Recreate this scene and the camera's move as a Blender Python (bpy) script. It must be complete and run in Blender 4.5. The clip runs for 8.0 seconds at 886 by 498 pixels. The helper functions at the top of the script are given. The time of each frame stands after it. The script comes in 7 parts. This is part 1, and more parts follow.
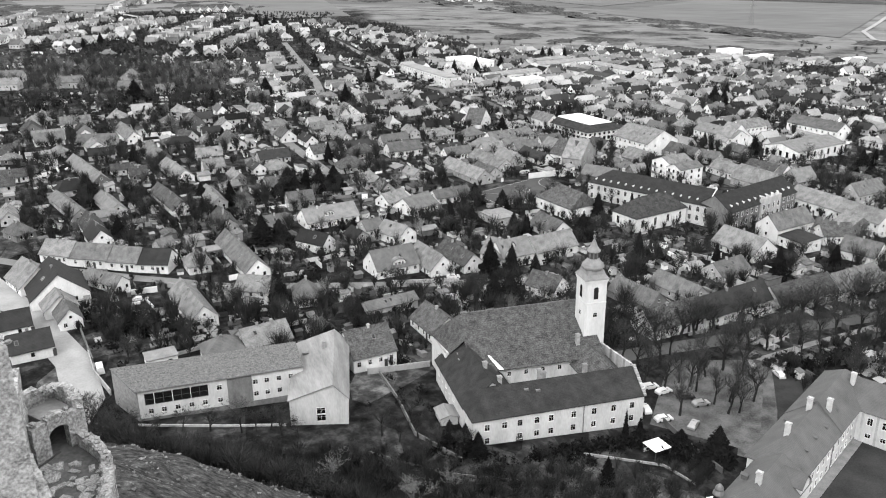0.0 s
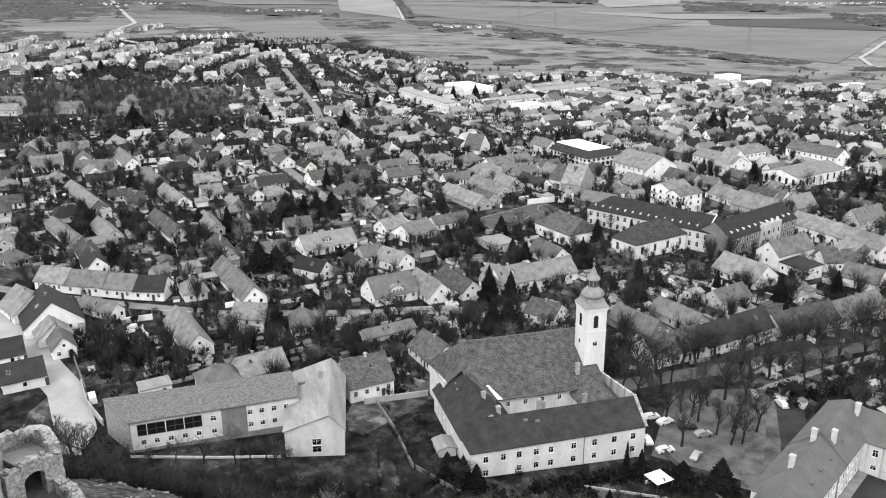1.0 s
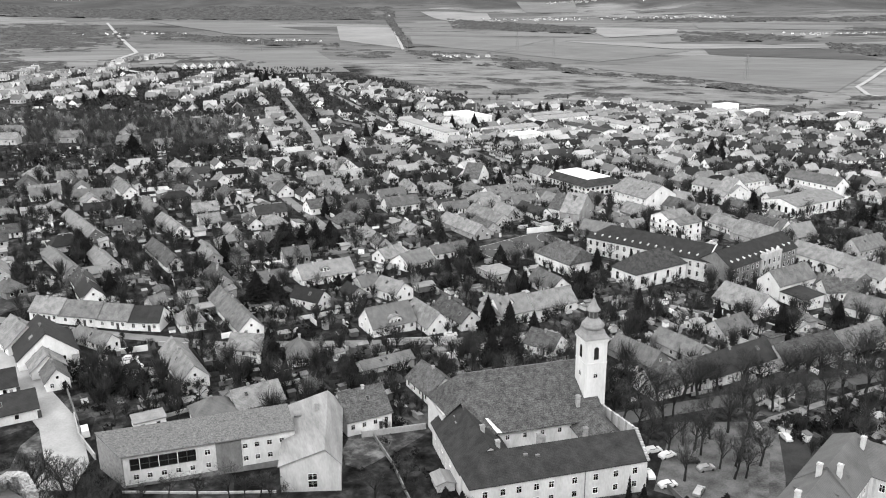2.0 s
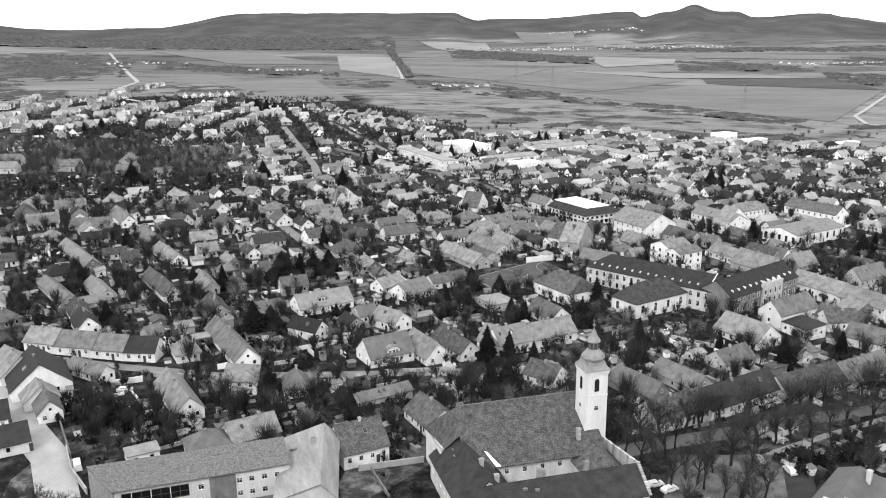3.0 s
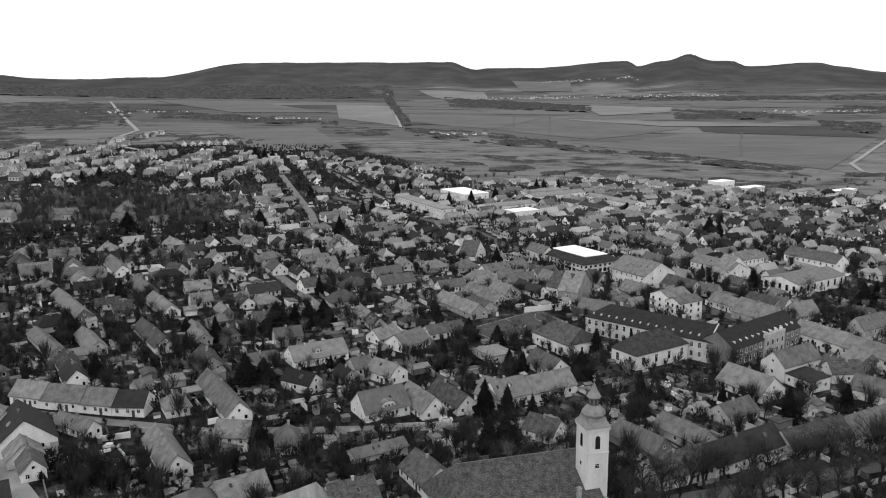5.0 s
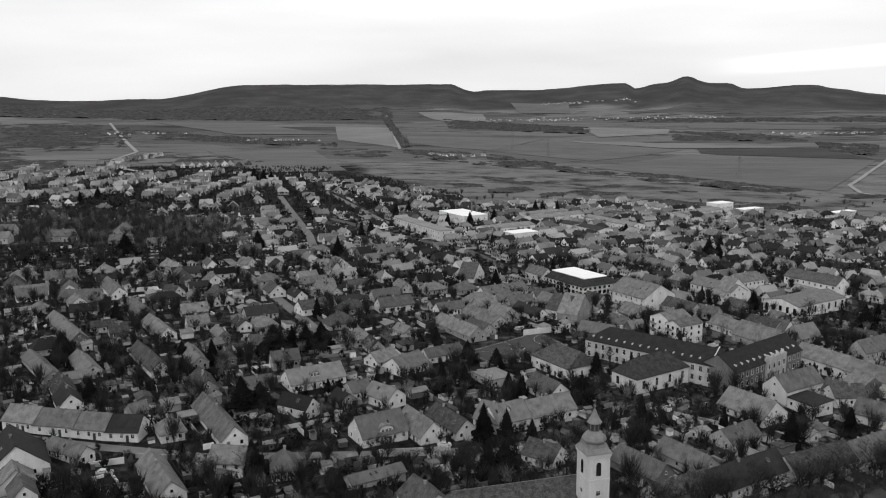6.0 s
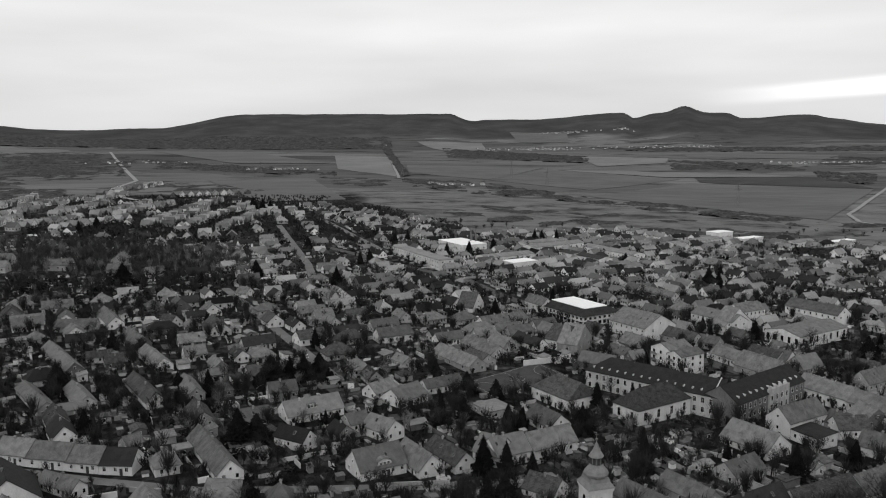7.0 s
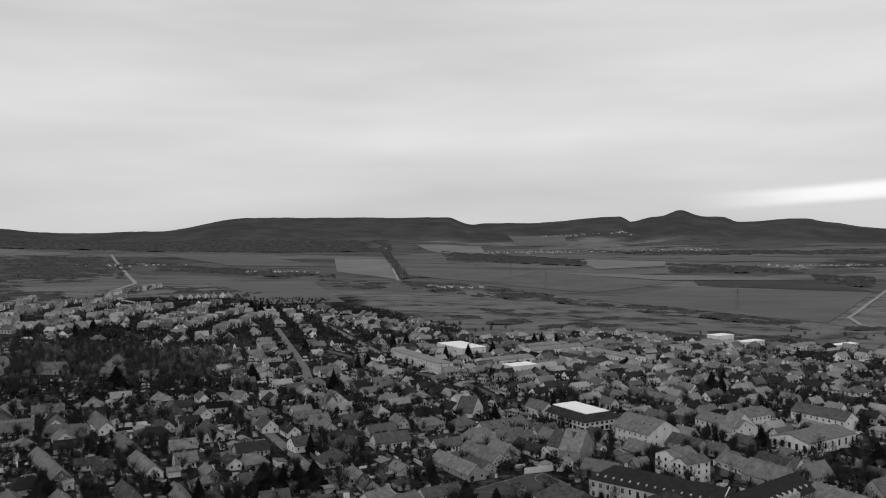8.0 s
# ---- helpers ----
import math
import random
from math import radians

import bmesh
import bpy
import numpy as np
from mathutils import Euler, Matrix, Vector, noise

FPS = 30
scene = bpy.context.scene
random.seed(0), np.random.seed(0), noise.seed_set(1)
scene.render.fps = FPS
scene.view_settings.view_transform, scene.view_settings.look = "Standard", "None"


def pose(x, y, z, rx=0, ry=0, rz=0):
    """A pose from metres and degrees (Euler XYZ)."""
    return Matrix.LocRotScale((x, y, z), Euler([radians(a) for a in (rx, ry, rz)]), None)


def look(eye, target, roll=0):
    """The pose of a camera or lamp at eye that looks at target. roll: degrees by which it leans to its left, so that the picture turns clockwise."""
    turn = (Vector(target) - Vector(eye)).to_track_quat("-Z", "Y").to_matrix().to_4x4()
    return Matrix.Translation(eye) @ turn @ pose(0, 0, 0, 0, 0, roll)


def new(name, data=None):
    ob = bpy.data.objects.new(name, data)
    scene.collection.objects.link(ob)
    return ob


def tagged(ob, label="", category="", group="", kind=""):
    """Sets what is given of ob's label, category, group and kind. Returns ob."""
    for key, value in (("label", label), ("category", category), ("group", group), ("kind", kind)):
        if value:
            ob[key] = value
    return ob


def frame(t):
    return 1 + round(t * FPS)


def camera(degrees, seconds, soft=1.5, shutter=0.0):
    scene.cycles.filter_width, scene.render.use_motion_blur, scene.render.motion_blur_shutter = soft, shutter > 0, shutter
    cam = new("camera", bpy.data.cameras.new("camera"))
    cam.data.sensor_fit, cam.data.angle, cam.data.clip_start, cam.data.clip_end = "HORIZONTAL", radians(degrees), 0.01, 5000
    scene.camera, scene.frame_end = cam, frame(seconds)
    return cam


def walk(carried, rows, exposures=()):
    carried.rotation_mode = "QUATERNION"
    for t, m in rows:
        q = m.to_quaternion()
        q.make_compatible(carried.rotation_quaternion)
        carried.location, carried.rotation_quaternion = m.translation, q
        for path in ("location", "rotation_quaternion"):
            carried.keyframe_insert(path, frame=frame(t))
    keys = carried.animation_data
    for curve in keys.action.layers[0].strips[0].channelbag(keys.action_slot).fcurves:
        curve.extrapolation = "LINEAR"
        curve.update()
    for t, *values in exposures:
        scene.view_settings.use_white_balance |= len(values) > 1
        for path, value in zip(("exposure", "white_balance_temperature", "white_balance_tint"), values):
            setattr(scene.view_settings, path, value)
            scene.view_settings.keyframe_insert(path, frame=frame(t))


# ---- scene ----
# camera and its way
cam = camera(55.4, 8.0, soft=1.1)
PATH = [
    (0, (0.524, -0.826, 104.645), (-4.552, 92.876, 70.088), -0.37),
    (0.5, (0.671, 0.307, 104.695), (-4.385, 94.439, 71.324), -0.37),
    (1, (0.773, 1.509, 104.721), (-4.272, 96.170, 72.880), -0.35),
    (1.5, (0.821, 2.583, 104.769), (-4.196, 97.761, 74.503), -0.35),
    (3, (1.098, 5.579, 104.705), (-3.885, 102.144, 79.205), -0.33),
    (3.5, (1.233, 6.588, 104.842), (-3.735, 103.561, 80.933), -0.34),
    (4, (1.348, 7.834, 104.825), (-3.562, 105.121, 82.218), -0.33),
    (4.5, (1.489, 8.963, 104.929), (-3.392, 106.533, 83.569), -0.36),
    (6, (1.513, 12.179, 105.048), (-3.179, 110.494, 87.379), -0.33),
    (6.5, (1.451, 13.250, 105.066), (-3.184, 111.801, 88.749), -0.33),
    (7, (1.452, 14.283, 105.107), (-3.152, 113.146, 90.788), -0.31),
    (7.2, (1.483, 14.734, 105.068), (-3.092, 113.777, 92.050), -0.32),
    (7.4, (1.513, 15.184, 105.029), (-3.032, 114.421, 93.570), -0.32),
    (7.5, (1.529, 15.409, 105.010), (-3.003, 114.748, 94.464), -0.33),
    (7.6, (1.527, 15.649, 105.005), (-2.999, 115.182, 96.481), -0.31),
    (7.7, (1.525, 15.888, 105.000), (-2.991, 115.535, 97.920), -0.30),
    (7.8, (1.524, 16.127, 104.995), (-2.982, 115.863, 99.291), -0.29),
    (7.9, (1.522, 16.367, 104.990), (-2.974, 116.201, 101.395), -0.27),
    (8, (1.520, 16.606, 104.985), (-2.963, 116.481, 102.767), -0.26),
]
EXPOSURES = [(0.0, 0.72), (1.5, 0.74), (3.0, 0.7), (3.5, 0.56), (4.5, -0.02), (6.0, -0.6), (7.0, -0.84), (8.0, -1.1)]
walk(cam, [(t, look(eye, target, roll)) for t, eye, target, roll in PATH], EXPOSURES)

# overcast daylight
world = bpy.data.worlds.new("sky")
scene.world = world
world.use_nodes = True
wn, wl = world.node_tree.nodes, world.node_tree.links
wn.clear()
SUN_EL, SUN_AZ = 36.0, 200.0
sky = wn.new("ShaderNodeTexSky")
sky.sky_type, sky.sun_disc = "NISHITA", False
sky.sun_elevation, sky.sun_rotation = radians(SUN_EL), radians(SUN_AZ)
grey = wn.new("ShaderNodeRGBToBW")
wl.new(sky.outputs["Color"], grey.inputs[0])
gain = wn.new("ShaderNodeMath"); gain.operation = "MULTIPLY"; gain.inputs[1].default_value = 0.07
wl.new(grey.outputs[0], gain.inputs[0])
wtc = wn.new("ShaderNodeTexCoord")
wmap = wn.new("ShaderNodeMapping")
wmap.inputs["Scale"].default_value = (1.1, 1.1, 7.0)
wmap.inputs["Rotation"].default_value = (0.0, 0.03, 0.0)
wl.new(wtc.outputs["Generated"], wmap.inputs[0])
wno = wn.new("ShaderNodeTexNoise")
wno.inputs["Scale"].default_value, wno.inputs["Detail"].default_value, wno.inputs["Roughness"].default_value = 2.2, 5.0, 0.45
wl.new(wmap.outputs[0], wno.inputs["Vector"])
wr = wn.new("ShaderNodeValToRGB")
wr.color_ramp.elements[0].position, wr.color_ramp.elements[1].position = 0.3, 0.72
wr.color_ramp.elements[0].color = (0.9, 0.9, 0.9, 1)
wr.color_ramp.elements[1].color = (1.16, 1.16, 1.16, 1)
wl.new(wno.outputs["Fac"], wr.inputs[0])
wmix = wn.new("ShaderNodeMixRGB")
wmix.inputs[0].default_value = 0.85
wl.new(gain.outputs[0], wmix.inputs[1])
wl.new(wr.outputs[0], wmix.inputs[2])
# a bright gap in the cloud, low over the hills
wsep = wn.new("ShaderNodeSeparateXYZ")
wl.new(wtc.outputs["Generated"], wsep.inputs[0])


def wmath(op, a, b, c=None):
    nd = wn.new("ShaderNodeMath"); nd.operation = op
    for k, v in enumerate((a, b, c)):
        if v is None:
            continue
        if isinstance(v, (int, float)):
            nd.inputs[k].default_value = v
        else:
            wl.new(v, nd.inputs[k])
    return nd.outputs[0]


def wspan(v, a, b):
    r = wn.new("ShaderNodeMapRange"); r.interpolation_type = "SMOOTHSTEP"
    r.inputs[1].default_value, r.inputs[2].default_value = a, b
    wl.new(v, r.inputs[0])
    return r.outputs[0]


ahead = wmath("MAXIMUM", wsep.outputs[1], 0.05)
side_, rise_ = wmath("DIVIDE", wsep.outputs[0], ahead), wmath("DIVIDE", wsep.outputs[2], ahead)
centre = wmath("MULTIPLY_ADD", side_, 0.075, 0.012)
ragged = wmath("MULTIPLY_ADD", wno.outputs["Fac"], 0.02, -0.01)
off_ = wmath("ABSOLUTE", wmath("ADD", wmath("SUBTRACT", rise_, centre), ragged), 0)
gap = wmath("MULTIPLY", wspan(off_, 0.014, 0.004), wmath("MULTIPLY", wspan(side_, 0.22, 0.42), wspan(side_, 1.6, 0.9)))
# the grey veil above the horizon
veil = wmath("MULTIPLY", wspan(rise_, 0.11, 0.03), -0.1)
lift_ = wmath("ADD", wmath("MULTIPLY_ADD", gap, 0.42, 1.0), veil)
wgap = wn.new("ShaderNodeVectorMath"); wgap.operation = "SCALE"
wl.new(wmix.outputs[0], wgap.inputs[0]); wl.new(lift_, wgap.inputs["Scale"])
bg = wn.new("ShaderNodeBackground")
bg.inputs["Strength"].default_value = 1.6
wl.new(wgap.outputs[0], bg.inputs["Color"])
wo = wn.new("ShaderNodeOutputWorld")
wl.new(bg.outputs[0], wo.inputs[0])

sun_data = bpy.data.lights.new("sun", "SUN")
sun_data.energy, sun_data.angle = 1.35, radians(12)
sun = new("sun", sun_data)
_el, _az = radians(SUN_EL), radians(SUN_AZ)
SUN_DIR = Vector((math.sin(_az) * math.cos(_el), math.cos(_az) * math.cos(_el), math.sin(_el)))
sun.matrix_world = look(SUN_DIR * 300, (0, 0, 0))

# materials: the place is seen in black and white, so all tones are grey
def material(name, lo, hi, scale=1.0, fine=12.0, rough=0.85, bump=0.3, dist=0.05, metallic=0.0, vary=0.0, stretch=(1, 1, 1), coord="Object", contrast=(0.3, 0.7), grain=0.35, rows=0.0, island=0.0):
    """Grey between lo and hi by a coarse and a fine noise; vary: change from object to object; rows: courses of tiles along z."""
    m = bpy.data.materials.new(name)
    m.use_nodes = True
    n, l = m.node_tree.nodes, m.node_tree.links
    p = n["Principled BSDF"]
    p.inputs["Roughness"].default_value, p.inputs["Metallic"].default_value = rough, metallic
    p.inputs["Specular IOR Level"].default_value = 0.5 if rough < 0.5 else 0.12 if rough < 0.78 else 0.02
    tc = n.new("ShaderNodeTexCoord")
    mp = n.new("ShaderNodeMapping"); mp.inputs["Scale"].default_value = stretch
    l.new(tc.outputs[coord], mp.inputs[0])
    inf = n.new("ShaderNodeObjectInfo")
    shift = n.new("ShaderNodeVectorMath"); shift.operation = "ADD"
    far = n.new("ShaderNodeMath"); far.operation = "MULTIPLY"; far.inputs[1].default_value = 90.0 if coord == "Object" else 0.0
    l.new(inf.outputs["Random"], far.inputs[0])
    l.new(mp.outputs[0], shift.inputs[0]); l.new(far.outputs[0], shift.inputs[1])
    a = n.new("ShaderNodeTexNoise"); a.inputs["Scale"].default_value, a.inputs["Detail"].default_value = scale, 4
    b = n.new("ShaderNodeTexNoise"); b.inputs["Scale"].default_value, b.inputs["Detail"].default_value = fine, 3
    l.new(shift.outputs[0], a.inputs["Vector"]); l.new(shift.outputs[0], b.inputs["Vector"])
    mixf = n.new("ShaderNodeMix"); mixf.inputs[0].default_value = grain
    l.new(a.outputs["Fac"], mixf.inputs[2]); l.new(b.outputs["Fac"], mixf.inputs[3])
    ramp = n.new("ShaderNodeValToRGB")
    e = ramp.color_ramp.elements
    e[0].position, e[1].position = contrast
    e[0].color, e[1].color = (lo, lo, lo, 1), (hi, hi, hi, 1)
    l.new(mixf.outputs[0], ramp.inputs[0])
    out = ramp.outputs[0]
    height = b.outputs["Fac"]
    if rows:
        w = n.new("ShaderNodeTexWave"); w.wave_type, w.bands_direction, w.wave_profile = "BANDS", "Z", "SAW"
        w.inputs["Scale"].default_value, w.inputs["Distortion"].default_value = rows, 0.6
        w.inputs["Detail Scale"].default_value = 2.0
        l.new(tc.outputs["Object"], w.inputs["Vector"])
        dk = n.new("ShaderNodeMapRange"); dk.inputs[3].default_value, dk.inputs[4].default_value = 0.84, 1.08
        l.new(w.outputs["Fac"], dk.inputs[0])
        mm = n.new("ShaderNodeVectorMath"); mm.operation = "SCALE"
        l.new(out, mm.inputs[0]); l.new(dk.outputs[0], mm.inputs["Scale"])
        out, height = mm.outputs[0], w.outputs["Fac"]
    if vary:
        vr = n.new("ShaderNodeMapRange"); vr.inputs[3].default_value, vr.inputs[4].default_value = 1 - vary, 1 + vary
        l.new(inf.outputs["Random"], vr.inputs[0])
        vm = n.new("ShaderNodeVectorMath"); vm.operation = "SCALE"
        l.new(out, vm.inputs[0]); l.new(vr.outputs[0], vm.inputs["Scale"])
        out = vm.outputs[0]
    if island:
        geo = n.new("ShaderNodeNewGeometry")
        ir = n.new("ShaderNodeMapRange"); ir.inputs[3].default_value, ir.inputs[4].default_value = 1 - island, 1 + island
        l.new(geo.outputs["Random Per Island"], ir.inputs[0])
        im = n.new("ShaderNodeVectorMath"); im.operation = "SCALE"
        l.new(out, im.inputs[0]); l.new(ir.outputs[0], im.inputs["Scale"])
        out = im.outputs[0]
    l.new(out, p.inputs["Base Color"])
    if bump:
        bp = n.new("ShaderNodeBump"); bp.inputs["Strength"].default_value, bp.inputs["Distance"].default_value = bump, dist
        l.new(height, bp.inputs["Height"]); l.new(bp.outputs[0], p.inputs["Normal"])
    return m


M = {
    "plaster": material("white_plaster", 0.48, 0.72, 0.35, 3.0, 0.9, 0.15, 0.02, vary=0.12, stretch=(1, 1, 0.5)),
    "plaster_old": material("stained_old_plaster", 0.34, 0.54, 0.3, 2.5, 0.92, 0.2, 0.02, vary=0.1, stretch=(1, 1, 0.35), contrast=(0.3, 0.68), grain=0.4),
    "plaster_tower": material("limewashed_tower_plaster", 0.42, 0.6, 0.35, 3.0, 0.9, 0.15, 0.02, stretch=(1, 1, 0.3)),
    "plaster_grey": material("grey_plaster", 0.22, 0.42, 0.4, 3.0, 0.9, 0.15, 0.02, vary=0.25, stretch=(1, 1, 0.5)),
    "plaster_dark": material("dark_render", 0.08, 0.17, 0.5, 3.0, 0.92, 0.2, 0.03, vary=0.25, stretch=(1, 1, 0.5)),
    "tile": material("clay_tiles", 0.078, 0.185, 0.5, 5.0, 0.9, 0.4, 0.05, vary=0.42, rows=1.3, stretch=(1, 1, 0.6), contrast=(0.36, 0.64), grain=0.5),
    "tile_dark": material("dark_tiles", 0.016, 0.034, 0.5, 5.0, 0.75, 0.5, 0.05, vary=0.3, rows=1.3),
    "tile_old": material("old_mossy_tiles", 0.032, 0.1, 0.7, 3.2, 0.95, 0.7, 0.06, vary=0.3, rows=1.0, contrast=(0.38, 0.62), grain=0.6),
    "tile_dark2": material("smooth_grey_tiles", 0.02, 0.05, 0.4, 5.0, 0.8, 0.4, 0.04, rows=1.6, contrast=(0.34, 0.66), grain=0.5),
    "plaster_far": material("far_white_plaster", 0.56, 0.76, 0.03, 0.4, 0.9, 0.0, island=0.3),
    "grey_far": material("far_grey_plaster", 0.26, 0.46, 0.03, 0.4, 0.9, 0.0, island=0.55),
    "dark_far": material("far_dark_render", 0.06, 0.13, 0.03, 0.4, 0.9, 0.0),
    # clay tiles of far roofs lightened over the near ones to include haze
    "tile_far": material("far_clay_tiles", 0.1, 0.22, 0.06, 1.2, 0.9, 0.0, contrast=(0.35, 0.65), island=0.55),
    "tile_far_dark": material("far_dark_tiles", 0.016, 0.04, 0.06, 1.2, 0.9, 0.0, island=0.55),
    "tile_far_light": material("far_pale_tiles", 0.15, 0.28, 0.06, 1.2, 0.9, 0.0, island=0.55),
    "tile_school": material("weathered_school_tiles", 0.05, 0.17, 1.8, 4.0, 0.9, 0.6, 0.05, contrast=(0.36, 0.64), grain=0.65),
    "leaf": material("evergreen_leaves", 0.005, 0.018, 0.2, 2.0, 0.8, 0.0, island=0.4),
    "rock": material("weathered_rock", 0.06, 0.2, 1.5, 6.0, 0.95, 0.5, 0.05, island=0.4),
    "scrub_leaf": material("dry_brush", 0.01, 0.045, 0.1, 1.0, 0.95, 0.0, island=0.5),
    "bed": material("garden_soil", 0.03, 0.09, 0.4, 4.0, 1.0, 0.3, 0.05, vary=0.6),
    "slate": material("grey_slate_roof", 0.07, 0.115, 0.3, 4.0, 0.75, 0.3, 0.03, rows=1.6),
    "tile_light": material("pale_tiles", 0.1, 0.19, 0.5, 5.0, 0.9, 0.5, 0.05, vary=0.3, rows=1.3),
    "sheet": material("pale_sheet_roof", 0.11, 0.25, 0.5, 3.0, 0.6, 0.2, 0.02, stretch=(1, 0.15, 1)),
    "sheet_white": material("white_roof_membrane", 0.78, 0.86, 0.2, 3.0, 0.7, 0.1, 0.02),
    "copper": material("grey_spire_metal", 0.14, 0.24, 0.8, 5.0, 0.55, 0.2, 0.02, metallic=0.2),
    "stone": material("rubble_stone", 0.17, 0.5, 1.6, 7.0, 0.95, 1.0, 0.12, coord="Generated", stretch=(9, 9, 9), contrast=(0.32, 0.66), grain=0.55),
    "rubble": material("ruin_rubble", 0.1, 0.4, 1.3, 5.5, 0.95, 0.9, 0.1, contrast=(0.34, 0.64), grain=0.6),
    "concrete": material("concrete", 0.13, 0.24, 0.5, 4.0, 0.9, 0.2, 0.02),
    "asphalt": material("worn_asphalt", 0.11, 0.19, 0.12, 2.0, 0.95, 0.2, 0.02),
    "asphalt_dark": material("dark_asphalt", 0.06, 0.11, 0.12, 2.0, 0.95, 0.2, 0.02, coord="Object"),
    "gravel": material("gravel_yard", 0.04, 0.13, 0.2, 3.0, 0.95, 0.4, 0.03, contrast=(0.35, 0.65)),
    "road_pale": material("dusty_pale_road", 0.2, 0.33, 0.15, 2.0, 0.95, 0.2, 0.02),
    "gravel_pale": material("pale_gravel", 0.035, 0.13, 0.25, 2.5, 0.95, 0.3, 0.03, contrast=(0.35, 0.65)),
    "lawn": material("winter_lawn", 0.02, 0.05, 0.15, 3.0, 1.0, 0.3, 0.04),
    "court": material("sports_court", 0.05, 0.075, 0.2, 3.0, 0.95, 0.1, 0.02),
    "paint": material("white_line_paint", 0.3, 0.5, 1.0, 6.0, 0.8, 0.0),
    "glass": material("dark_window_glass", 0.006, 0.014, 0.5, 3.0, 0.12, 0.0, vary=0.3),
    "frame": material("painted_window_frame", 0.55, 0.7, 1.0, 6.0, 0.7, 0.0, vary=0.2),
    "wood_dark": material("dark_wood", 0.03, 0.07, 2.0, 12.0, 0.8, 0.4, 0.02, stretch=(1, 1, 6)),
    "chimney_white": material("limewashed_chimney", 0.32, 0.5, 1.0, 6.0, 0.9, 0.2, 0.02),
    "chimney_brick": material("brick_chimney", 0.14, 0.3, 1.5, 9.0, 0.95, 0.5, 0.03, vary=0.3),
    "bark": material("winter_bark", 0.014, 0.034, 2.0, 14.0, 0.95, 0.6, 0.03, stretch=(3, 3, 0.6), vary=0.3),
    "twig": material("bare_twigs", 0.016, 0.056, 0.4, 5.0, 0.95, 0.0, vary=0.35),
    "twig_pale": material("pale_birch_twigs", 0.1, 0.22, 0.4, 5.0, 0.95, 0.0, vary=0.3),
    "needle": material("conifer_needles", 0.004, 0.014, 0.6, 6.0, 0.9, 0.0, vary=0.35),
    "bush": material("dry_shrubs", 0.008, 0.045, 0.05, 1.5, 0.95, 0.0, coord="Generated", stretch=(60, 30, 8)),
    "hedge": material("dense_hedge", 0.012, 0.04, 0.6, 5.0, 0.95, 0.8, 0.1),
    "car_white": material("white_car_paint", 0.5, 0.56, 0.5, 4.0, 0.25, 0.0),
    "car_dark": material("dark_car_paint", 0.02, 0.05, 0.5, 4.0, 0.25, 0.0, vary=0.3),
    "car_grey": material("silver_car_paint", 0.25, 0.35, 0.5, 4.0, 0.3, 0.0, metallic=0.5),
    "rubber": material("tyre_rubber", 0.015, 0.03, 3.0, 20.0, 0.9, 0.0),
    "steel": material("dull_steel", 0.12, 0.2, 1.0, 6.0, 0.6, 0.0, metallic=0.4),
    "field": material("ploughed_field", 0.085, 0.15, 0.5, 4.0, 1.0, 0.0, coord="Generated", stretch=(3, 12, 1)),
    "field_light": material("stubble_field", 0.13, 0.22, 0.6, 5.0, 1.0, 0.0, coord="Generated", stretch=(3, 10, 1)),
    "field_dark": material("tilled_field", 0.045, 0.075, 0.5, 4.0, 1.0, 0.0, coord="Generated", stretch=(3, 12, 1)),
    "thicket": material("leafless_thicket", 0.022, 0.085, 0.06, 0.35, 1.0, 0.0, contrast=(0.36, 0.64), grain=0.55),
    "field2": material("grey_grass_field", 0.09, 0.15, 0.5, 4.0, 1.0, 0.0, coord="Generated", stretch=(3, 12, 1)),
}

# the lie of the land
def smooth(a, b, v):
    u = min(1.0, max(0.0, (v - a) / (b - a)))
    return u * u * (3 - 2 * u)


def skyline(az):
    """Height of the far hills over the eye's level, in minutes of a 1493rd, by azimuth in degrees (right of ahead)."""
    u = 784 + 1493 * math.tan(radians(max(-60.0, min(60.0, az + 2.7))))
    e = 22 * smooth(285, 445, u) * (1 - smooth(796, 850, u))
    e += 11.5 * smooth(810, 860, u) * (1 - smooth(1440, 1570, u))
    e += 10 * smooth(940, 1090, u) * (1 - smooth(1102, 1122, u))
    e += 9 * smooth(1112, 1160, u) * (1 - smooth(1280, 1310, u)) + 11 * math.exp(-((u - 1207) / 24) ** 2)
    e += 5 * smooth(1330, 1400, u) * (1 - smooth(1425, 1465, u))
    e += 7 * (1 - smooth(-40, 110, u)) - 2 * math.exp(-((u - 150) / 70) ** 2)
    e += 0.8 * noise.noise(Vector((u / 45, 0.3, 0))) + 0.5 * noise.noise(Vector((u / 13, 5.3, 0)))
    return e


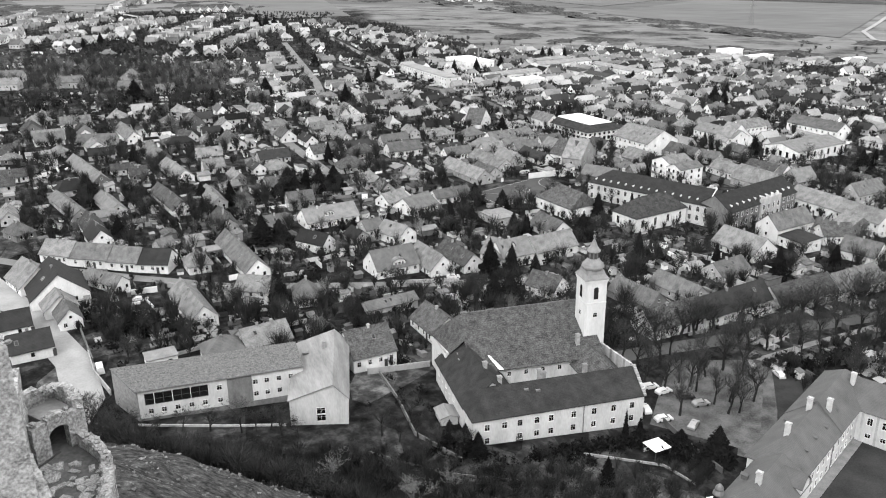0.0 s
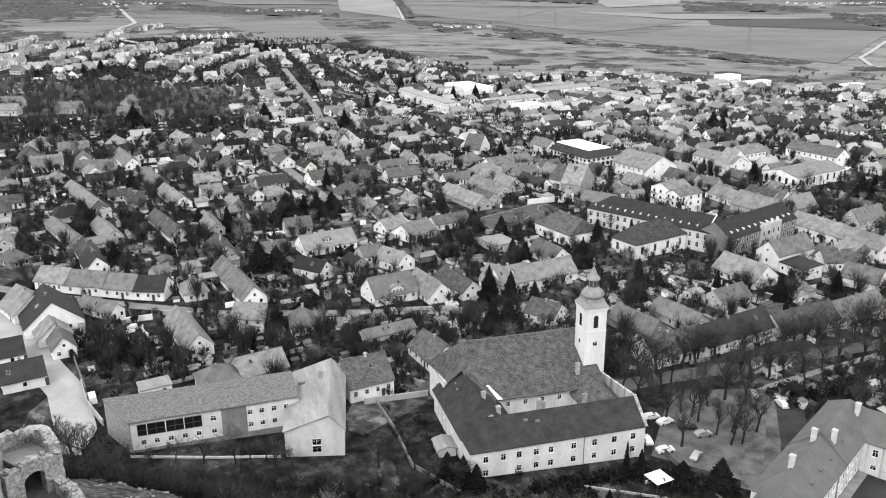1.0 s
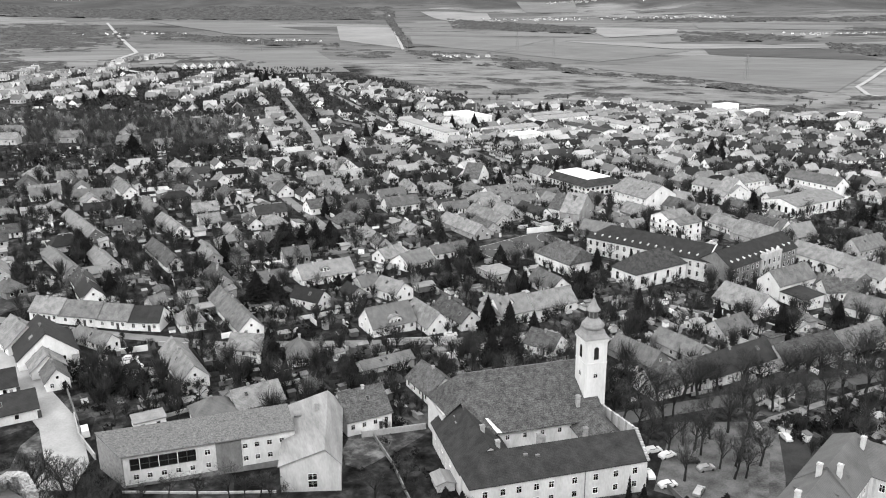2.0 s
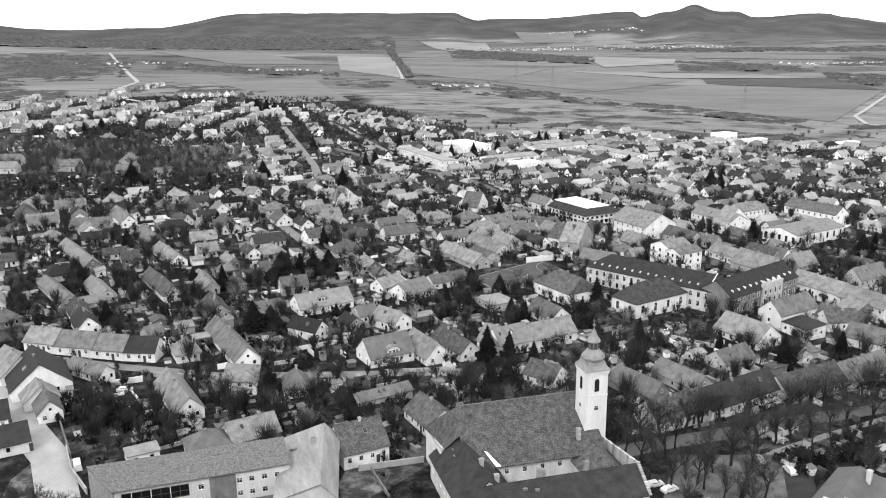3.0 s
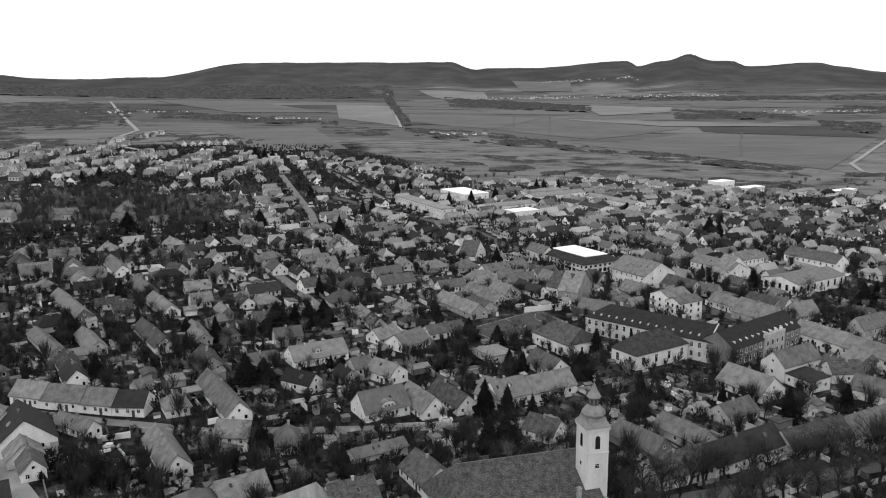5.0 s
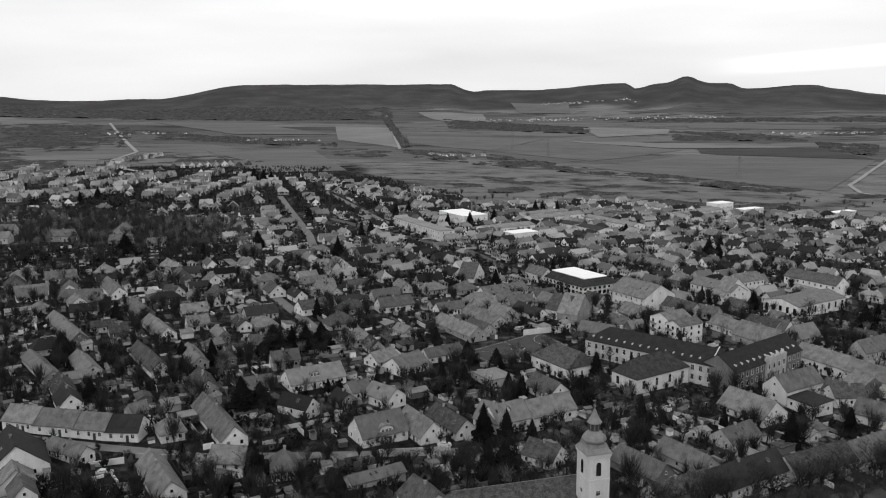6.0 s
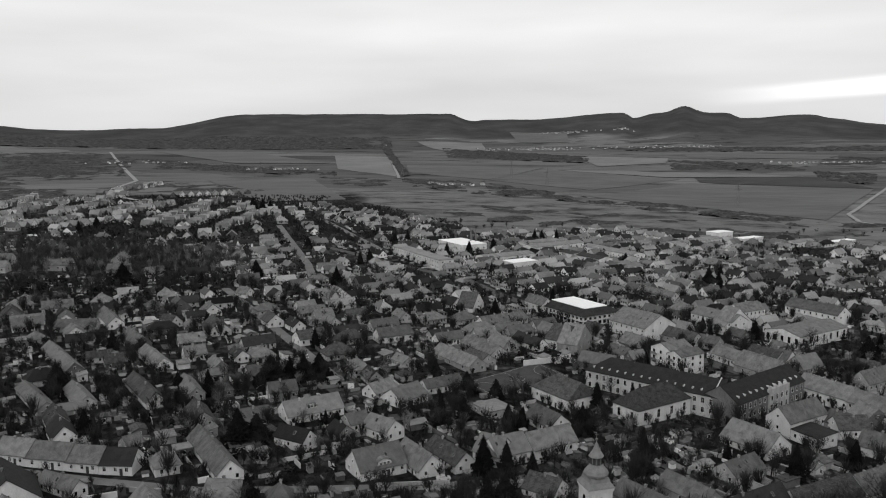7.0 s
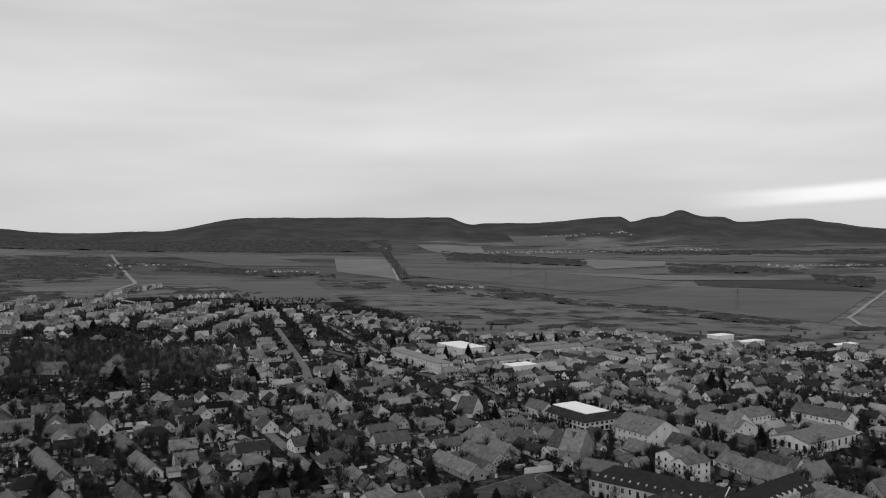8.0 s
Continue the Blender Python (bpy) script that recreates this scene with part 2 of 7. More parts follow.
def ground(x, y):
    r = math.hypot(x, y)
    z = -0.038 * 240 * math.tanh(x / 240) * max(0.0, 1 - max(0.0, r - 900) / 1500)
    z += 37 * min(max(0.0, r - 1400) / 2300, 1.25) ** 1.3
    q = math.hypot(x + 60, y - 10)
    z += 68 * (1 - smooth(30, 150, q)) + (1 - smooth(110, 150, q)) * (0.9 * noise.noise(Vector((x / 4, y / 4, 2))) + 1.5 * noise.noise(Vector((x / 13, y / 13, 4))))
    if r > 3000:
        top = 105 + 3.08 * skyline(math.degrees(math.atan2(x, y)))
        k = smooth(3100, 4450, r)
        z = z * (1 - k) + top * k + (1 - k) * smooth(3000, 3500, r) * 9 * noise.noise(Vector((x / 420, y / 420, 0)))
        z -= smooth(4500, 4950, r) * 50
    elif r > 250:
        z += smooth(250, 900, r) * 1.2 * noise.noise(Vector((x / 160, y / 160, 3)))
    return z


def mesh_object(name, verts, faces, mat, smooth_shade=False):
    me = bpy.data.meshes.new(name)
    me.from_pydata(verts, [], faces)
    me.materials.append(mat)
    if smooth_shade:
        me.polygons.foreach_set("use_smooth", [True] * len(me.polygons))
    me.update()
    return new(name, me)


def ground_material():
    m = bpy.data.materials.new("winter_ground")
    m.use_nodes = True
    n, l = m.node_tree.nodes, m.node_tree.links
    p = n["Principled BSDF"]; p.inputs["Roughness"].default_value = 1.0; p.inputs["Specular IOR Level"].default_value = 0.0
    tc = n.new("ShaderNodeTexCoord")

    def tex(kind, scale, rot=33, stretch=(1, 1, 1), **kw):
        mp = n.new("ShaderNodeMapping"); mp.inputs["Rotation"].default_value = (0, 0, radians(-rot)); mp.inputs["Scale"].default_value = stretch
        l.new(tc.outputs["Object"], mp.inputs[0])
        t = n.new(kind); t.inputs["Scale"].default_value = scale
        for k, v in kw.items():
            t.inputs[k].default_value = v
        l.new(mp.outputs[0], t.inputs["Vector"])
        return t

    def ramp(src, stops):
        r = n.new("ShaderNodeValToRGB"); r.color_ramp.interpolation = "LINEAR"
        el = r.color_ramp.elements
        while len(el) < len(stops):
            el.new(0.5)
        for e, (pos, v) in zip(el, stops):
            e.position, e.color = pos, (v, v, v, 1)
        l.new(src, r.inputs[0])
        return r.outputs[0]

    def mix(a, b, fac, blend="MIX"):
        x = n.new("ShaderNodeMixRGB"); x.blend_type = blend
        if isinstance(fac, float):
            x.inputs[0].default_value = fac
        else:
            l.new(fac, x.inputs[0])
        l.new(a, x.inputs[1]); l.new(b, x.inputs[2])
        return x.outputs[0]

    def span(src, a, b):
        r = n.new("ShaderNodeMapRange"); r.inputs[1].default_value, r.inputs[2].default_value = a, b
        r.interpolation_type = "SMOOTHSTEP"
        l.new(src, r.inputs[0])
        return r.outputs[0]

    def bw(socket):
        s = n.new("ShaderNodeRGBToBW"); l.new(socket, s.inputs[0])
        return s.outputs[0]

    dist = n.new("ShaderNodeVectorMath"); dist.operation = "LENGTH"
    l.new(tc.outputs["Object"], dist.inputs[0])
    wob = tex("ShaderNodeTexNoise", 0.006, Detail=3.0)
    add = n.new("ShaderNodeMath"); add.operation = "MULTIPLY_ADD"; add.inputs[1].default_value = 500.0
    l.new(wob.outputs["Fac"], add.inputs[0]); l.new(dist.outputs["Value"], add.inputs[2])
    # gardens and yards of the town
    plots = tex("ShaderNodeTexVoronoi", 0.09, 33, (1.0, 0.45, 0)); plots.distance = "CHEBYCHEV"
    garden = ramp(bw(plots.outputs["Color"]), [(0.0, 0.011), (0.45, 0.026), (0.8, 0.05), (1.0, 0.1)])
    patchy = tex("ShaderNodeTexNoise", 0.25, Detail=6.0, Roughness=0.65)
    town = mix(garden, ramp(patchy.outputs["Fac"], [(0.33, 0.14), (0.5, 0.75), (0.67, 2.4)]), 0.85, "MULTIPLY")
    # rough meadow with dark scrub
    scrub = tex("ShaderNodeTexNoise", 0.02, 8, (0.75, 1.2, 1), Detail=9.0, Roughness=0.72)
    meadow = ramp(scrub.outputs["Fac"], [(0.36, 0.045), (0.44, 0.095), (0.5, 0.135), (0.6, 0.165), (0.7, 0.2)])
    # far fields
    cells = tex("ShaderNodeTexVoronoi", 0.0026, 12, (0.5, 1.7, 0)); cells.distance = "MANHATTAN"
    tone = ramp(bw(cells.outputs["Color"]), [(0.0, 0.075), (0.3, 0.095), (0.5, 0.125), (0.75, 0.145), (1.0, 0.175)])
    grain = tex("ShaderNodeTexNoise", 0.02, 12, (0.3, 2.0, 1), Detail=6.0, Roughness=0.6)
    fields = mix(tone, ramp(grain.outputs["Fac"], [(0.3, 0.5), (0.5, 1.0), (0.7, 1.3)]), 0.8, "MULTIPLY")
    trees = tex("ShaderNodeTexNoise", 0.011, 0, (0.5, 1.6, 1), Detail=10.0, Roughness=0.72)
    fields = mix(fields, ramp(grain.outputs["Fac"], [(0.0, 0.02), (1.0, 0.05)]), span(trees.outputs["Fac"], 0.56, 0.64))
    # wooded hills, their greys lifted to carry the haze of distance
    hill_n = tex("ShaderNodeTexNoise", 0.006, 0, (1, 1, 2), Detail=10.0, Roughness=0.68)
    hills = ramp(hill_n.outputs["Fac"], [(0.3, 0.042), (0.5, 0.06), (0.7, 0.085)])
    # dry grass and stones of the castle hill
    off = n.new("ShaderNodeVectorMath"); off.operation = "DISTANCE"; off.inputs[1].default_value = (-60, 10, 70)
    l.new(tc.outputs["Object"], off.inputs[0])
    turf = tex("ShaderNodeTexNoise", 0.9, 0, Detail=8.0, Roughness=0.75)
    slope = ramp(turf.outputs["Fac"], [(0.36, 0.015), (0.5, 0.05), (0.62, 0.1), (0.7, 0.2)])
    town = mix(slope, town, span(off.outputs["Value"], 88, 106))
    # the gardens reach further out on the rise with the suburb
    sep = n.new("ShaderNodeSeparateXYZ"); l.new(tc.outputs["Object"], sep.inputs[0])
    reach = n.new("ShaderNodeMath"); reach.operation = "MULTIPLY_ADD"; reach.inputs[1].default_value = -430.0
    l.new(span(sep.outputs[0], -10, -230), reach.inputs[0]); l.new(add.outputs[0], reach.inputs[2])
    c = mix(town, meadow, span(reach.outputs[0], 1080, 1150))
    c = mix(c, fields, span(add.outputs[0], 1650, 1760))
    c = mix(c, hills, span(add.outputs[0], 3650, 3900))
    l.new(c, p.inputs["Base Color"])
    bp = n.new("ShaderNodeBump"); bp.inputs["Strength"].default_value, bp.inputs["Distance"].default_value = 0.6, 0.5
    l.new(patchy.outputs["Fac"], bp.inputs["Height"]); l.new(bp.outputs[0], p.inputs["Normal"])
    return m


def build_ground():
    az = [-36 + 0.3 * i for i in range(241)] + [40 + 8 * i for i in range(36)]
    radii = [3.0 * i for i in range(1, 61)] + [180 * (4950 / 180) ** (i / 120) for i in range(1, 121)]
    verts = [(0, 0, ground(0, 0))]
    for r in radii:
        for a in az:
            x, y = r * math.sin(radians(a)), r * math.cos(radians(a))
            verts.append((x, y, ground(x, y)))
    k, faces = len(az), []
    for j in range(k):
        faces.append((0, 1 + j, 1 + (j + 1) % k))
    for i in range(len(radii) - 1):
        a, b = 1 + i * k, 1 + (i + 1) * k
        for j in range(k):
            faces.append((a + j, b + j, b + (j + 1) % k, a + (j + 1) % k))
    ob = mesh_object("ground", verts, [f[::-1] for f in faces], ground_material(), True)
    return tagged(ob, "dark winter gardens, rough meadow, fields and wooded hills", "ground", kind="structure")


build_ground()


def patch(name, corners, lift, mat, label, category, n=12):
    """A sheet draped on the ground over a quadrilateral."""
    a, b, c, d = [Vector(p) for p in corners]
    verts, faces = [], []
    for i in range(n + 1):
        for j in range(n + 1):
            u, v = i / n, j / n
            p = (a * (1 - u) + b * u) * (1 - v) + (d * (1 - u) + c * u) * v
            verts.append((p.x, p.y, ground(p.x, p.y) + lift))
    w = n + 1
    for i in range(n):
        for j in range(n):
            faces.append((i * w + j, (i + 1) * w + j, (i + 1) * w + j + 1, i * w + j + 1))
    ob = mesh_object(name, verts, faces, mat, True)
    if ob.data.polygons[0].normal.z < 0:
        ob.data.flip_normals()
    return tagged(ob, label, category, kind="structure")


TAKEN = []      # footprints: centre, axes, half sizes


def take(x, y, ang, length, width):
    c, s = math.cos(radians(ang)), math.sin(radians(ang))
    TAKEN.append((x, y, c, s, length / 2, width / 2))


def is_free(x, y, ang, length, width, margin=1.0):
    c, s = math.cos(radians(ang)), math.sin(radians(ang))
    pts = [(x + c * length * i / 4 - s * width * j / 2, y + s * length * i / 4 + c * width * j / 2) for i in (-2, -1, 0, 1, 2) for j in (-1, 0, 1)]
    for tx, ty, tc, ts, hl, hw in TAKEN:
        if (tx - x) ** 2 + (ty - y) ** 2 > (hl + hw + length / 2 + width / 2 + 2) ** 2:
            continue
        for px, py in pts:
            dx, dy = px - tx, py - ty
            if abs(dx * tc + dy * ts) < hl + margin and abs(-dx * ts + dy * tc) < hw + margin:
                return False
    return True


def road(name, pts, width, mat, label, category="road", lift=0.06):
    """A strip along a line of places, draped on the ground."""
    P = [Vector(p) for p in pts]
    line = []
    for a, b in zip(P, P[1:]):
        n = max(2, int((b - a).length / 6))
        line += [a + (b - a) * (i / n) for i in range(n)]
    line.append(P[-1])
    verts, faces = [], []
    for i, p in enumerate(line):
        d = (line[min(i + 1, len(line) - 1)] - line[max(i - 1, 0)]).normalized()
        nrm = Vector((-d.y, d.x))
        for k in (-0.5, -0.17, 0.17, 0.5):
            q = p + nrm * (width * k)
            verts.append((q.x, q.y, ground(q.x, q.y) + lift + (0.03 if abs(k) < 0.3 else 0)))
        if i:
            o = 4 * (i - 1)
            faces += [(o + j, o + j + 4, o + j + 5, o + j + 1) for j in range(3)]
    for a, b in zip(P, P[1:]):
        m = (a + b) / 2
        take(m.x, m.y, math.degrees(math.atan2((b - a).y, (b - a).x)), (b - a).length, width)
    ob = mesh_object(name, verts, [f[::-1] for f in faces], mat, True)
    return tagged(ob, label, category, kind="structure")


road("road", [(-185, 262), (-146, 226), (-128, 211), (-104, 186), (-93, 168), (-92, 158)], 9.0, M["road_pale"], "pale worn village road at the hill's foot")
road("road", [(-200, 262), (-140, 247), (-110, 242), (-79, 239), (-50, 243), (-10, 250), (24, 262)], 4.5, M["asphalt"], "narrow pale lane between the houses")
road("road", [(28, 200), (46, 209), (64, 216.5), (90, 228), (123, 241), (190, 272)], 6.0, M["asphalt_dark"], "road along the promenade of bare trees")
road("pavement", [(70, 204), (92, 218), (121, 235), (170, 262)], 2.2, M["concrete"], "pale path under the promenade trees", "path")
road("pavement", [(73, 212), (73.5, 194), (65, 168)], 4.0, M["gravel"], "pale drive to the parking yard", "path")
road("road", [(-130, 720), (-75, 655), (-9, 590), (14, 540), (69, 456), (100, 410), (150, 335), (190, 272)], 8.0, M["asphalt_dark"], "wide main street through the town")
road("road", [(-160, 530), (-138, 491), (-82, 392), (-60, 352)], 5.5, M["asphalt"], "pale straight street between houses")
road("road", [(-205, 860), (-128, 630), (-112, 570)], 6.0, M["asphalt"], "straight suburban street")
road("road", [(-175, 930), (-76, 699)], 6.0, M["asphalt"], "straight suburban street")
road("road", [(-1260, 2845), (-648, 1576), (-613, 1397), (-560, 1260), (-470, 1150)], 8.0, M["road_pale"], "pale road leading out to the hills", lift=0.9)
road("road", [(-370, 3300), (-233, 2227), (-163, 1688)], 6.0, M["road_pale"], "pale track in a line of trees", lift=0.9)
road("road", [(760, 1600), (631, 1384), (461, 1091), (440, 1010), (470, 950), (620, 860)], 5.5, M["road_pale"], "pale country road bending past the field", lift=0.8)
patch("pavement", [(39, 171), (64, 160), (78, 207), (50, 204)], 0.05, M["gravel"], "patchy gravel parking yard under trees", "yard")
take(16, 361, 47, 48, 24)
patch("sports_court", [(-6, 352), (7, 334), (39, 368), (27, 388)], 0.08, M["court"], "dark sports court with white lines", "court", 6)
FIELDS = (
    ("field", "large grey ploughed field", 0.6, ((165, 1340), (387, 1609), (662, 1468), (410, 1030))),
    ("field_dark", "dark freshly tilled field", 0.6, ((411, 1625), (430, 1741), (668, 1735), (667, 1478))),
    ("field_light", "narrow pale stubble field", 1.2, ((162, 1990), (375, 1752), (669, 1749), (430, 1862))),
    ("field2", "flat grey field beyond the scrub", 0.6, ((-157, 1847), (-192, 2174), (148, 2050), (14, 1660))),
    ("field", "flat grey field beyond the scrub", 0.6, ((14, 1656), (150, 2046), (392, 1700), (185, 1460))),
    ("field_light", "pale square field beside the track", 0.6, ((-458, 2649), (-283, 2578), (-172, 1730), (-336, 1982))),
    ("field2", "wide grey field below the woods", 1.2, ((-1149, 2933), (-776, 2866), (-400, 2230), (-651, 2236))),
    ("field2", "grey grassy field behind the suburb", 0.8, ((-524, 1607), (-325, 1641), (-188, 1186), (-292, 1126))),
    ("field_light", "pale stubble field under the hills", 1.5, ((-254, 3350), (0, 3350), (29, 2911), (-114, 2924))),
    ("field_light", "pale stubble field between woods", 1.2, ((284, 2566), (523, 2415), (470, 2200), (282, 2090))),
    ("field2", "long grey field towards the village", 1.3, ((639, 2752), (1025, 2506), (949, 2316), (582, 2435))),
    ("field2", "grey field on the hill's foot", 1.6, ((120, 3700), (360, 3640), (340, 3330), (150, 3380))),
)
for mat_, text_, lift_up, corners_ in FIELDS:
    patch("field", corners_, lift_up, M[mat_], text_, "field", 28)

def court_place(u, v):
    return (66.2 + u * math.cos(radians(51.5)) - v * math.sin(radians(51.5)), 145.6 + u * math.sin(radians(51.5)) + v * math.cos(radians(51.5)))


patch("lawn", [court_place(*q) for q in ((-4, -40), (30, -40), (30, -1.8), (-4, -1.8))], 0.12, M["lawn"], "dark winter lawn of the palace court", "lawn", 12)
patch("pavement", [court_place(*q) for q in ((-6, -1.7), (30, -1.7), (30, 0.2), (-6, 0.2))], 0.14, M["concrete"], "pale paved path along the palace front", "path", 8)
patch("lawn", [(70, 176), (82, 190), (96, 214), (78, 208)], 0.1, M["lawn"], "dark lawn beside the palace", "lawn", 8)
patch("pavement", [(56, 160), (60, 158), (76, 206), (72, 207)], 0.16, M["gravel_pale"], "worn gravel drive along the yard", "path", 14)
take(56, 186, 18, 36, 46)
take(80, 150, 51.5, 44, 44)

# building kit
def part(name, verts, faces, mat, parent, label="", smooth_shade=False):
    ob = mesh_object(name, verts, faces, mat, smooth_shade)
    ob.parent = parent
    if label:
        ob["label"] = label
    return ob


def share(name, me, parent, m, label=""):
    ob = new(name, me)
    ob.parent = parent
    ob.matrix_basis = m
    if label:
        ob["label"] = label
    return ob


BOX = [(0, 3, 2, 1), (4, 5, 6, 7), (0, 1, 5, 4), (1, 2, 6, 5), (2, 3, 7, 6), (3, 0, 4, 7)]


def box(x0, x1, y0, y1, z0, z1):
    return [(x0, y0, z0), (x1, y0, z0), (x1, y1, z0), (x0, y1, z0), (x0, y0, z1), (x1, y0, z1), (x1, y1, z1), (x0, y1, z1)], BOX


def join(*solids):
    verts, faces = [], []
    for v, f in solids:
        o = len(verts)
        verts += v
        faces += [tuple(i + o for i in q) for q in f]
    return verts, faces


def slab(quad, t):
    """A plate of thickness t under a quad or triangle, given anticlockwise from above."""
    k = len(quad)
    v = [tuple(p) for p in quad] + [(p[0], p[1], p[2] - t) for p in quad]
    f = [tuple(range(k)), tuple(range(2 * k - 1, k - 1, -1))]
    f += [(i, i + k, (i + 1) % k + k, (i + 1) % k) for i in range(k)]
    return v, f


def moved(solid, m):
    v, f = solid
    return [tuple(m @ Vector(p)) for p in v], f


WINDOWS = {}


def window_solid(w, h, fine=False):
    """One frame with a sill lip and a recessed pane in the xz plane, looking along -y; the pane faces come last."""
    b = 0.07
    def rect(x, z0, z1, y):
        return [(-x, y, z0), (x, y, z0), (x, y, z1), (-x, y, z1)]
    v = rect(w / 2 + b, -h / 2 - b, h / 2 + b, 0.03) + rect(w / 2 + b, -h / 2 - b, h / 2 + b, -0.07) + rect(w / 2, -h / 2, h / 2, -0.07) + rect(w / 2, -h / 2, h / 2, -0.012)
    v[4], v[5] = (v[4][0], -0.14, v[4][2]), (v[5][0], -0.14, v[5][2])
    f = []
    for o in (0, 4, 8):
        f += [(o + i, o + (i + 1) % 4, o + 4 + (i + 1) % 4, o + 4 + i) for i in range(4)]
    if not fine:
        return v, f + [(12, 13, 14, 15)], 1
    # glazing bars: a cross standing off the pane
    xs, zs = (-w / 2, -0.025, 0.025, w / 2), (-h / 2, h * 0.12, h * 0.12 + 0.05, h / 2)
    o = len(v)
    v += [(x, -0.012, z) for z in zs for x in xs]
    glass = []
    for r in range(3):
        for c in range(3):
            q = (o + r * 4 + c, o + r * 4 + c + 1, o + r * 4 + c + 5, o + r * 4 + c + 4)
            (f if r == 1 or c == 1 else glass).append(q)
    f = [tuple({12: o, 13: o + 3, 14: o + 15, 15: o + 12}.get(k, k) for k in q) for q in f]
    return v, f + glass, len(glass)


def window_mesh(w, h, fine=False):
    key = (round(w, 1), round(h, 1), fine)
    if key not in WINDOWS:
        v, f, n = window_solid(w, h, fine)
        me = bpy.data.meshes.new("window")
        me.from_pydata(v, [], f)
        me.materials.append(M["frame"]); me.materials.append(M["glass"])
        for p in list(me.polygons)[-n:]:
            p.material_index = 1
        WINDOWS[key] = me
    return WINDOWS[key]


def windows_on(parent, p0, p1, zs, count, w=1.0, h=1.4, fine=False, skip=()):
    """Rows of windows in a wall from p0 to p1 (seen from outside, left to right) in the thing's own space."""
    a, b = Vector(p0), Vector(p1)
    turn = math.atan2((b - a).y, (b - a).x)
    for z in zs:
        for i in range(count):
            if (i, zs.index(z)) in skip:
                continue
            p = a + (b - a) * ((i + 0.5) / count)
            share("window", window_mesh(w, h, fine), parent, Matrix.Translation((p.x, p.y, z)) @ Matrix.Rotation(turn, 4, "Z"))


CHIMNEY = {}
DOOR = bpy.data.meshes.new("door")
DOOR.from_pydata(*[box(-0.45, 0.45, -0.05, 0.03, -1.0, 1.1)[0], [], BOX])
DOOR.materials.append(M["wood_dark"])


SKYLIGHT = bpy.data.meshes.new("skylight")
SKYLIGHT.from_pydata(*[join(box(-0.5, 0.5, -0.7, 0.7, -0.1, 0.06), box(-0.38, 0.38, -0.58, 0.58, 0.0, 0.075))[0], [], BOX + [tuple(i + 8 for i in q) for q in BOX]])
SKYLIGHT.materials.append(M["steel"]); SKYLIGHT.materials.append(M["glass"])
for _p in list(SKYLIGHT.polygons)[6:]:
    _p.material_index = 1


def chimney_mesh(w, h, mat):
    key = (w, h, mat)
    if key not in CHIMNEY:
        v, f = join(box(-w / 2, w / 2, -w / 2, w / 2, -1.2, h), box(-w / 2 - 0.1, w / 2 + 0.1, -w / 2 - 0.1, w / 2 + 0.1, h - 0.25, h), box(-w / 2 + 0.1, w / 2 - 0.1, -w / 2 + 0.1, w / 2 - 0.1, h, h + 0.12))
        me = bpy.data.meshes.new("chimney"); me.from_pydata(v, [], f); me.materials.append(M[mat])
        CHIMNEY[key] = me
    return CHIMNEY[key]


def gable_wall(L, W, h, rise, x0=None):
    a, b = L / 2, W / 2
    v = [(-a, -b, -2), (a, -b, -2), (a, b, -2), (-a, b, -2), (-a, -b, h), (a, -b, h), (a, b, h), (-a, b, h), (-a, 0, h + rise), (a, 0, h + rise)]
    f = [(0, 3, 2, 1), (0, 1, 5, 4), (2, 3, 7, 6), (1, 2, 6, 9, 5), (3, 0, 4, 8, 7), (4, 5, 9, 8), (6, 7, 8, 9)]
    return v, f


def gable_roof(L, W, h, rise, eave=0.45, verge=0.3, t=0.18, sag=0.0):
    a, b = L / 2 + verge, W / 2 + eave
    k = rise / (W / 2)
    z0, z1 = h - eave * k + t + 0.02, h + rise + t + 0.02
    front = slab([(-a, -b, z0), (a, -b, z0), (a, 0, z1), (-a, 0, z1)], t)
    back = slab([(a, b, z0), (-a, b, z0), (-a, 0, z1), (a, 0, z1)], t)
    ridge = [(-a, -0.13, z1 - 0.06), (a, -0.13, z1 - 0.06), (a, 0.13, z1 - 0.06), (-a, 0.13, z1 - 0.06), (-a, 0, z1 + 0.1), (a, 0, z1 + 0.1)]
    return join(front, back, (ridge, [(0, 1, 5, 4), (2, 3, 4, 5), (1, 2, 5), (3, 0, 4), (0, 3, 2, 1)]))


def hip_roof(L, W, h, rise, eave=0.45, t=0.18, left=1.0, right=1.0):
    """left, right: how far each end leans in, 1 for a full hip, 0 for a gable end."""
    a, b = L / 2 + eave, W / 2 + eave
    k = rise / (W / 2)
    z0, z1 = h - eave * k * 0.5 + t, h + rise + t
    rl, rr = -a + b * left, a - b * right
    if rl > rr:
        rl = rr = (rl + rr) / 2
    top = [slab([(-a, -b, z0), (a, -b, z0), (rr, 0, z1), (rl, 0, z1)], t), slab([(a, b, z0), (-a, b, z0), (rl, 0, z1), (rr, 0, z1)], t),
           slab([(-a, b, z0), (-a, -b, z0), (rl, 0, z1)], t), slab([(a, -b, z0), (a, b, z0), (rr, 0, z1)], t)]
    return join(*top)


def thing(name, x, y, ang, label, category, group="", z=None):
    ob = new(name)
    ob.empty_display_size = 0.5
    ob.matrix_basis = pose(x, y, ground(x, y) if z is None else z, 0, 0, ang)
    return tagged(ob, label, category, group)


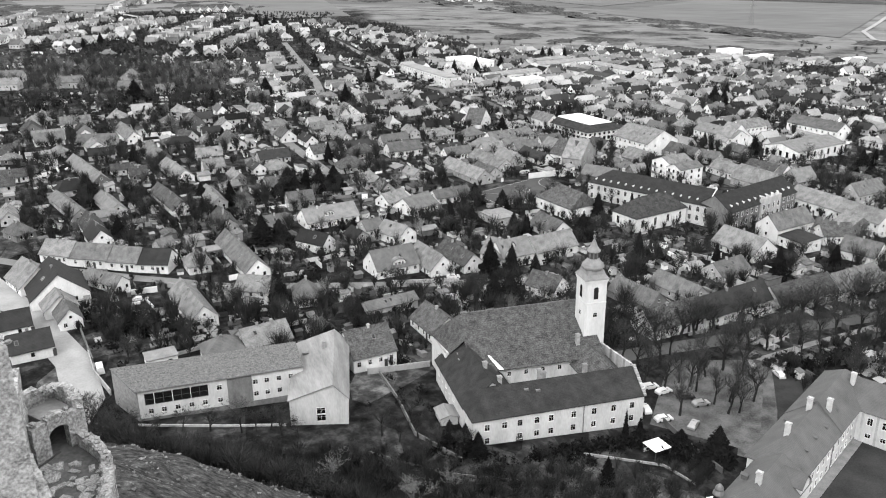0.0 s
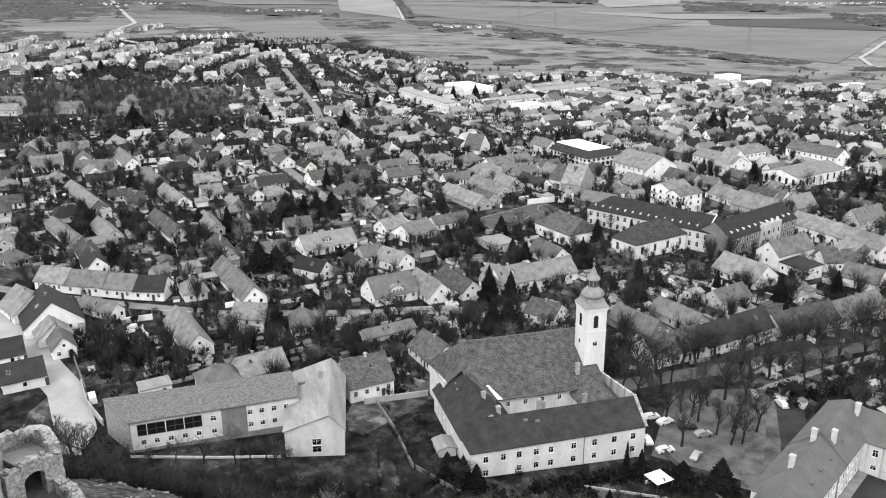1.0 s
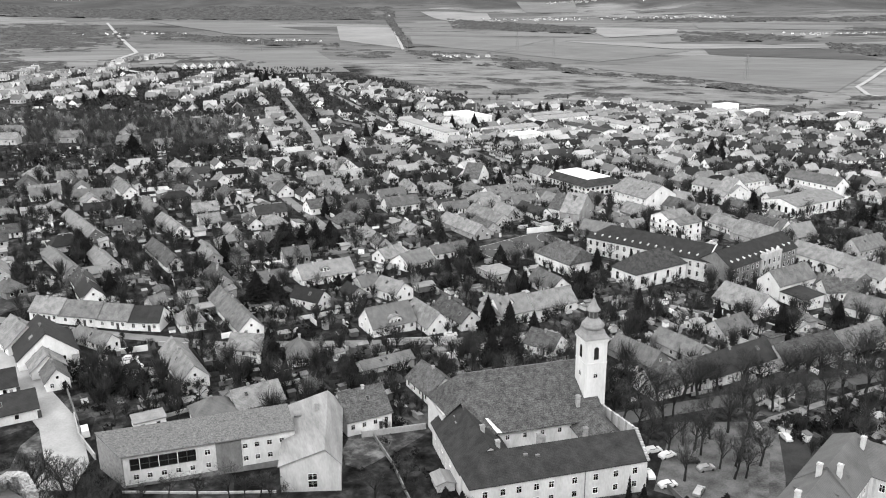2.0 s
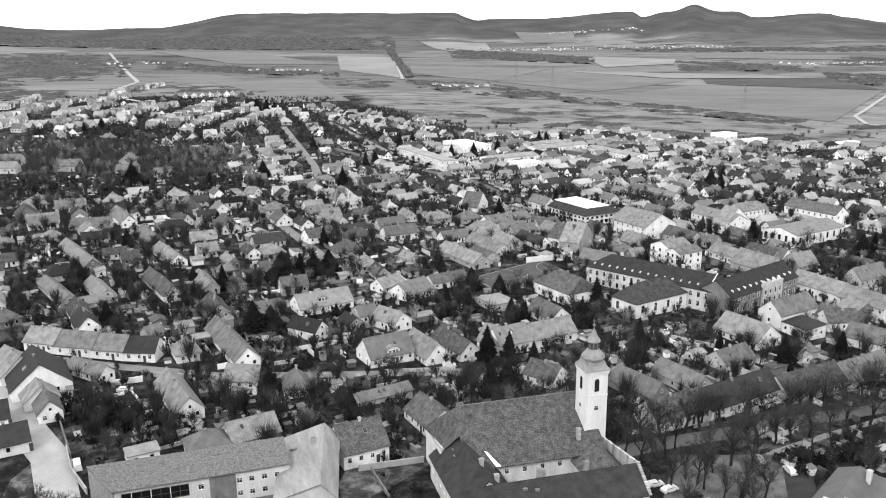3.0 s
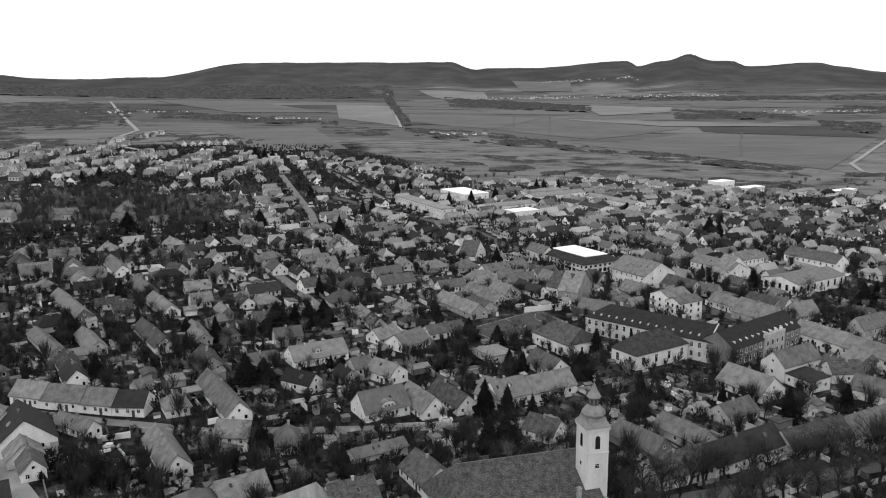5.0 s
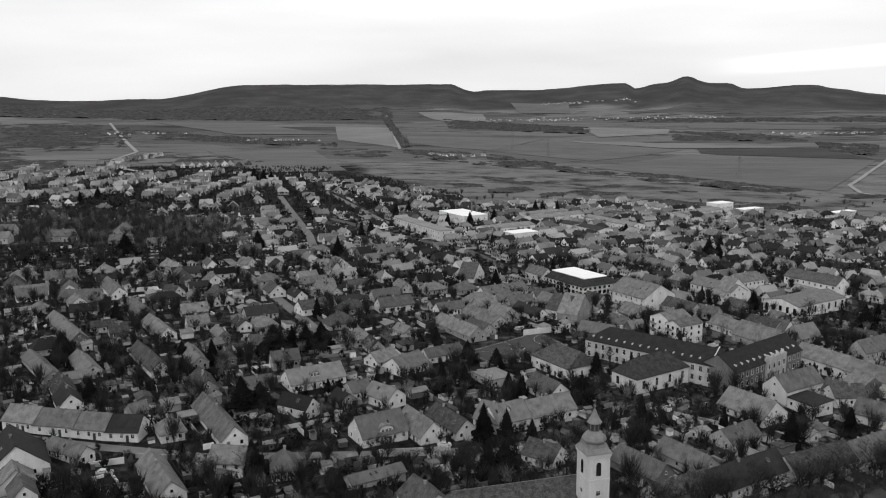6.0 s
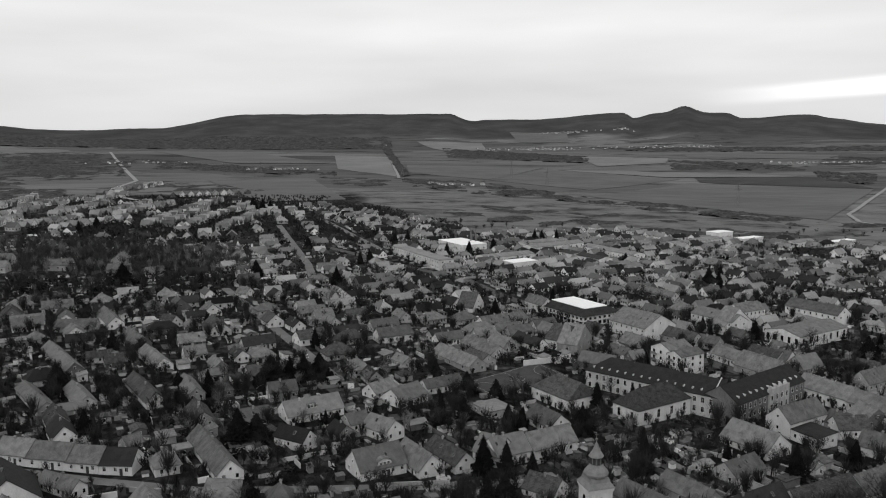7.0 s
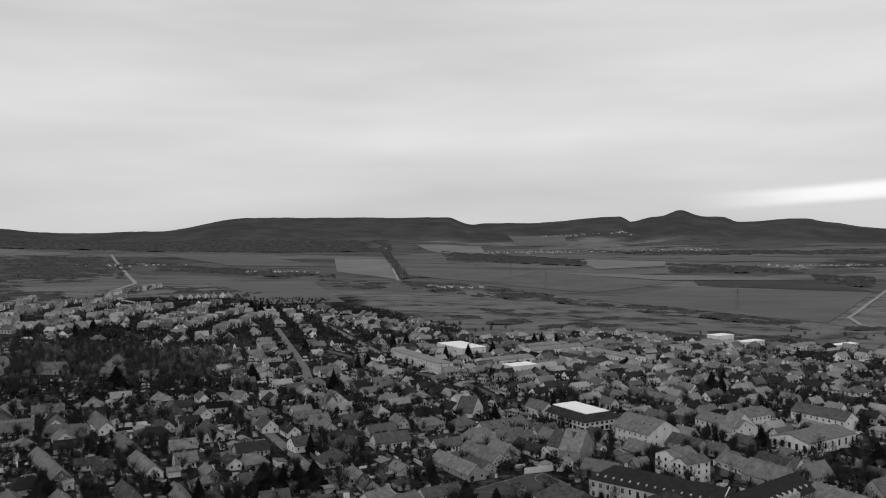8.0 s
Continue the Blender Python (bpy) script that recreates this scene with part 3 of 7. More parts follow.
def house(x, y, ang, L, W, h=3.2, roof="gable", pitch=40, wall="plaster", tile="tile", storeys=1, label="", name="house", chimneys=1, fine=False, nf=None, ng=2, win=(0.9, 1.2), chim="chimney_brick", group="houses of the town", hips=(1, 1), attic=True):
    """A house with its ridge along its own x axis, set down on the slope."""
    take(x, y, ang, L, W)
    ob = thing(name, x, y, ang, label or "plastered village house with a tiled roof", "house" if name == "house" else name.replace("_", " "), group)
    rise = W / 2 * math.tan(radians(pitch))
    if roof == "gable":
        part("wall", *gable_wall(L, W, h, rise), M[wall], ob)
        part("roof", *gable_roof(L, W, h, rise), M[tile], ob)
        if fine:
            part("gutter", *box(-L / 2 - 0.3, L / 2 + 0.3, -W / 2 - 0.56, -W / 2 - 0.44, h - 0.42, h - 0.3), M["steel"], ob)
    elif roof == "hip":
        part("wall", *box(-L / 2, L / 2, -W / 2, W / 2, -2, h), M[wall], ob)
        part("roof", *hip_roof(L, W, h, rise, left=hips[0], right=hips[1]), M[tile], ob)
    elif roof == "shed":
        v, f = box(-L / 2, L / 2, -W / 2, W / 2, -2, h)
        v[6], v[7] = (L / 2, W / 2, h + rise), (-L / 2, W / 2, h + rise)
        part("wall", v, f, M[wall], ob)
        k = rise / W
        part("roof", *slab([(-L / 2 - 0.3, -W / 2 - 0.4, h - 0.4 * k + 0.2), (L / 2 + 0.3, -W / 2 - 0.4, h - 0.4 * k + 0.2), (L / 2 + 0.3, W / 2 + 0.3, h + rise + 0.3 * k + 0.2), (-L / 2 - 0.3, W / 2 + 0.3, h + rise + 0.3 * k + 0.2)], 0.18), M[tile], ob)
    else:
        part("wall", *box(-L / 2, L / 2, -W / 2, W / 2, -2, h), M[wall], ob)
        part("roof", *join(box(-L / 2 - 0.3, L / 2 + 0.3, -W / 2 - 0.3, W / 2 + 0.3, h + 0.003, h + 0.3)), M[tile], ob)
    step = h / storeys
    zs = [step * (i + 0.55) for i in range(storeys)]
    n = max(1, int(L / 3.2)) if nf is None else nf
    if n:
        windows_on(ob, (-L / 2, -W / 2 - 0.02), (L / 2, -W / 2 - 0.02), zs, n, *win, fine)
        windows_on(ob, (L / 2, W / 2 + 0.02), (-L / 2, W / 2 + 0.02), zs, max(1, n // 3), *win, fine)
    if ng:
        windows_on(ob, (L / 2 + 0.02, -W / 2), (L / 2 + 0.02, W / 2), zs, ng, *win, fine)
        windows_on(ob, (-L / 2 - 0.02, W / 2), (-L / 2 - 0.02, -W / 2), zs, ng, *win, fine)
        if roof == "gable" and rise > 2.4 and attic:
            windows_on(ob, (L / 2 + 0.02, -0.8), (L / 2 + 0.02, 0.8), [h + rise * 0.3], 1, 0.7, 0.8)
            windows_on(ob, (-L / 2 - 0.02, 0.8), (-L / 2 - 0.02, -0.8), [h + rise * 0.3], 1, 0.7, 0.8)
    if n and name == "house":
        share("door", DOOR, ob, Matrix.Translation((L * 0.5 / max(n, 1) * (1 - n % 2) + L * 0.5 / max(n, 1), -W / 2 - 0.03, 1.0)))
    if roof == "gable" and name == "house" and L > 8 and y < 480:
        rk = random.Random(int(x * 31 + y * 17))
        for i in range(rk.choice([0, 0, 0, 1, 1, 2])):
            u, v = rk.uniform(-0.38, 0.38) * L, -W / 4 * rk.uniform(0.7, 1.2)
            z = h + rise * (1 + v / (W / 2)) + 0.24
            tilt = Matrix.Translation((u, v, z)) @ Matrix.Rotation(math.atan2(rise, W / 2), 4, "X")
            share("skylight", SKYLIGHT, ob, tilt)
    if roof != "flat":
        rnd = random.Random(int(x * 13 + y * 7))
        for i in range(chimneys):
            cx, cy = L * (-0.3 + 0.55 * (i + 0.5) / max(1, chimneys) + rnd.uniform(-0.08, 0.1)), rnd.uniform(-0.6, 0.6)
            z = h + rise - abs(cy) * rise / (W / 2) if roof != "shed" else h + rise * 0.6
            share("chimney", chimney_mesh(0.6, 1.0, chim), ob, Matrix.Translation((cx, cy, z)))
    return ob


# houses too far to tell apart one by one
class Heap:
    """Many solids gathered into one mesh of kind stuff."""

    def __init__(self, name, label, category, mats):
        self.name, self.label, self.category, self.mats = name, label, category, mats
        self.v, self.f, self.mi = [], [], []

    def add(self, solid, mat, m=None):
        v, f = solid
        o = len(self.v)
        self.v += [tuple(m @ Vector(p)) for p in v] if m is not None else v
        self.f += [tuple(i + o for i in q) for q in f]
        self.mi += [self.mats.index(mat)] * len(f)

    def done(self):
        me = bpy.data.meshes.new(self.name)
        me.from_pydata(self.v, [], self.f)
        for k in self.mats:
            me.materials.append(M[k])
        me.polygons.foreach_set("material_index", self.mi)
        me.update()
        return tagged(new(self.name, me), self.label, self.category, kind="stuff")


FAR = Heap("far_houses", "closely packed gabled houses of the far streets", "houses", ["plaster_far", "grey_far", "dark_far", "tile_far", "tile_far_dark", "tile_far_light", "glass"])


def far_house(x, y, ang, L, W, h, pitch, wall, tile, hip=False):
    take(x, y, ang, L, W)
    m = pose(x, y, ground(x, y), 0, 0, ang)
    rise = W / 2 * math.tan(radians(pitch))
    if hip:
        FAR.add(box(-L / 2, L / 2, -W / 2, W / 2, -2, h), wall, m)
        FAR.add(hip_roof(L, W, h, rise), tile, m)
    else:
        FAR.add(gable_wall(L, W, h, rise), wall, m)
        FAR.add(gable_roof(L, W, h, rise), tile, m)
    for sx in (-1, 1):
        for k in (-0.25, 0.25):
            FAR.add(box(sx * L / 2 - 0.05, sx * L / 2 + 0.05, k * W - 0.5, k * W + 0.5, 1.2, 2.6), "glass", m)
    for sy in (-1, 1):
        for k in (-0.3, 0, 0.3):
            FAR.add(box(k * L - 0.5, k * L + 0.5, sy * W / 2 - 0.05, sy * W / 2 + 0.05, 1.2, 2.6), "glass", m)
    FAR.add(box(L * 0.2 - 0.3, L * 0.2 + 0.3, -0.3, 0.3, h + rise - 0.5, h + rise + 1.0), "grey_far", m)

# houses set out one by one
house(-140.0, 255.5, -12, 11.3, 9.0, 3.3, pitch=38, fine=True, nf=3, ng=0, label="white terraced row house with a tiled roof by the lane")
house(-128.1, 253.4, -8, 13.5, 9.0, 3.3, pitch=38, fine=True, nf=3, ng=0, label="white terraced row house with a tiled roof by the lane")
house(-116.3, 251.8, -7, 10.5, 9.0, 3.3, pitch=38, fine=True, nf=3, ng=0, label="white terraced row house with a tiled roof by the lane")
house(-106.4, 251.1, -1, 10.1, 9.0, 3.3, pitch=38, fine=True, nf=3, ng=0, tile="tile_dark", label="white terraced row house with a dark roof")
house(-93.6, 252.0, 32, 7.5, 9.0, 2.77, roof="hip", pitch=40, fine=True, label="small hip-roofed plastered house by the lane")
house(-138.7, 233.1, -43, 13.2, 12.0, 2.69, pitch=40, label="old plastered house beside the village road")
house(-127.8, 226.1, -56, 17.8, 16.0, 3.02, pitch=40, tile="tile_dark", label="large house with a dark roof beside the road")
house(-123.6, 217.7, -54, 14.8, 9.0, 2.52, pitch=40, label="low old house beside the village road")
house(-116.6, 209.4, -55, 12.3, 6.1, 2.69, pitch=46, tile="tile", label="white gabled cottage at the roadside", fine=True)
house(-116.9, 189.5, 35, 10.2, 9.0, 2.94, pitch=36, tile="tile_dark", nf=1, label="white house with a dark smooth roof at the road corner")
house(-129.7, 200.8, 33, 12.7, 9.0, 2.69, pitch=36, tile="tile_dark", nf=2, label="low house with a dark roof at the road")
house(-84.2, 219.3, -56, 24.4, 7.6, 2.69, pitch=44, label="long old house with a white gable", nf=4)
house(-116.3, 234.5, -27, 14.7, 5.3, 2.52, pitch=42, label="small gabled house in the gardens")
house(-82.0, 187.8, 32, 7.4, 5.0, 2.5, roof="flat", tile="concrete", chimneys=0, name="shed", label="white flat-roofed garden shed", nf=2)
house(-68.2, 229.5, -5, 9.9, 9.0, 5.0, pitch=34, storeys=2, label="white two-storey house beside the lane", fine=True)
house(-68.1, 226.6, 15, 5.3, 5.0, 2.52, pitch=20, chimneys=0, label="low white annex of a house")
house(-58.5, 199.8, 35, 12.5, 10.0, 3.19, pitch=34, wall="plaster_grey", label="grey house with a broad tiled roof behind the school", chimneys=2)
house(-67.1, 192.3, 29, 10.5, 9.0, 2.94, roof="hip", pitch=38, wall="plaster_grey", tile="tile_light", label="hip-roofed grey house behind the school")
house(-81.3, 260.2, -57, 35.1, 7.9, 2.69, pitch=44, label="long chain of old gabled houses", nf=7, chimneys=3)
house(-30.4, 195.6, 31, 11.9, 12.0, 4.2, pitch=40, tile="tile_old", fine=True, nf=4, chim="chimney_white", label="white house with an old tiled roof")
house(-13.0, 214.4, -58, 13.2, 10.0, 2.94, pitch=38, tile="tile_old", nf=4, label="long white house beside the church")
house(-27.9, 227.8, 34, 16.2, 6.0, 2.52, pitch=26, tile="tile_light", nf=3, chimneys=0, wall="plaster_grey", label="low long outbuilding with pale tiles")
house(-53.7, 230.9, 16, 7.1, 10.0, 2.69, roof="hip", pitch=42, label="hip-roofed old house among trees")
house(-30.8, 258.7, 33, 15.3, 11.0, 3.19, pitch=42, tile="tile_light", fine=True, nf=5, label="white villa with a tall tiled roof")
house(-18.1, 263.5, -57, 17.1, 8.9, 2.52, pitch=44, label="gabled house with a dark roof side", fine=True, nf=4)
house(-8.5, 268.5, -56, 18.4, 7.7, 2.69, pitch=42, tile="tile_old", label="long old house with weathered tiles", chimneys=2)
house(-59.3, 275.7, -29, 12.4, 6.9, 3.36, pitch=42, tile="tile_dark", nf=1, ng=1, label="white gabled house with a dark roof")
house(-60.1, 304.7, 33, 21.1, 11.0, 2.94, pitch=36, tile="tile_light", label="modern villa with a dormer and pale roof", chimneys=2, chim="chimney_white")
house(-32.1, 288.4, -40, 12.0, 8.6, 3.36, pitch=38, tile="tile_light", label="white gabled house with pale tiles")
house(-42.4, 294.7, 33, 7.4, 9.0, 2.94, pitch=30, tile="tile_light", label="low side wing with pale tiles")
house(-38.4, 331.9, 50, 11.5, 8.0, 2.52, pitch=38, label="small gabled house in the gardens")
house(-28.1, 325.1, 51, 14.4, 11.0, 2.77, pitch=34, tile="tile_light", label="house with a wide pale roof and terrace")
house(-15.0, 341.9, 33, 16.6, 8.0, 2.77, pitch=32, tile="tile", label="long low white village house")
house(5.6, 316.0, -56, 11.4, 10.0, 3.0, roof="flat", tile="concrete", chimneys=0, wall="plaster_grey", label="long flat-roofed garage block")
house(25.0, 304.4, -58, 15.1, 9.0, 2.94, pitch=40, label="long old house beside the court")
house(5.4, 271.8, -34, 9.6, 10.0, 3.78, pitch=42, tile="tile_light", label="long one-storey street building with pale roof", ng=0)
house(9.1, 272.6, 33, 12.6, 10.0, 3.78, pitch=42, tile="tile_light", label="long one-storey street building with pale roof", fine=True, ng=0)
house(23.0, 281.2, 32, 17.4, 10.0, 3.78, pitch=40, label="long one-storey street building", ng=1, nf=3)
house(20.0, 247.1, -36, 10.6, 9.0, 2.77, pitch=38, tile="tile_old", label="old house behind the church")
house(33.2, 332.7, -55, 22.1, 14.0, 5.0, roof="hip", pitch=38, tile="tile_old", hips=(1, 0.15), label="broad school annex with a weathered hipped roof", ng=1, nf=3)
house(65.2, 322.2, 36, 27.6, 12.9, 6.0, roof="hip", pitch=42, tile="tile_old", label="assembly hall with a tall weathered hipped roof", fine=True, win=(1.4,3.0), nf=4, chimneys=0)
house(114.9, 312.3, 34, 21.0, 10.1, 6.0, pitch=42, tile="tile", wall="plaster", label="tall white barn-like house with a big gable", ng=1, nf=4)
house(116.6, 300.2, -60, 11.0, 10.0, 4.0, roof="shed", pitch=8, tile="tile_dark", chimneys=0, label="annex with a dark roof and skylights")
house(94.2, 292.8, -55, 18.9, 12.7, 2.94, pitch=38, tile="tile", label="long white house facing the park", nf=6, fine=True)
house(53.6, 224.5, 31, 19.8, 10.0, 3.6, pitch=40, tile="tile_old", label="one-storey row house on the promenade", nf=6, ng=0, fine=True)
house(73.6, 236.6, 34, 28.9, 10.0, 3.8, pitch=42, tile="tile_dark", label="one-storey white row house on the promenade", nf=9, ng=1, fine=True)
house(98.2, 248.1, 30, 25.0, 10.0, 3.6, pitch=40, tile="tile_old", wall="plaster_grey", label="one-storey row house on the promenade", nf=8, ng=0, fine=True)
house(119.2, 259.7, 32, 21.2, 10.0, 3.8, pitch=40, tile="tile", label="one-storey white row house on the promenade", nf=7, ng=0, fine=True)
house(85.2, 450.3, -56, 26.4, 21.5, 7.0, pitch=28, storeys=2, label="white two-storey town house with an ornate facade", nf=7, chimneys=2, fine=True)
house(130.2, 469.3, -58, 28.9, 12.0, 7.0, pitch=30, storeys=2, label="two-storey school building with rows of windows", nf=8, tile="tile_light")
house(151.0, 492.0, 32, 19.5, 12.0, 7.0, pitch=30, storeys=2, label="white two-storey school wing with tiled roof", nf=6)
house(135.7, 464.2, -56, 9.0, 21.5, 5.0, pitch=38, storeys=1, label="gabled side building of the school")
house(192.7, 495.2, -56, 33.5, 12.0, 7.0, pitch=34, storeys=2, label="long two-storey public building", nf=9)
house(170.0, 450.6, 35, 39.7, 20.5, 6.0, roof="gable", pitch=14, tile="tile_light", label="wide sports hall with a low pale roof", win=(1.6,3.2), nf=7, ng=5, chimneys=0, attic=False)
house(116.8, 401.8, -60, 15.5, 9.0, 3.36, pitch=36, label="street house with an arched gateway")
house(140.5, 346.5, -59, 24.3, 11.0, 5.0, pitch=36, label="street house in a closed row", chimneys=3)
house(150.5, 325.4, -59, 19.9, 11.0, 6.0, pitch=34, storeys=2, label="two-storey street house in a closed row", fine=True, nf=7)
house(135.9, 291.2, -44, 13.1, 11.0, 3.36, pitch=36, label="old house with a long blank wall", nf=0, ng=0)
house(-15.4, 732.3, -58, 42.0, 23.3, 7.0, roof="flat", tile="sheet_white", label="factory hall with a white flat roof", nf=6, ng=4, name="factory_hall")
house(-44.8, 659.3, -60, 81.2, 12.0, 7.0, roof="flat", storeys=2, tile="sheet", label="long flat-roofed school block", nf=20, ng=2)
house(64.6, 753.8, 35, 57.8, 14.0, 5.0, pitch=14, tile="sheet", label="long low workshop shed", nf=10, chimneys=0, attic=False)
house(112.0, 727.9, -58, 63.9, 14.0, 5.0, pitch=14, tile="sheet", label="long low workshop shed", nf=10, chimneys=0, attic=False)

# more houses of the near and middle streets
house(-190.0, 431.5, 124, 32.0, 8.0, 2.69, "gable", 40, "plaster", "tile", label="white gabled house with a tiled roof", chimneys=1)
house(-213.4, 473.1, 7, 9.8, 9.0, 2.52, "hip", 43, "plaster_dark", "tile", label="weathered dark hip-roofed house with a tiled roof", chimneys=1)
house(-232.8, 471.7, 106, 9.0, 8.7, 2.52, "hip", 36, "plaster_grey", "tile", label="grey plastered hip-roofed house with a tiled roof", chimneys=1)
house(-257.0, 472.2, 30, 8.2, 8.0, 2.52, "hip", 36, "plaster_dark", "tile", label="weathered dark hip-roofed house with a tiled roof", chimneys=1)
house(-243.9, 434.8, 123, 12.0, 10.8, 2.52, "gable", 41, "plaster_dark", "tile_old", label="weathered dark gabled house with a mossy tiled roof", chimneys=1)
house(-199.3, 414.1, 10, 20.1, 8.0, 2.69, "gable", 37, "plaster_grey", "tile_light", label="grey plastered gabled house with a pale tiled roof", chimneys=1)
house(-194.5, 401.9, 124, 12.0, 8.9, 2.52, "gable", 36, "plaster", "tile", label="white gabled house with a tiled roof", chimneys=2)
house(-211.9, 380.1, 33, 11.3, 8.0, 3.5, "flat", 39, "plaster_grey", "concrete", label="grey plastered low house with a flat concrete roof", chimneys=0)
house(-206.4, 389.2, 143, 8.0, 7.4, 2.52, "hip", 40, "plaster_grey", "tile", label="grey plastered hip-roofed house with a tiled roof", chimneys=2)
house(-178.0, 357.0, 129, 46.0, 7.0, 2.52, "gable", 41, "plaster_dark", "tile_light", label="weathered dark gabled house with a pale tiled roof", chimneys=1)
house(-160.0, 392.0, 127, 24.0, 7.6, 2.52, "gable", 42, "plaster_dark", "tile", label="weathered dark gabled house with a tiled roof", chimneys=2)
house(-139.5, 362.0, 126, 29.0, 7.6, 2.52, "gable", 38, "plaster", "tile", label="white gabled house with a tiled roof", chimneys=1)
house(-125.2, 370.5, 32, 9.4, 8.0, 2.77, "gable", 40, "plaster", "tile", label="white gabled house with a tiled roof", chimneys=1)
house(-154.1, 354.5, 30, 7.6, 7.0, 2.69, "gable", 40, "plaster_dark", "tile_old", label="weathered dark gabled house with a mossy tiled roof", chimneys=2)
house(-126.5, 318.5, 126, 33.0, 7.1, 2.52, "gable", 42, "plaster", "tile", label="white gabled house with a tiled roof", chimneys=1)
house(-111.0, 324.5, 121, 22.0, 6.4, 2.52, "gable", 37, "plaster_grey", "tile_light", label="grey plastered gabled house with a pale tiled roof", chimneys=1)
house(-97.5, 295.0, 119, 17.0, 7.4, 2.52, "gable", 40, "plaster_grey", "tile_old", label="grey plastered gabled house with a mossy tiled roof", chimneys=2)
house(-98.6, 324.5, 120, 9.0, 6.4, 2.52, "hip", 43, "plaster_dark", "tile_old", label="weathered dark hip-roofed house with a mossy tiled roof", chimneys=2)
house(-147.5, 310.0, 128, 24.0, 6.6, 2.52, "gable", 38, "plaster_grey", "tile_light", label="grey plastered gabled house with a pale tiled roof", chimneys=2)
house(-162.0, 305.5, 131, 34.0, 6.4, 2.52, "gable", 37, "plaster_grey", "tile_light", label="grey plastered gabled house with a pale tiled roof", chimneys=1)
house(-203.2, 332.1, 119, 10.0, 9.0, 2.52, "hip", 43, "plaster_grey", "tile_old", label="grey plastered hip-roofed house with a mossy tiled roof", chimneys=1)
house(-178.8, 292.4, 121, 14.0, 6.2, 2.52, "gable", 42, "plaster_grey", "tile", label="grey plastered gabled house with a tiled roof", chimneys=2)
house(-165.3, 274.7, 147, 9.0, 7.4, 2.52, "hip", 44, "plaster_dark", "tile", label="weathered dark hip-roofed house with a tiled roof", chimneys=1)
house(-144.8, 297.0, 35, 8.9, 5.0, 2.02, "gable", 37, "plaster_grey", "tile_light", label="grey plastered gabled house with a pale tiled roof", chimneys=1)
house(-110.5, 356.4, 123, 12.0, 5.4, 2.52, "gable", 40, "plaster_dark", "tile", label="weathered dark gabled house with a tiled roof", chimneys=2)
house(-130.7, 419.4, 119, 18.5, 10.9, 2.69, "gable", 39, "plaster", "tile_old", label="white gabled house with a mossy tiled roof", chimneys=1)
house(-102.8, 392.5, 32, 15.1, 8.0, 2.69, "gable", 38, "plaster_grey", "tile_dark", label="grey plastered gabled house with a dark tiled roof", chimneys=1)
house(-96.0, 374.0, 120, 10.0, 9.8, 2.52, "hip", 36, "plaster_grey", "tile", label="grey plastered hip-roofed house with a tiled roof", chimneys=1)
house(-134.3, 392.6, 29, 11.9, 8.0, 2.52, "gable", 40, "plaster_dark", "tile", label="weathered dark gabled house with a tiled roof", chimneys=2)
house(-157.0, 427.5, 151, 9.0, 7.9, 2.52, "gable", 41, "plaster", "tile_old", label="white gabled house with a mossy tiled roof", chimneys=1)
house(-184.8, 495.1, 18, 9.2, 9.0, 2.52, "hip", 41, "plaster_grey", "tile", label="grey plastered hip-roofed house with a tiled roof", chimneys=1)
house(-179.8, 464.4, 123, 9.0, 8.9, 2.69, "hip", 37, "plaster_dark", "tile", label="weathered dark hip-roofed house with a tiled roof", chimneys=1)
house(-164.8, 461.5, 123, 10.0, 11.9, 2.52, "gable", 43, "plaster_dark", "tile", label="weathered dark gabled house with a tiled roof", chimneys=1)
house(-145.6, 457.0, 120, 11.0, 9.5, 2.52, "gable", 40, "plaster", "tile", label="white gabled house with a tiled roof", chimneys=1)
house(-144.3, 422.4, 123, 8.0, 7.0, 2.52, "hip", 41, "plaster_dark", "tile", label="weathered dark hip-roofed house with a tiled roof", chimneys=2)
house(-117.4, 465.0, 37, 12.3, 9.0, 2.52, "hip", 36, "plaster_grey", "tile", label="grey plastered hip-roofed house with a tiled roof", chimneys=1)
house(-107.2, 438.0, 122, 12.0, 8.5, 2.86, "gable", 41, "plaster", "tile", label="white gabled house with a tiled roof", chimneys=1)
house(-120.5, 501.7, 120, 10.0, 9.7, 2.52, "gable", 37, "plaster_grey", "tile_dark", label="grey plastered gabled house with a dark tiled roof", chimneys=1)
house(-140.7, 506.5, 149, 9.0, 7.8, 2.52, "gable", 42, "plaster", "tile", label="white gabled house with a tiled roof", chimneys=1)
house(-110.2, 267.0, 52, 5.7, 6.0, 2.52, "gable", 36, "plaster_grey", "tile", label="grey plastered gabled house with a tiled roof", chimneys=1)
house(-92.8, 264.2, 33, 5.0, 5.0, 2.6, "flat", 38, "plaster_dark", "concrete", label="weathered dark low house with a flat concrete roof", chimneys=0)
house(-81.0, 405.4, 37, 14.0, 9.0, 3.36, "gable", 36, "plaster", "tile_old", label="white gabled house with a mossy tiled roof", chimneys=2)
house(-63.5, 382.6, 32, 14.0, 10.0, 2.52, "hip", 39, "plaster_grey", "tile_old", label="grey plastered hip-roofed house with a mossy tiled roof", chimneys=1)
house(-51.4, 359.9, 120, 9.0, 8.6, 2.52, "hip", 44, "plaster_grey", "tile", label="grey plastered hip-roofed house with a tiled roof", chimneys=1)
house(-62.4, 409.3, 37, 14.2, 9.0, 2.52, "hip", 39, "plaster_grey", "tile_old", label="grey plastered hip-roofed house with a mossy tiled roof", chimneys=1)
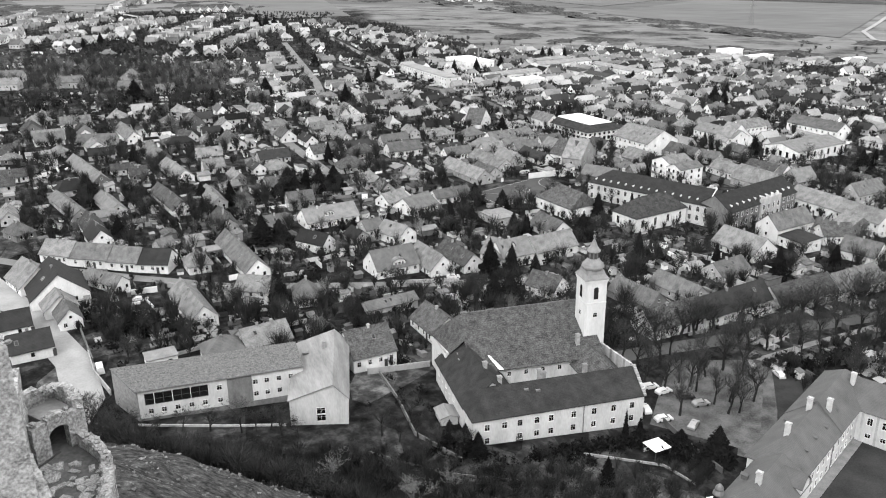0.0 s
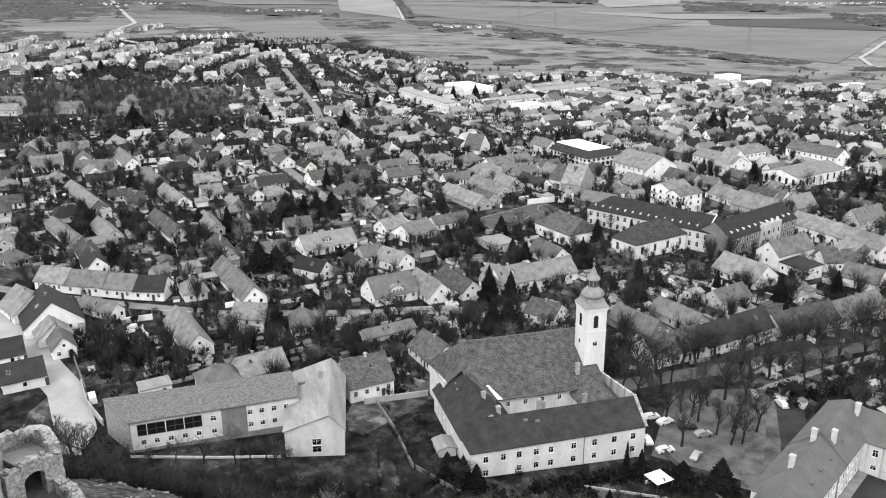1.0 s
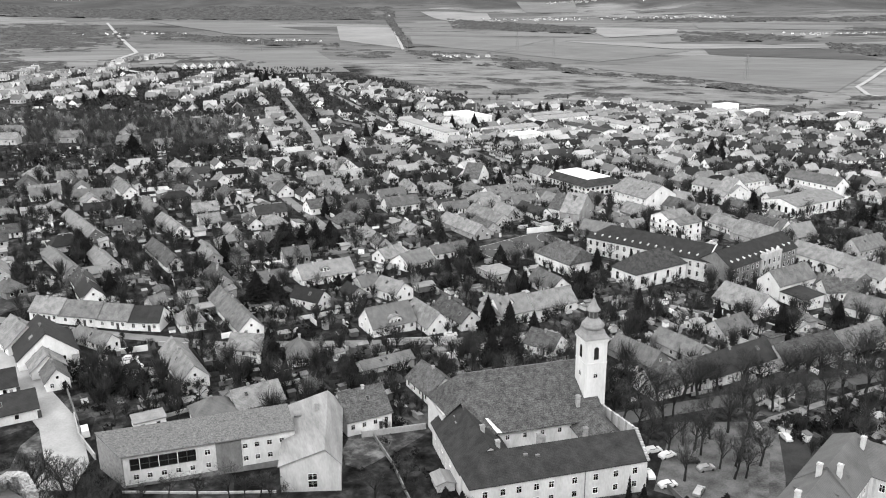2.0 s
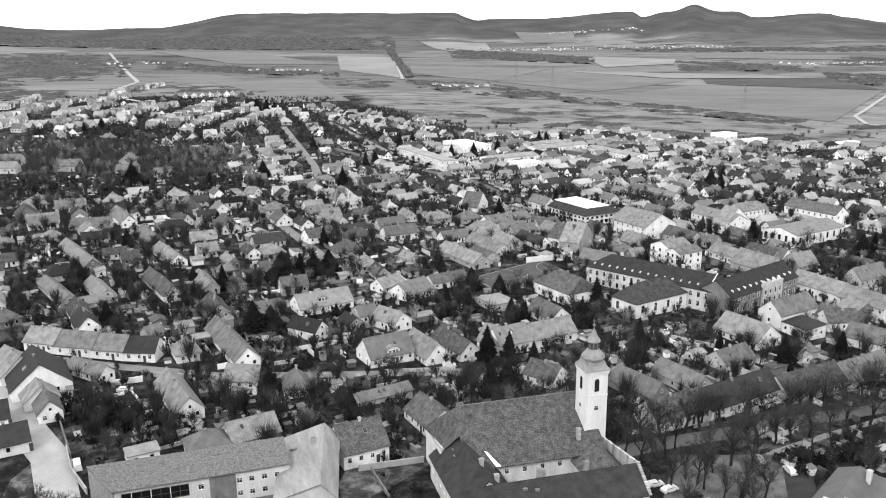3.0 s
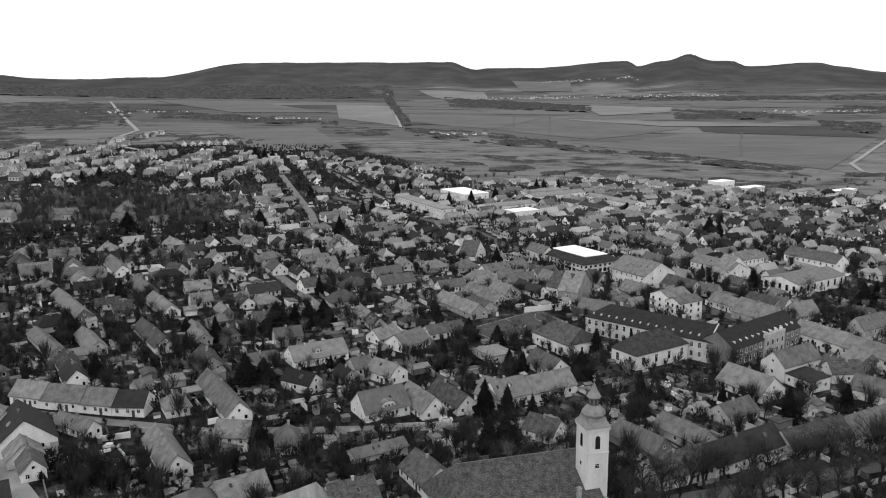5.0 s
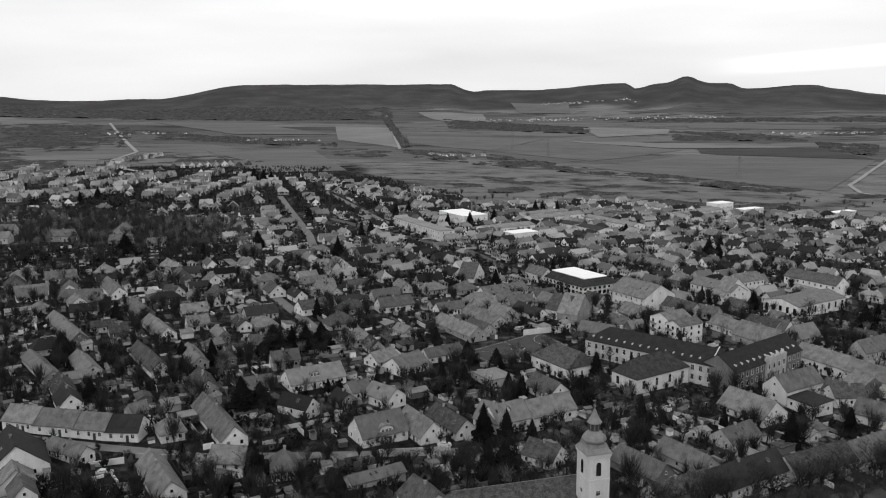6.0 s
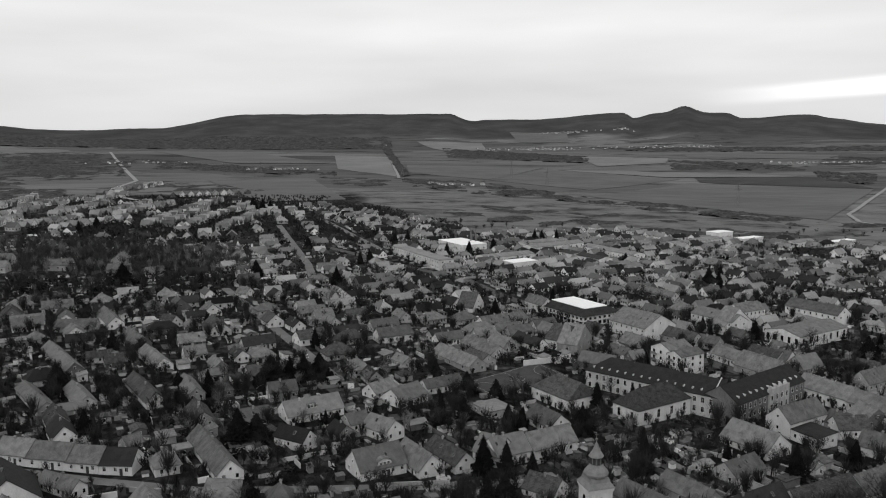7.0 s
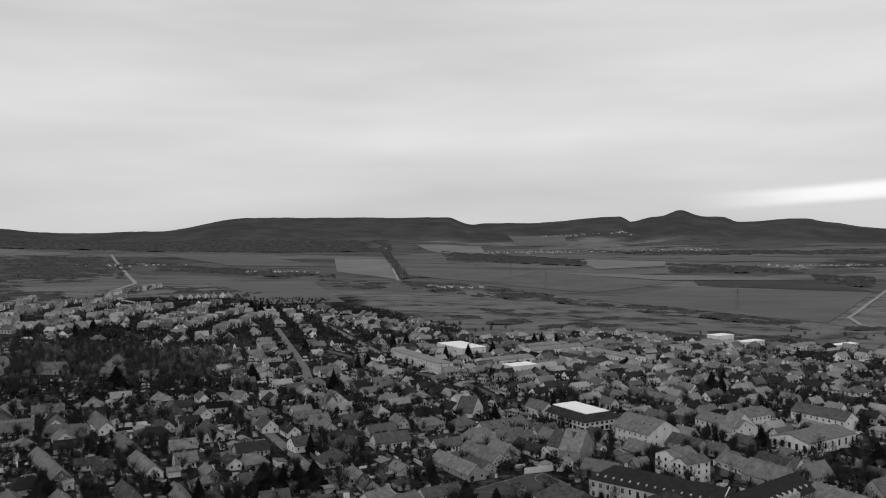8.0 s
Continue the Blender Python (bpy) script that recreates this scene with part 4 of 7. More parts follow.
house(-42.0, 416.4, 30, 17.7, 9.0, 3.36, "gable", 39, "plaster", "tile", label="white gabled house with a tiled roof", chimneys=1)
house(-25.4, 457.7, 35, 13.2, 9.0, 2.52, "hip", 36, "plaster_grey", "tile", label="grey plastered hip-roofed house with a tiled roof", chimneys=1)
house(-8.6, 460.9, 36, 12.2, 9.0, 2.52, "hip", 39, "plaster_grey", "tile", label="grey plastered hip-roofed house with a tiled roof", chimneys=2)
house(7.3, 450.6, 33, 16.0, 9.0, 3.36, "gable", 39, "plaster", "tile", label="white gabled house with a tiled roof", chimneys=1)
house(18.4, 463.5, 48, 14.5, 9.0, 2.86, "gable", 36, "plaster_grey", "tile", label="grey plastered gabled house with a tiled roof", chimneys=1)
house(-15.7, 497.7, 124, 12.0, 8.8, 2.86, "gable", 40, "plaster", "tile_dark", label="white gabled house with a dark tiled roof", chimneys=1)
house(-5.2, 495.2, 160, 10.0, 18.0, 2.86, "gable", 39, "plaster", "tile_old", label="white gabled house with a mossy tiled roof", chimneys=1)
house(-9.0, 380.7, 125, 30.5, 9.0, 2.69, "gable", 38, "plaster_grey", "tile", label="grey plastered gabled house with a tiled roof", chimneys=1)
house(2.2, 401.3, 123, 26.9, 9.0, 2.69, "gable", 37, "plaster_grey", "tile", label="grey plastered gabled house with a tiled roof", chimneys=2)
house(0.2, 382.5, 126, 14.0, 8.5, 2.52, "gable", 36, "plaster_grey", "tile_old", label="grey plastered gabled house with a mossy tiled roof", chimneys=1)
house(11.4, 409.7, 126, 14.0, 10.0, 2.52, "gable", 37, "plaster_grey", "tile_light", label="grey plastered gabled house with a pale tiled roof", chimneys=1)
house(24.9, 416.1, 123, 19.8, 7.3, 2.69, "gable", 39, "plaster", "tile_dark", label="white gabled house with a dark tiled roof", chimneys=2)
house(38.2, 431.4, 127, 19.1, 10.0, 3.36, "gable", 41, "plaster_grey", "tile_light", label="grey plastered gabled house with a pale tiled roof", chimneys=1)
house(41.4, 416.2, 136, 12.0, 13.9, 5.0, "gable", 43, "plaster", "tile_old", label="white gabled house with a mossy tiled roof", chimneys=2)
house(34.7, 499.6, 123, 16.6, 8.0, 5.0, "gable", 42, "plaster", "tile", label="white gabled house with a tiled roof", chimneys=2)
house(-83.9, 499.5, 123, 9.0, 15.6, 2.86, "gable", 40, "plaster", "tile", label="white gabled house with a tiled roof", chimneys=1)
house(46.4, 414.0, 153, 10.0, 20.5, 5.0, "gable", 37, "plaster_grey", "tile", label="grey plastered gabled house with a tiled roof", chimneys=1)
house(53.9, 383.5, 145, 16.7, 9.0, 3.02, "gable", 39, "plaster_dark", "tile_light", label="weathered dark gabled house with a pale tiled roof", chimneys=1)
house(114.7, 549.0, 122, 28.1, 8.0, 3.36, "gable", 38, "plaster", "tile", label="white gabled house with a tiled roof", chimneys=1)
house(116.2, 498.5, -124, 12.0, 10.7, 5.0, "hip", 38, "plaster_dark", "tile", label="weathered dark hip-roofed house with a tiled roof", chimneys=2)
house(76.8, 417.9, 124, 15.4, 9.0, 3.36, "gable", 43, "plaster_dark", "tile", label="weathered dark gabled house with a tiled roof", chimneys=2)
house(102.4, 435.1, 125, 20.4, 9.0, 3.36, "gable", 39, "plaster_grey", "tile", label="grey plastered gabled house with a tiled roof", chimneys=1)
house(114.4, 426.9, 137, 10.6, 8.0, 3.36, "gable", 36, "plaster_grey", "tile", label="grey plastered gabled house with a tiled roof", chimneys=2)
house(124.9, 380.8, 121, 21.3, 12.0, 3.78, "gable", 42, "plaster_grey", "tile", label="grey plastered gabled house with a tiled roof", chimneys=1)
house(133.9, 401.8, 123, 16.3, 11.0, 3.36, "gable", 36, "plaster_grey", "tile_old", label="grey plastered gabled house with a mossy tiled roof", chimneys=1)
house(139.2, 397.4, 127, 10.0, 11.8, 2.86, "gable", 41, "plaster", "tile", label="white gabled house with a tiled roof", chimneys=2)
house(147.2, 391.5, 31, 13.5, 10.0, 2.69, "gable", 44, "plaster_grey", "tile_light", label="grey plastered gabled house with a pale tiled roof", chimneys=1)
house(130.9, 313.2, 125, 7.6, 10.0, 3.78, "gable", 36, "plaster_grey", "tile", label="grey plastered gabled house with a tiled roof", chimneys=2)
house(132.2, 309.1, -173, 12.0, 9.3, 3.78, "gable", 37, "plaster", "tile_old", label="white gabled house with a mossy tiled roof", chimneys=1)
house(144.7, 322.1, 104, 10.0, 10.0, 3.36, "gable", 38, "plaster_dark", "tile", label="weathered dark gabled house with a tiled roof", chimneys=1)
house(167.9, 369.7, 33, 19.3, 9.0, 3.78, "gable", 44, "plaster_grey", "tile", label="grey plastered gabled house with a tiled roof", chimneys=1)
house(151.9, 324.1, 122, 10.9, 9.0, 3.36, "gable", 37, "plaster_grey", "tile", label="grey plastered gabled house with a tiled roof", chimneys=1)
house(47.3, 241.3, 127, 17.4, 8.0, 2.86, "gable", 42, "plaster_dark", "tile", label="weathered dark gabled house with a tiled roof", chimneys=1)
house(61.7, 249.1, 124, 18.0, 8.0, 2.86, "gable", 39, "plaster_grey", "tile", label="grey plastered gabled house with a tiled roof", chimneys=1)
house(81.3, 267.8, 36, 14.1, 9.0, 2.86, "gable", 37, "plaster_grey", "tile", label="grey plastered gabled house with a tiled roof", chimneys=1)

for x, y, ang, L in ((-292, 582, 8, 17), (-348, 603, 8, 20), (-243, 566, 8, 15), (-330, 570, 8, 14), (-262, 612, 98, 16)):
    house(x, y, ang, L, 10.0, 4.2, "gable", 36, "plaster_grey", "tile_light", label="broad house with a pale roof among the trees of the wood", nf=3, ng=1)

# the friary with its church, the school at the hill's foot, the palace, the college
def wing(parent, cx, cy, ang, L, W, h, pitch, wall, tile, roof="gable", hips=(1, 1), base=-3, eave=0.45):
    """Walls and roof of one wing, in the thing's own space."""
    m = pose(cx, cy, 0, 0, 0, ang)
    rise = W / 2 * math.tan(radians(pitch))
    if roof == "gable":
        part("wall", *moved(gable_wall(L, W, h, rise), m), M[wall], parent)
        r = part("roof", *moved(gable_roof(L, W, h, rise, eave), m), M[tile], parent)
    else:
        part("wall", *moved(box(-L / 2, L / 2, -W / 2, W / 2, base, h), m), M[wall], parent)
        r = part("roof", *moved(hip_roof(L, W, h, rise, eave, left=hips[0], right=hips[1]), m), M[tile], parent)
    return r


def friary():
    """Own space: x along the front facade, y away from it."""
    ob = thing("friary", -1.0, 158.0, 18.5, "white two-storey friary with grey roofs round a courtyard", "friary", z=-1.0)
    take(18, 180, 18.5, 46, 46)
    H1 = 7.4
    wing(ob, 19.7, 6.0, 0, 41.0, 12.0, H1, 36, "plaster_old", "tile_dark2", "hip", (0.8, 0.0))
    wing(ob, 5.5, 18.0, 90, 24.0, 13.0, H1, 39.7, "plaster_old", "tile_dark2", "gable")
    wing(ob, 35.4, 17.0, 90, 18.0, 10.0, H1, 38, "plaster_old", "tile_old", "gable")
    part("cloister_wall", *box(11.5, 31.0, 18.9, 20.0, -3, 8.75), M["plaster_old"], ob)
    wing(ob, -3.4, 12.0, 90, 5.0, 4.0, 3.2, 18, "plaster_grey", "sheet", "gable")
    # east gable with its stepped coping, and the wall that runs on to the church
    rise = 6.0 * math.tan(radians(36))
    gv = [(39.9, -0.1, H1 - 0.2), (39.9, 12.1, H1 - 0.2), (39.9, 6.0, H1 + rise + 0.5), (40.5, -0.1, H1 - 0.2), (40.5, 12.1, H1 - 0.2), (40.5, 6.0, H1 + rise + 0.5)]
    part("gable", gv, [(0, 2, 1), (3, 4, 5), (0, 3, 5, 2), (1, 2, 5, 4), (0, 1, 4, 3)], M["plaster_old"], ob, "plastered end gable")
    for k in range(12):
        y0 = -0.4 + 6.4 * k / 12
        z0 = H1 + 0.1 + (y0 + 0.4) / 6.4 * (rise + 0.45)
        part("coping_step", *box(39.9, 40.55, y0, y0 + 0.58, z0 - 0.2, z0 + 0.36), M["plaster_grey"], ob)
    for k in range(16):
        y0 = 6.2 + 1.15 * k
        part("coping_step", *box(40.0, 40.5, y0, y0 + 1.12, H1 - 0.3, H1 + rise + 0.2 - 0.16 * k + 0.08 * (k % 2)), M["plaster_grey" if k % 3 else "chimney_brick"], ob)
    # pale flashing in the valley beside the church
    part("flashing", [(9.6, 21.6, 11.25), (10.2, 21.4, 11.1), (12.4, 17.7, 9.1), (11.2, 17.9, 9.1), (9.6, 21.6, 10.9), (10.2, 21.4, 10.7), (12.4, 17.7, 8.75), (11.2, 17.9, 8.75)], BOX, M["sheet_white"], ob, "bright sheet-metal valley flashing")
    # windows of the front
    for i, u in enumerate([2.4, 6.4, 10.0, 14.0, 17.4, 22.8, 27.8, 32.6, 37.2]):
        share("window", window_mesh(1.1, 1.5, True), ob, Matrix.Translation((u, -0.02, 5.3)))
        if i not in (1,):
            share("window", window_mesh(1.1, 1.4, True), ob, Matrix.Translation((u, -0.02, 2.0)))
    windows_on(ob, (-0.95, 29), (-0.95, 13), [5.2, 2.2], 5, 1.0, 1.7, True)
    windows_on(ob, (12, 18.86), (29.5, 18.86), [6.9], 4, 0.9, 1.2, True)
    windows_on(ob, (40.53, 3), (40.53, 10), [5.2, 2.0], 4, 1.0, 1.4, True)
    part("door", *box(9.2, 10.8, -0.08, 0.02, -0.6, 1.9), M["wood_dark"], ob)
    part("drainpipe", *box(25.2, 25.34, -0.16, -0.02, -2, 7.2), M["steel"], ob)
    for cx, cy, z, s in ((8.4, 9.4, 9.8, 2.4), (17.0, 6.6, 11.0, 3.0), (18.2, 7.2, 10.8, 2.2), (28.0, 6.4, 11.1, 2.8), (6.4, 14.0, 11.4, 2.4), (33.0, 21.5, 10.6, 3.2)):
        share("chimney", chimney_mesh(0.9, s, "chimney_brick"), ob, Matrix.Translation((cx, cy, z)))
    for cx, cy in ((3.4, 25.0), (3.0, 22.5), (13.0, 4.5), (15.6, 4.0)):
        z = H1 + (6.0 - abs(cy - 6.0)) * 0.67 if cy < 12 else H1 + (6.5 - abs(cx - 5.6)) * 0.72
        part("roof_hatch", *moved(box(-0.5, 0.5, -0.5, 0.4, -0.4, 0.55), Matrix.Translation((cx, cy, z))), M["steel"], ob)
    return ob


def church():
    """Own space: x along the ridge, from the apse towards the tower; the south roof runs down over the cloister."""
    ob = thing("church", -11.5, 189.3, 18.5, "large church nave with a steep old tiled roof", "church", z=-1.0)
    take(8, 189, 18.5, 42, 24)
    top, side = 17.5, 10.3
    part("wall", *box(0.7, 38.2, -5.6, 5.6, -3, side), M["plaster_old"], ob)
    part("apse_wall", [(0.6, -5.7, -3), (0.6, 5.7, -3), (0.2, 5.7, -3), (1.0, -5.9, -3), (0.6, -5.7, side), (0.6, 5.7, side), (0.2, 5.7, side), (1.0, -5.9, side)], [(0, 1, 2, 3), (7, 6, 5, 4), (0, 4, 5, 1), (1, 5, 6, 2), (2, 6, 7, 3), (3, 7, 4, 0)], M["plaster_old"], ob)
    gx = 38.3
    part("gable", [(gx, 5.8, -3), (gx, 5.8, side), (gx, 0, top), (gx, -14.6, 9.1), (gx, -14.6, -3), (gx - 0.5, 5.8, -3), (gx - 0.5, 5.8, side), (gx - 0.5, 0, top), (gx - 0.5, -14.6, 9.1), (gx - 0.5, -14.6, -3)],
         [(0, 1, 2, 3, 4), (9, 8, 7, 6, 5), (1, 6, 7, 2), (2, 7, 8, 3), (3, 8, 9, 4), (4, 9, 5, 0), (0, 5, 6, 1)], M["plaster_old"], ob)
    a, b, c = (6.3, 0, top + 0.2), (1.6, -6.2, side), (-0.2, 6.3, side)
    e, k = (39.0, 0, top + 0.2), 0.573
    part("roof", *join(slab([a, (5.0, -7.0, top + 0.2 - 7.0 * k), (5.0, -15.4, top + 0.2 - 15.4 * k), (39.0, -15.4, top + 0.2 - 15.4 * k), e], 0.2),
                       slab([a, b, (5.0, -7.0, top + 0.2 - 7.0 * k)], 0.2), slab([a, c, b], 0.2), slab([a, e, (39.0, 6.3, side), c], 0.2)), M["tile_old"], ob)
    part("ridge_cap", *box(6.3, 39.0, -0.16, 0.16, top + 0.12, top + 0.34), M["tile_school"], ob)
    part("eaves_cornice", *box(11.5, 31.0, -14.75, -14.1, 8.2, 8.75), M["plaster"], ob)
    windows_on(ob, (0.3, 5.2), (0.9, -5.4), [5.6], 3, 1.1, 3.2, True)
    return ob


def ring(profile, sides, square=0.0):
    """A turned solid from rows of radius and height; sides 4 gives a square one."""
    v, f = [], []
    for r, z in profile:
        for k in range(sides):
            a = 2 * math.pi * (k + 0.5) / sides
            v.append((r * math.cos(a), r * math.sin(a), z))
    for i in range(len(profile) - 1):
        for k in range(sides):
            a, b = i * sides + k, i * sides + (k + 1) % sides
            f.append((a, b, b + sides, a + sides))
    f.append(tuple(range(sides))[::-1])
    f.append(tuple(range((len(profile) - 1) * sides, len(profile) * sides)))
    return v, f


def tower():
    ob = thing("church_tower", 26.9, 194.6, 18.5, "white church tower with a stepped bulbous metal spire", "tower", z=-1.2)
    take(26.9, 194.6, 18.5, 7, 7)
    s = 2.75
    part("wall", *box(-s, s, -s, s, -3, 26.6), M["plaster_tower"], ob)
    part("cornice", *join(box(-s - 0.3, s + 0.3, -s - 0.3, s + 0.3, 26.6, 27.2), box(-s - 0.15, s + 0.15, -s - 0.15, s + 0.15, 26.2, 26.6)), M["plaster_tower"], ob)
    part("string_course", *box(-s - 0.12, s + 0.12, -s - 0.12, s + 0.12, 20.8, 21.15), M["plaster_tower"], ob)
    q = math.sqrt(2)
    skirt = [((s + 0.5) * q, 27.2), ((s + 0.25) * q, 27.6), ((s - 0.35) * q, 28.4), ((s - 0.6) * q, 29.3)]
    part("skirt_roof", *ring(skirt, 4), M["copper"], ob)
    bulb = [(2.3, 29.1), (2.75, 29.5), (2.85, 30.0), (2.55, 30.7), (1.9, 31.4), (1.5, 31.9)]
    part("dome", *ring(bulb, 8), M["copper"], ob)
    lantern = part("lantern", *ring([(1.3, 31.8), (1.3, 33.8)], 8), M["plaster_dark"], ob)
    for k in range(8):
        a = math.pi / 4 * k
        part("louvre", *moved(box(-0.3, 0.3, -0.05, 0.05, 32.1, 33.5), Matrix.Rotation(a, 4, "Z") @ Matrix.Translation((0, -1.24, 0))), M["wood_dark"], lantern)
    part("spire", *ring([(1.75, 33.8), (1.6, 34.1), (1.0, 35.0), (0.6, 35.9), (0.35, 36.6), (0.12, 36.9), (0.1, 37.4)], 8), M["copper"], ob)
    part("finial", *join(ring([(0.05, 37.3), (0.3, 37.5), (0.3, 37.8), (0.05, 38.0)], 8), box(-0.05, 0.05, -0.05, 0.05, 37.9, 39.3), box(-0.4, 0.4, -0.05, 0.05, 38.7, 38.8)), M["steel"], ob)
    for k in range(4):
        turn = Matrix.Rotation(math.pi / 2 * k, 4, "Z")
        arch = [(-0.6, 0)] + [(0.6 * math.cos(math.pi * (1 - i / 6)), 2.6 + 0.6 * math.sin(math.pi * i / 6)) for i in range(7)] + [(0.6, 0)]
        n = len(arch)
        v = [tuple(turn @ Vector((x, -s - 0.05, 22.0 + z))) for x, z in arch] + [tuple(turn @ Vector((x, -s + 0.1, 22.0 + z))) for x, z in arch]
        part("belfry_opening", v, [tuple(range(n))[::-1]] + [(i, (i + 1) % n, (i + 1) % n + n, i + n) for i in range(n)], M["glass"], ob, "dark arched louvred opening")
        share("window", window_mesh(1.0, 1.1, True), ob, turn @ Matrix.Translation((0, -s - 0.03, 17.8)))
        part("corner_quoin", *moved(box(-s - 0.04, -s + 0.5, -s - 0.04, -s + 0.5, -3, 26.2), turn), M["plaster_tower"], ob)
    return ob


def school():
    """Own space: x along the front, from its west end."""
    ob = thing("school", -76.6, 160.6, 21.5, "two-storey school with a long tiled roof and a gabled hall", "school", z=2.4)
    take(-62, 174, 21.5, 48, 14)
    take(-37, 176, 12, 14, 32)
    h = 8.0
    L = 37
    # long wing, its west end square to the street
    v = [(0, 0, -3), (L, 0, -3), (L, 9.6, -3), (-5.2, 9.8, -3), (0, 0, h), (L, 0, h), (L, 9.6, h + 1.4), (-5.2, 9.8, h + 1.4)]
    part("wall", v, BOX, M["plaster_old"], ob)
    part("end_wall", [(-0.02, -0.05, -3), (-5.3, 9.8, -3), (-5.3, 9.8, h + 1.4), (-0.02, -0.05, h), (-0.3, -0.2, -3), (-5.6, 9.6, -3), (-5.6, 9.6, h + 1.4), (-0.3, -0.2, h)], [(0, 1, 2, 3), (7, 6, 5, 4), (0, 3, 7, 4), (1, 5, 6, 2), (3, 2, 6, 7), (0, 4, 5, 1)], M["chimney_brick"], ob, "dark brick end wall")
    part("roof", *slab([(-0.6, -0.5, h + 0.15), (L, -0.5, h + 0.15), (L, 10.0, h + 1.65), (-5.9, 10.1, h + 1.65)], 0.2), M["tile_school"], ob, "long roof of pale weathered tiles")
    part("gutter", *box(-0.6, L, -0.62, -0.5, h - 0.1, h + 0.02), M["steel"], ob)
    part("glazing", *box(1.4, 15.2, -0.06, 0.05, 4.4, 7.0), M["glass"], ob, "long dark strip of glazing")
    for i in range(8):
        x = 1.4 + 13.8 * i / 7
        part("mullion", *box(x - 0.07, x + 0.07, -0.12, 0.0, 4.3, 7.1), M["frame" if i % 2 else "wood_dark"], ob)
    for z in (4.3, 5.6, 7.0):
        part("transom", *box(1.3, 15.3, -0.1, 0.0, z - 0.05, z + 0.07), M["wood_dark"], ob)
    for x in (2.4, 5.2, 8.2, 11.2, 14.2, 17.6):
        share("window", window_mesh(1.0, 1.1, True), ob, Matrix.Translation((x, -0.02, 2.6)))
    share("window", window_mesh(1.1, 1.2, True), ob, Matrix.Translation((17.6, -0.02, 5.8)))
    for x in (25.8, 28.4, 31.2, 34.0):
        for z in (2.7, 5.8):
            share("window", window_mesh(1.0, 1.1, True), ob, Matrix.Translation((x, -0.02, z)))
    # the recessed middle section has no depth, only a darker flat slab
    part("recess", *box(19.4, 25.0, -0.15, 0.02, -1, 7.6), M["plaster_dark"], ob, "dark panelled stair bay")
    part("plinth", *box(0, L, -0.1, 0.02, -3, 0.9), M["plaster_dark"], ob)
    # hall wing, seen from its gable
    m = pose(-36.4, 163.2, 0, 0, 0, 9)
    inv = pose(-76.6, 160.6, 0, 0, 0, 21.5).inverted() @ m
    a, b, d, hr = -6.6, 6.4, 28.0, 9.0
    ridge = 3.2
    hv = [(a, 0, -3), (b, 0, -3), (b, d, -3), (a, d, -3), (a, 0, 5.6), (b, 0, 5.6), (b, d, 5.6), (a, d, 5.6), (ridge, 0, hr), (ridge, d, hr)]
    part("hall_wall", *moved((hv, [(0, 3, 2, 1), (1, 2, 6, 5), (3, 0, 4, 7), (0, 1, 5, 8, 4), (2, 3, 7, 9, 6), (4, 8, 9, 7), (8, 5, 6, 9)]), inv), M["plaster_old"], ob)
    k1, k2 = (hr - 5.6) / (ridge - a), (hr - 5.6) / (b - ridge)
    part("hall_roof", *moved(join(slab([(a - 0.4, -0.4, 5.8 - 0.4 * k1), (ridge, -0.4, hr + 0.2), (ridge, d + 0.4, hr + 0.2), (a - 0.4, d + 0.4, 5.8 - 0.4 * k1)], 0.18), slab([(ridge, -0.4, hr + 0.2), (b + 0.4, -0.4, 5.8 - 0.4 * k2), (b + 0.4, d + 0.4, 5.8 - 0.4 * k2), (ridge, d + 0.4, hr + 0.2)], 0.18)), inv), M["sheet"], ob, "wide pale sheet roof")
    for i in range(2):
        share("window", window_mesh(1.9, 1.5, True), ob, inv @ Matrix.Translation((0.3, -0.03, 2.6 - 1.8 * i)))
    share("chimney", chimney_mesh(0.9, 1.6, "chimney_brick"), ob, inv @ Matrix.Translation((0.8, 20.0, 8.2)))
    part("roof_hatch", *moved(box(-4.6, -3.0, 19.5, 20.4, 6.8, 7.35), inv), M["steel"], ob)
    return ob


